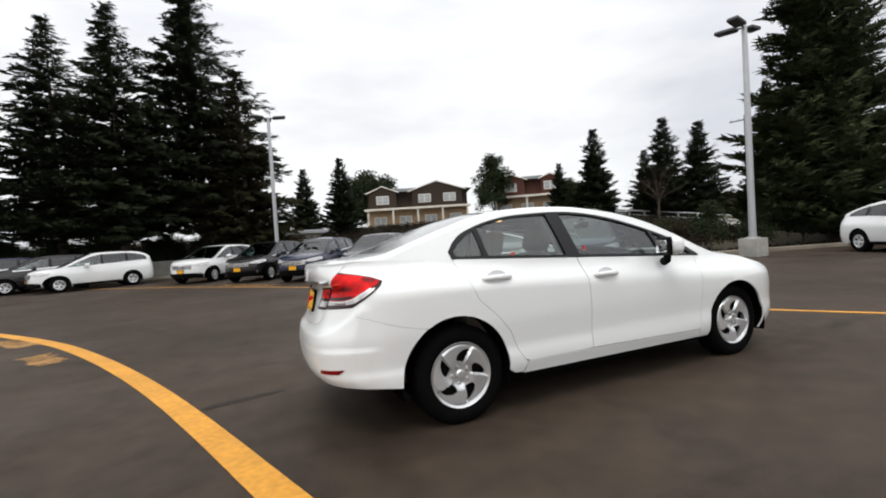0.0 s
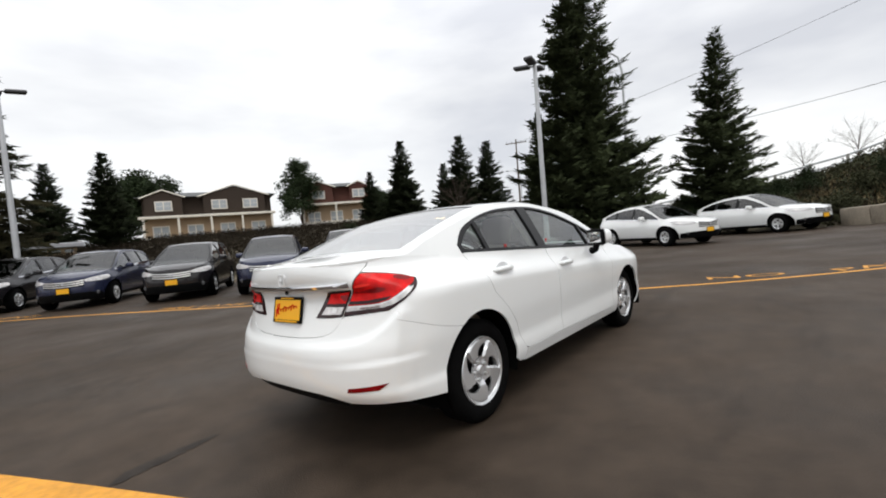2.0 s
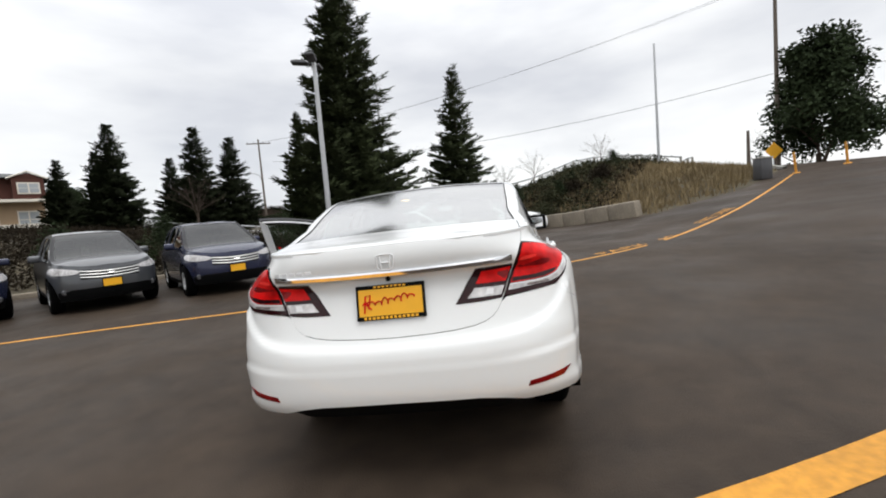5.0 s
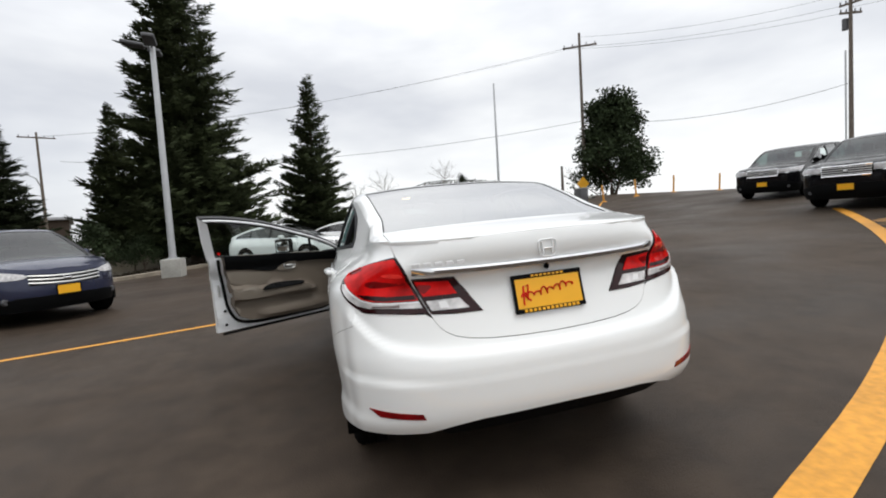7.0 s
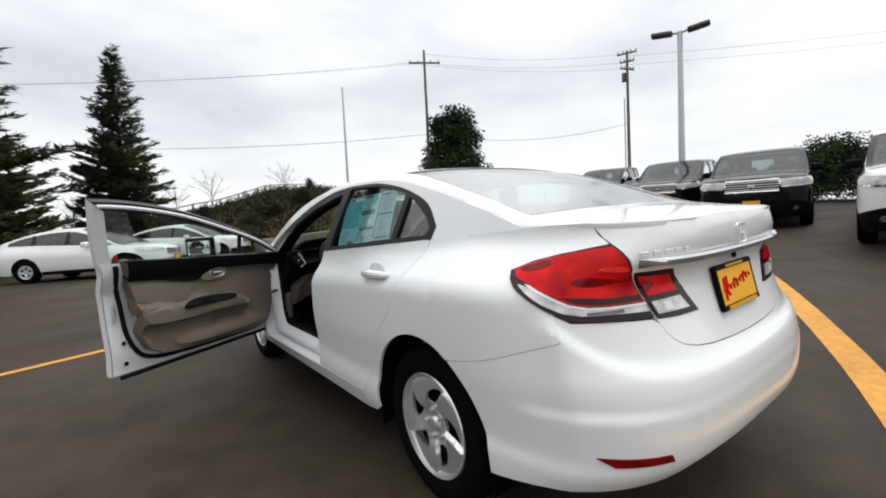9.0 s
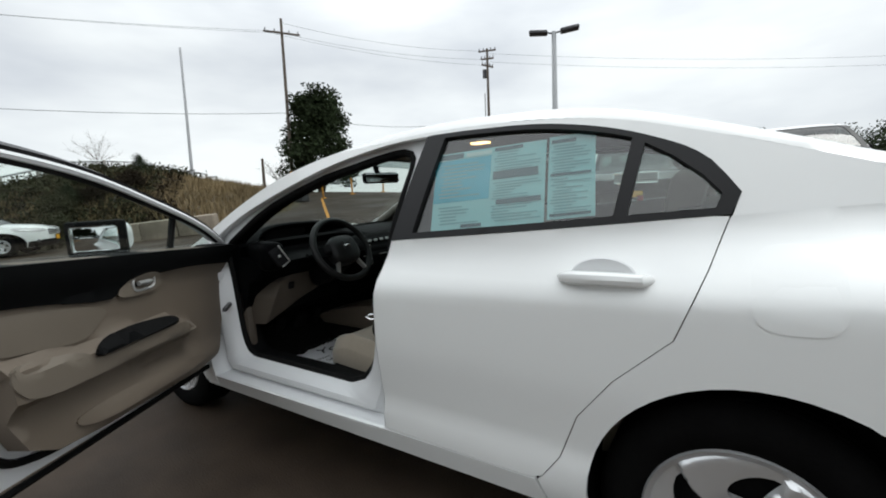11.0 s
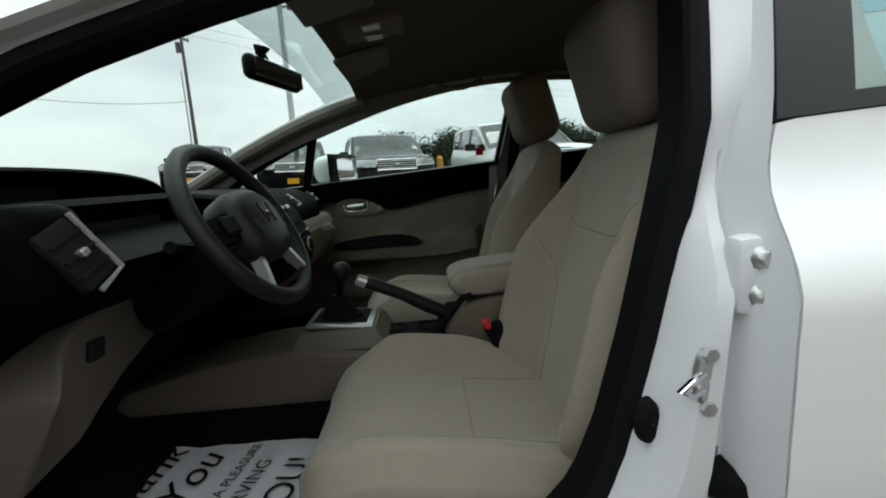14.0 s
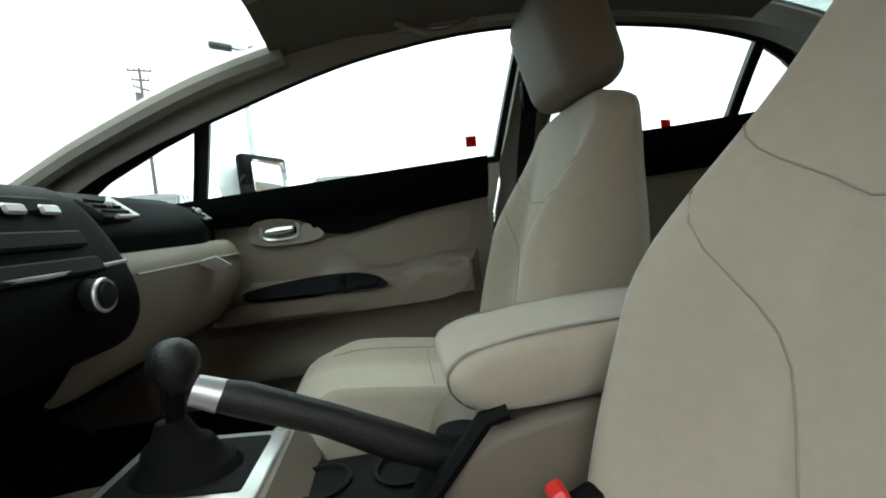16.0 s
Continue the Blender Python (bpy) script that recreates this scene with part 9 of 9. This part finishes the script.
def window_sticker():
    """The price sheets on the inside of a rear side window; their print is too small to read."""
    def at(u, v):
        """From a place on the sheet (0 to 1) to the window's own (x, z)."""
        tl, tr_, bl, br = np.array((-0.466, 1.276)), np.array((-0.990, 1.287)), np.array((-0.487, 1.020)), np.array((-1.008, 1.056))
        return tuple((tl * (1 - u) + tr_ * u) * (1 - v) + (bl * (1 - u) + br * u) * v)

    def patch(u0, v0, u1, v1, mat, lift, parent, name):
        p = [at(u0, v0), at(u1, v0), at(u1, v1), at(u0, v1)]
        return part(name, panel(p, SED.on("side", 1, lift), 0.06, skirt=0.0), mat, parent)

    top = patch(0.0, 0.0, 0.74, 1.0, M["pale_cyan"], -0.0175, sedan, "window_sticker")
    top["label"] = "pale blue price sheets on the rear side window"
    patch(0.755, -0.02, 1.0, 0.97, M["pale_cyan"], -0.0185, top, "second_sheet")
    patch(0.0, 0.10, 0.40, 0.64, M["cyan"], -0.0165, top, "blue_field")
    rng = random.Random(5)
    patch(0.02, 0.02, 0.20, 0.085, M["grey_ink"], -0.0160, top, "heading_bar")
    patch(0.22, 0.03, 0.40, 0.08, M["white_ink"], -0.0160, top, "heading_bar")
    for u0, u1, v0, v1, step, mt in ((0.04, 0.36, 0.16, 0.60, 0.045, "soft_ink"), (0.42, 0.72, 0.05, 0.30, 0.035, "soft_ink"), (0.42, 0.72, 0.46, 0.66, 0.032, "soft_ink"), (0.04, 0.36, 0.70, 0.92, 0.04, "soft_ink"), (0.42, 0.72, 0.74, 0.95, 0.035, "soft_ink"), (0.77, 0.98, 0.10, 0.42, 0.035, "soft_ink"), (0.77, 0.98, 0.50, 0.9, 0.035, "soft_ink")):
        v = v0
        while v < v1:
            a = u0 + rng.uniform(0, 0.03)
            b = a + (u1 - u0) * rng.uniform(0.35, 0.95)
            patch(a, v, min(b, u1), v + step * 0.42, M[mt], -0.0160, top, "print_line")
            v += step
    for u0, v0, u1, v1 in ((0.42, 0.02, 0.60, 0.06), (0.42, 0.32, 0.70, 0.42), (0.45, 0.67, 0.72, 0.73), (0.77, 0.03, 0.90, 0.07), (0.77, 0.44, 0.98, 0.47), (0.77, 0.91, 0.98, 0.94), (0.22, 0.93, 0.36, 0.97)):
        patch(u0, v0, u1, v1, M["grey_ink"], -0.0156, top, "print_bar")


window_sticker()
for x in (-0.236, -0.861):
    x_, y_, z_ = SED.side(x, 1.050)
    part("red_sticker", box((0.032, 0.002, 0.032), (x, -(float(y_) - 0.014), 1.050)), M["red"], sedan, "small red window sticker")
part("pedal", box((0.02, 0.08, 0.10), (0.86, 0.30, 0.44), 0.01, 2, Matrix.Rotation(radians(-30), 4, "Y")), M["rubber"], sedan, "black pedal")
part("pedal", box((0.02, 0.05, 0.14), (0.88, 0.17, 0.42), 0.01, 2, Matrix.Rotation(radians(-30), 4, "Y")), M["rubber"], sedan)
part("pedal", box((0.02, 0.06, 0.08), (0.86, 0.44, 0.45), 0.01, 2, Matrix.Rotation(radians(-30), 4, "Y")), M["rubber"], sedan)
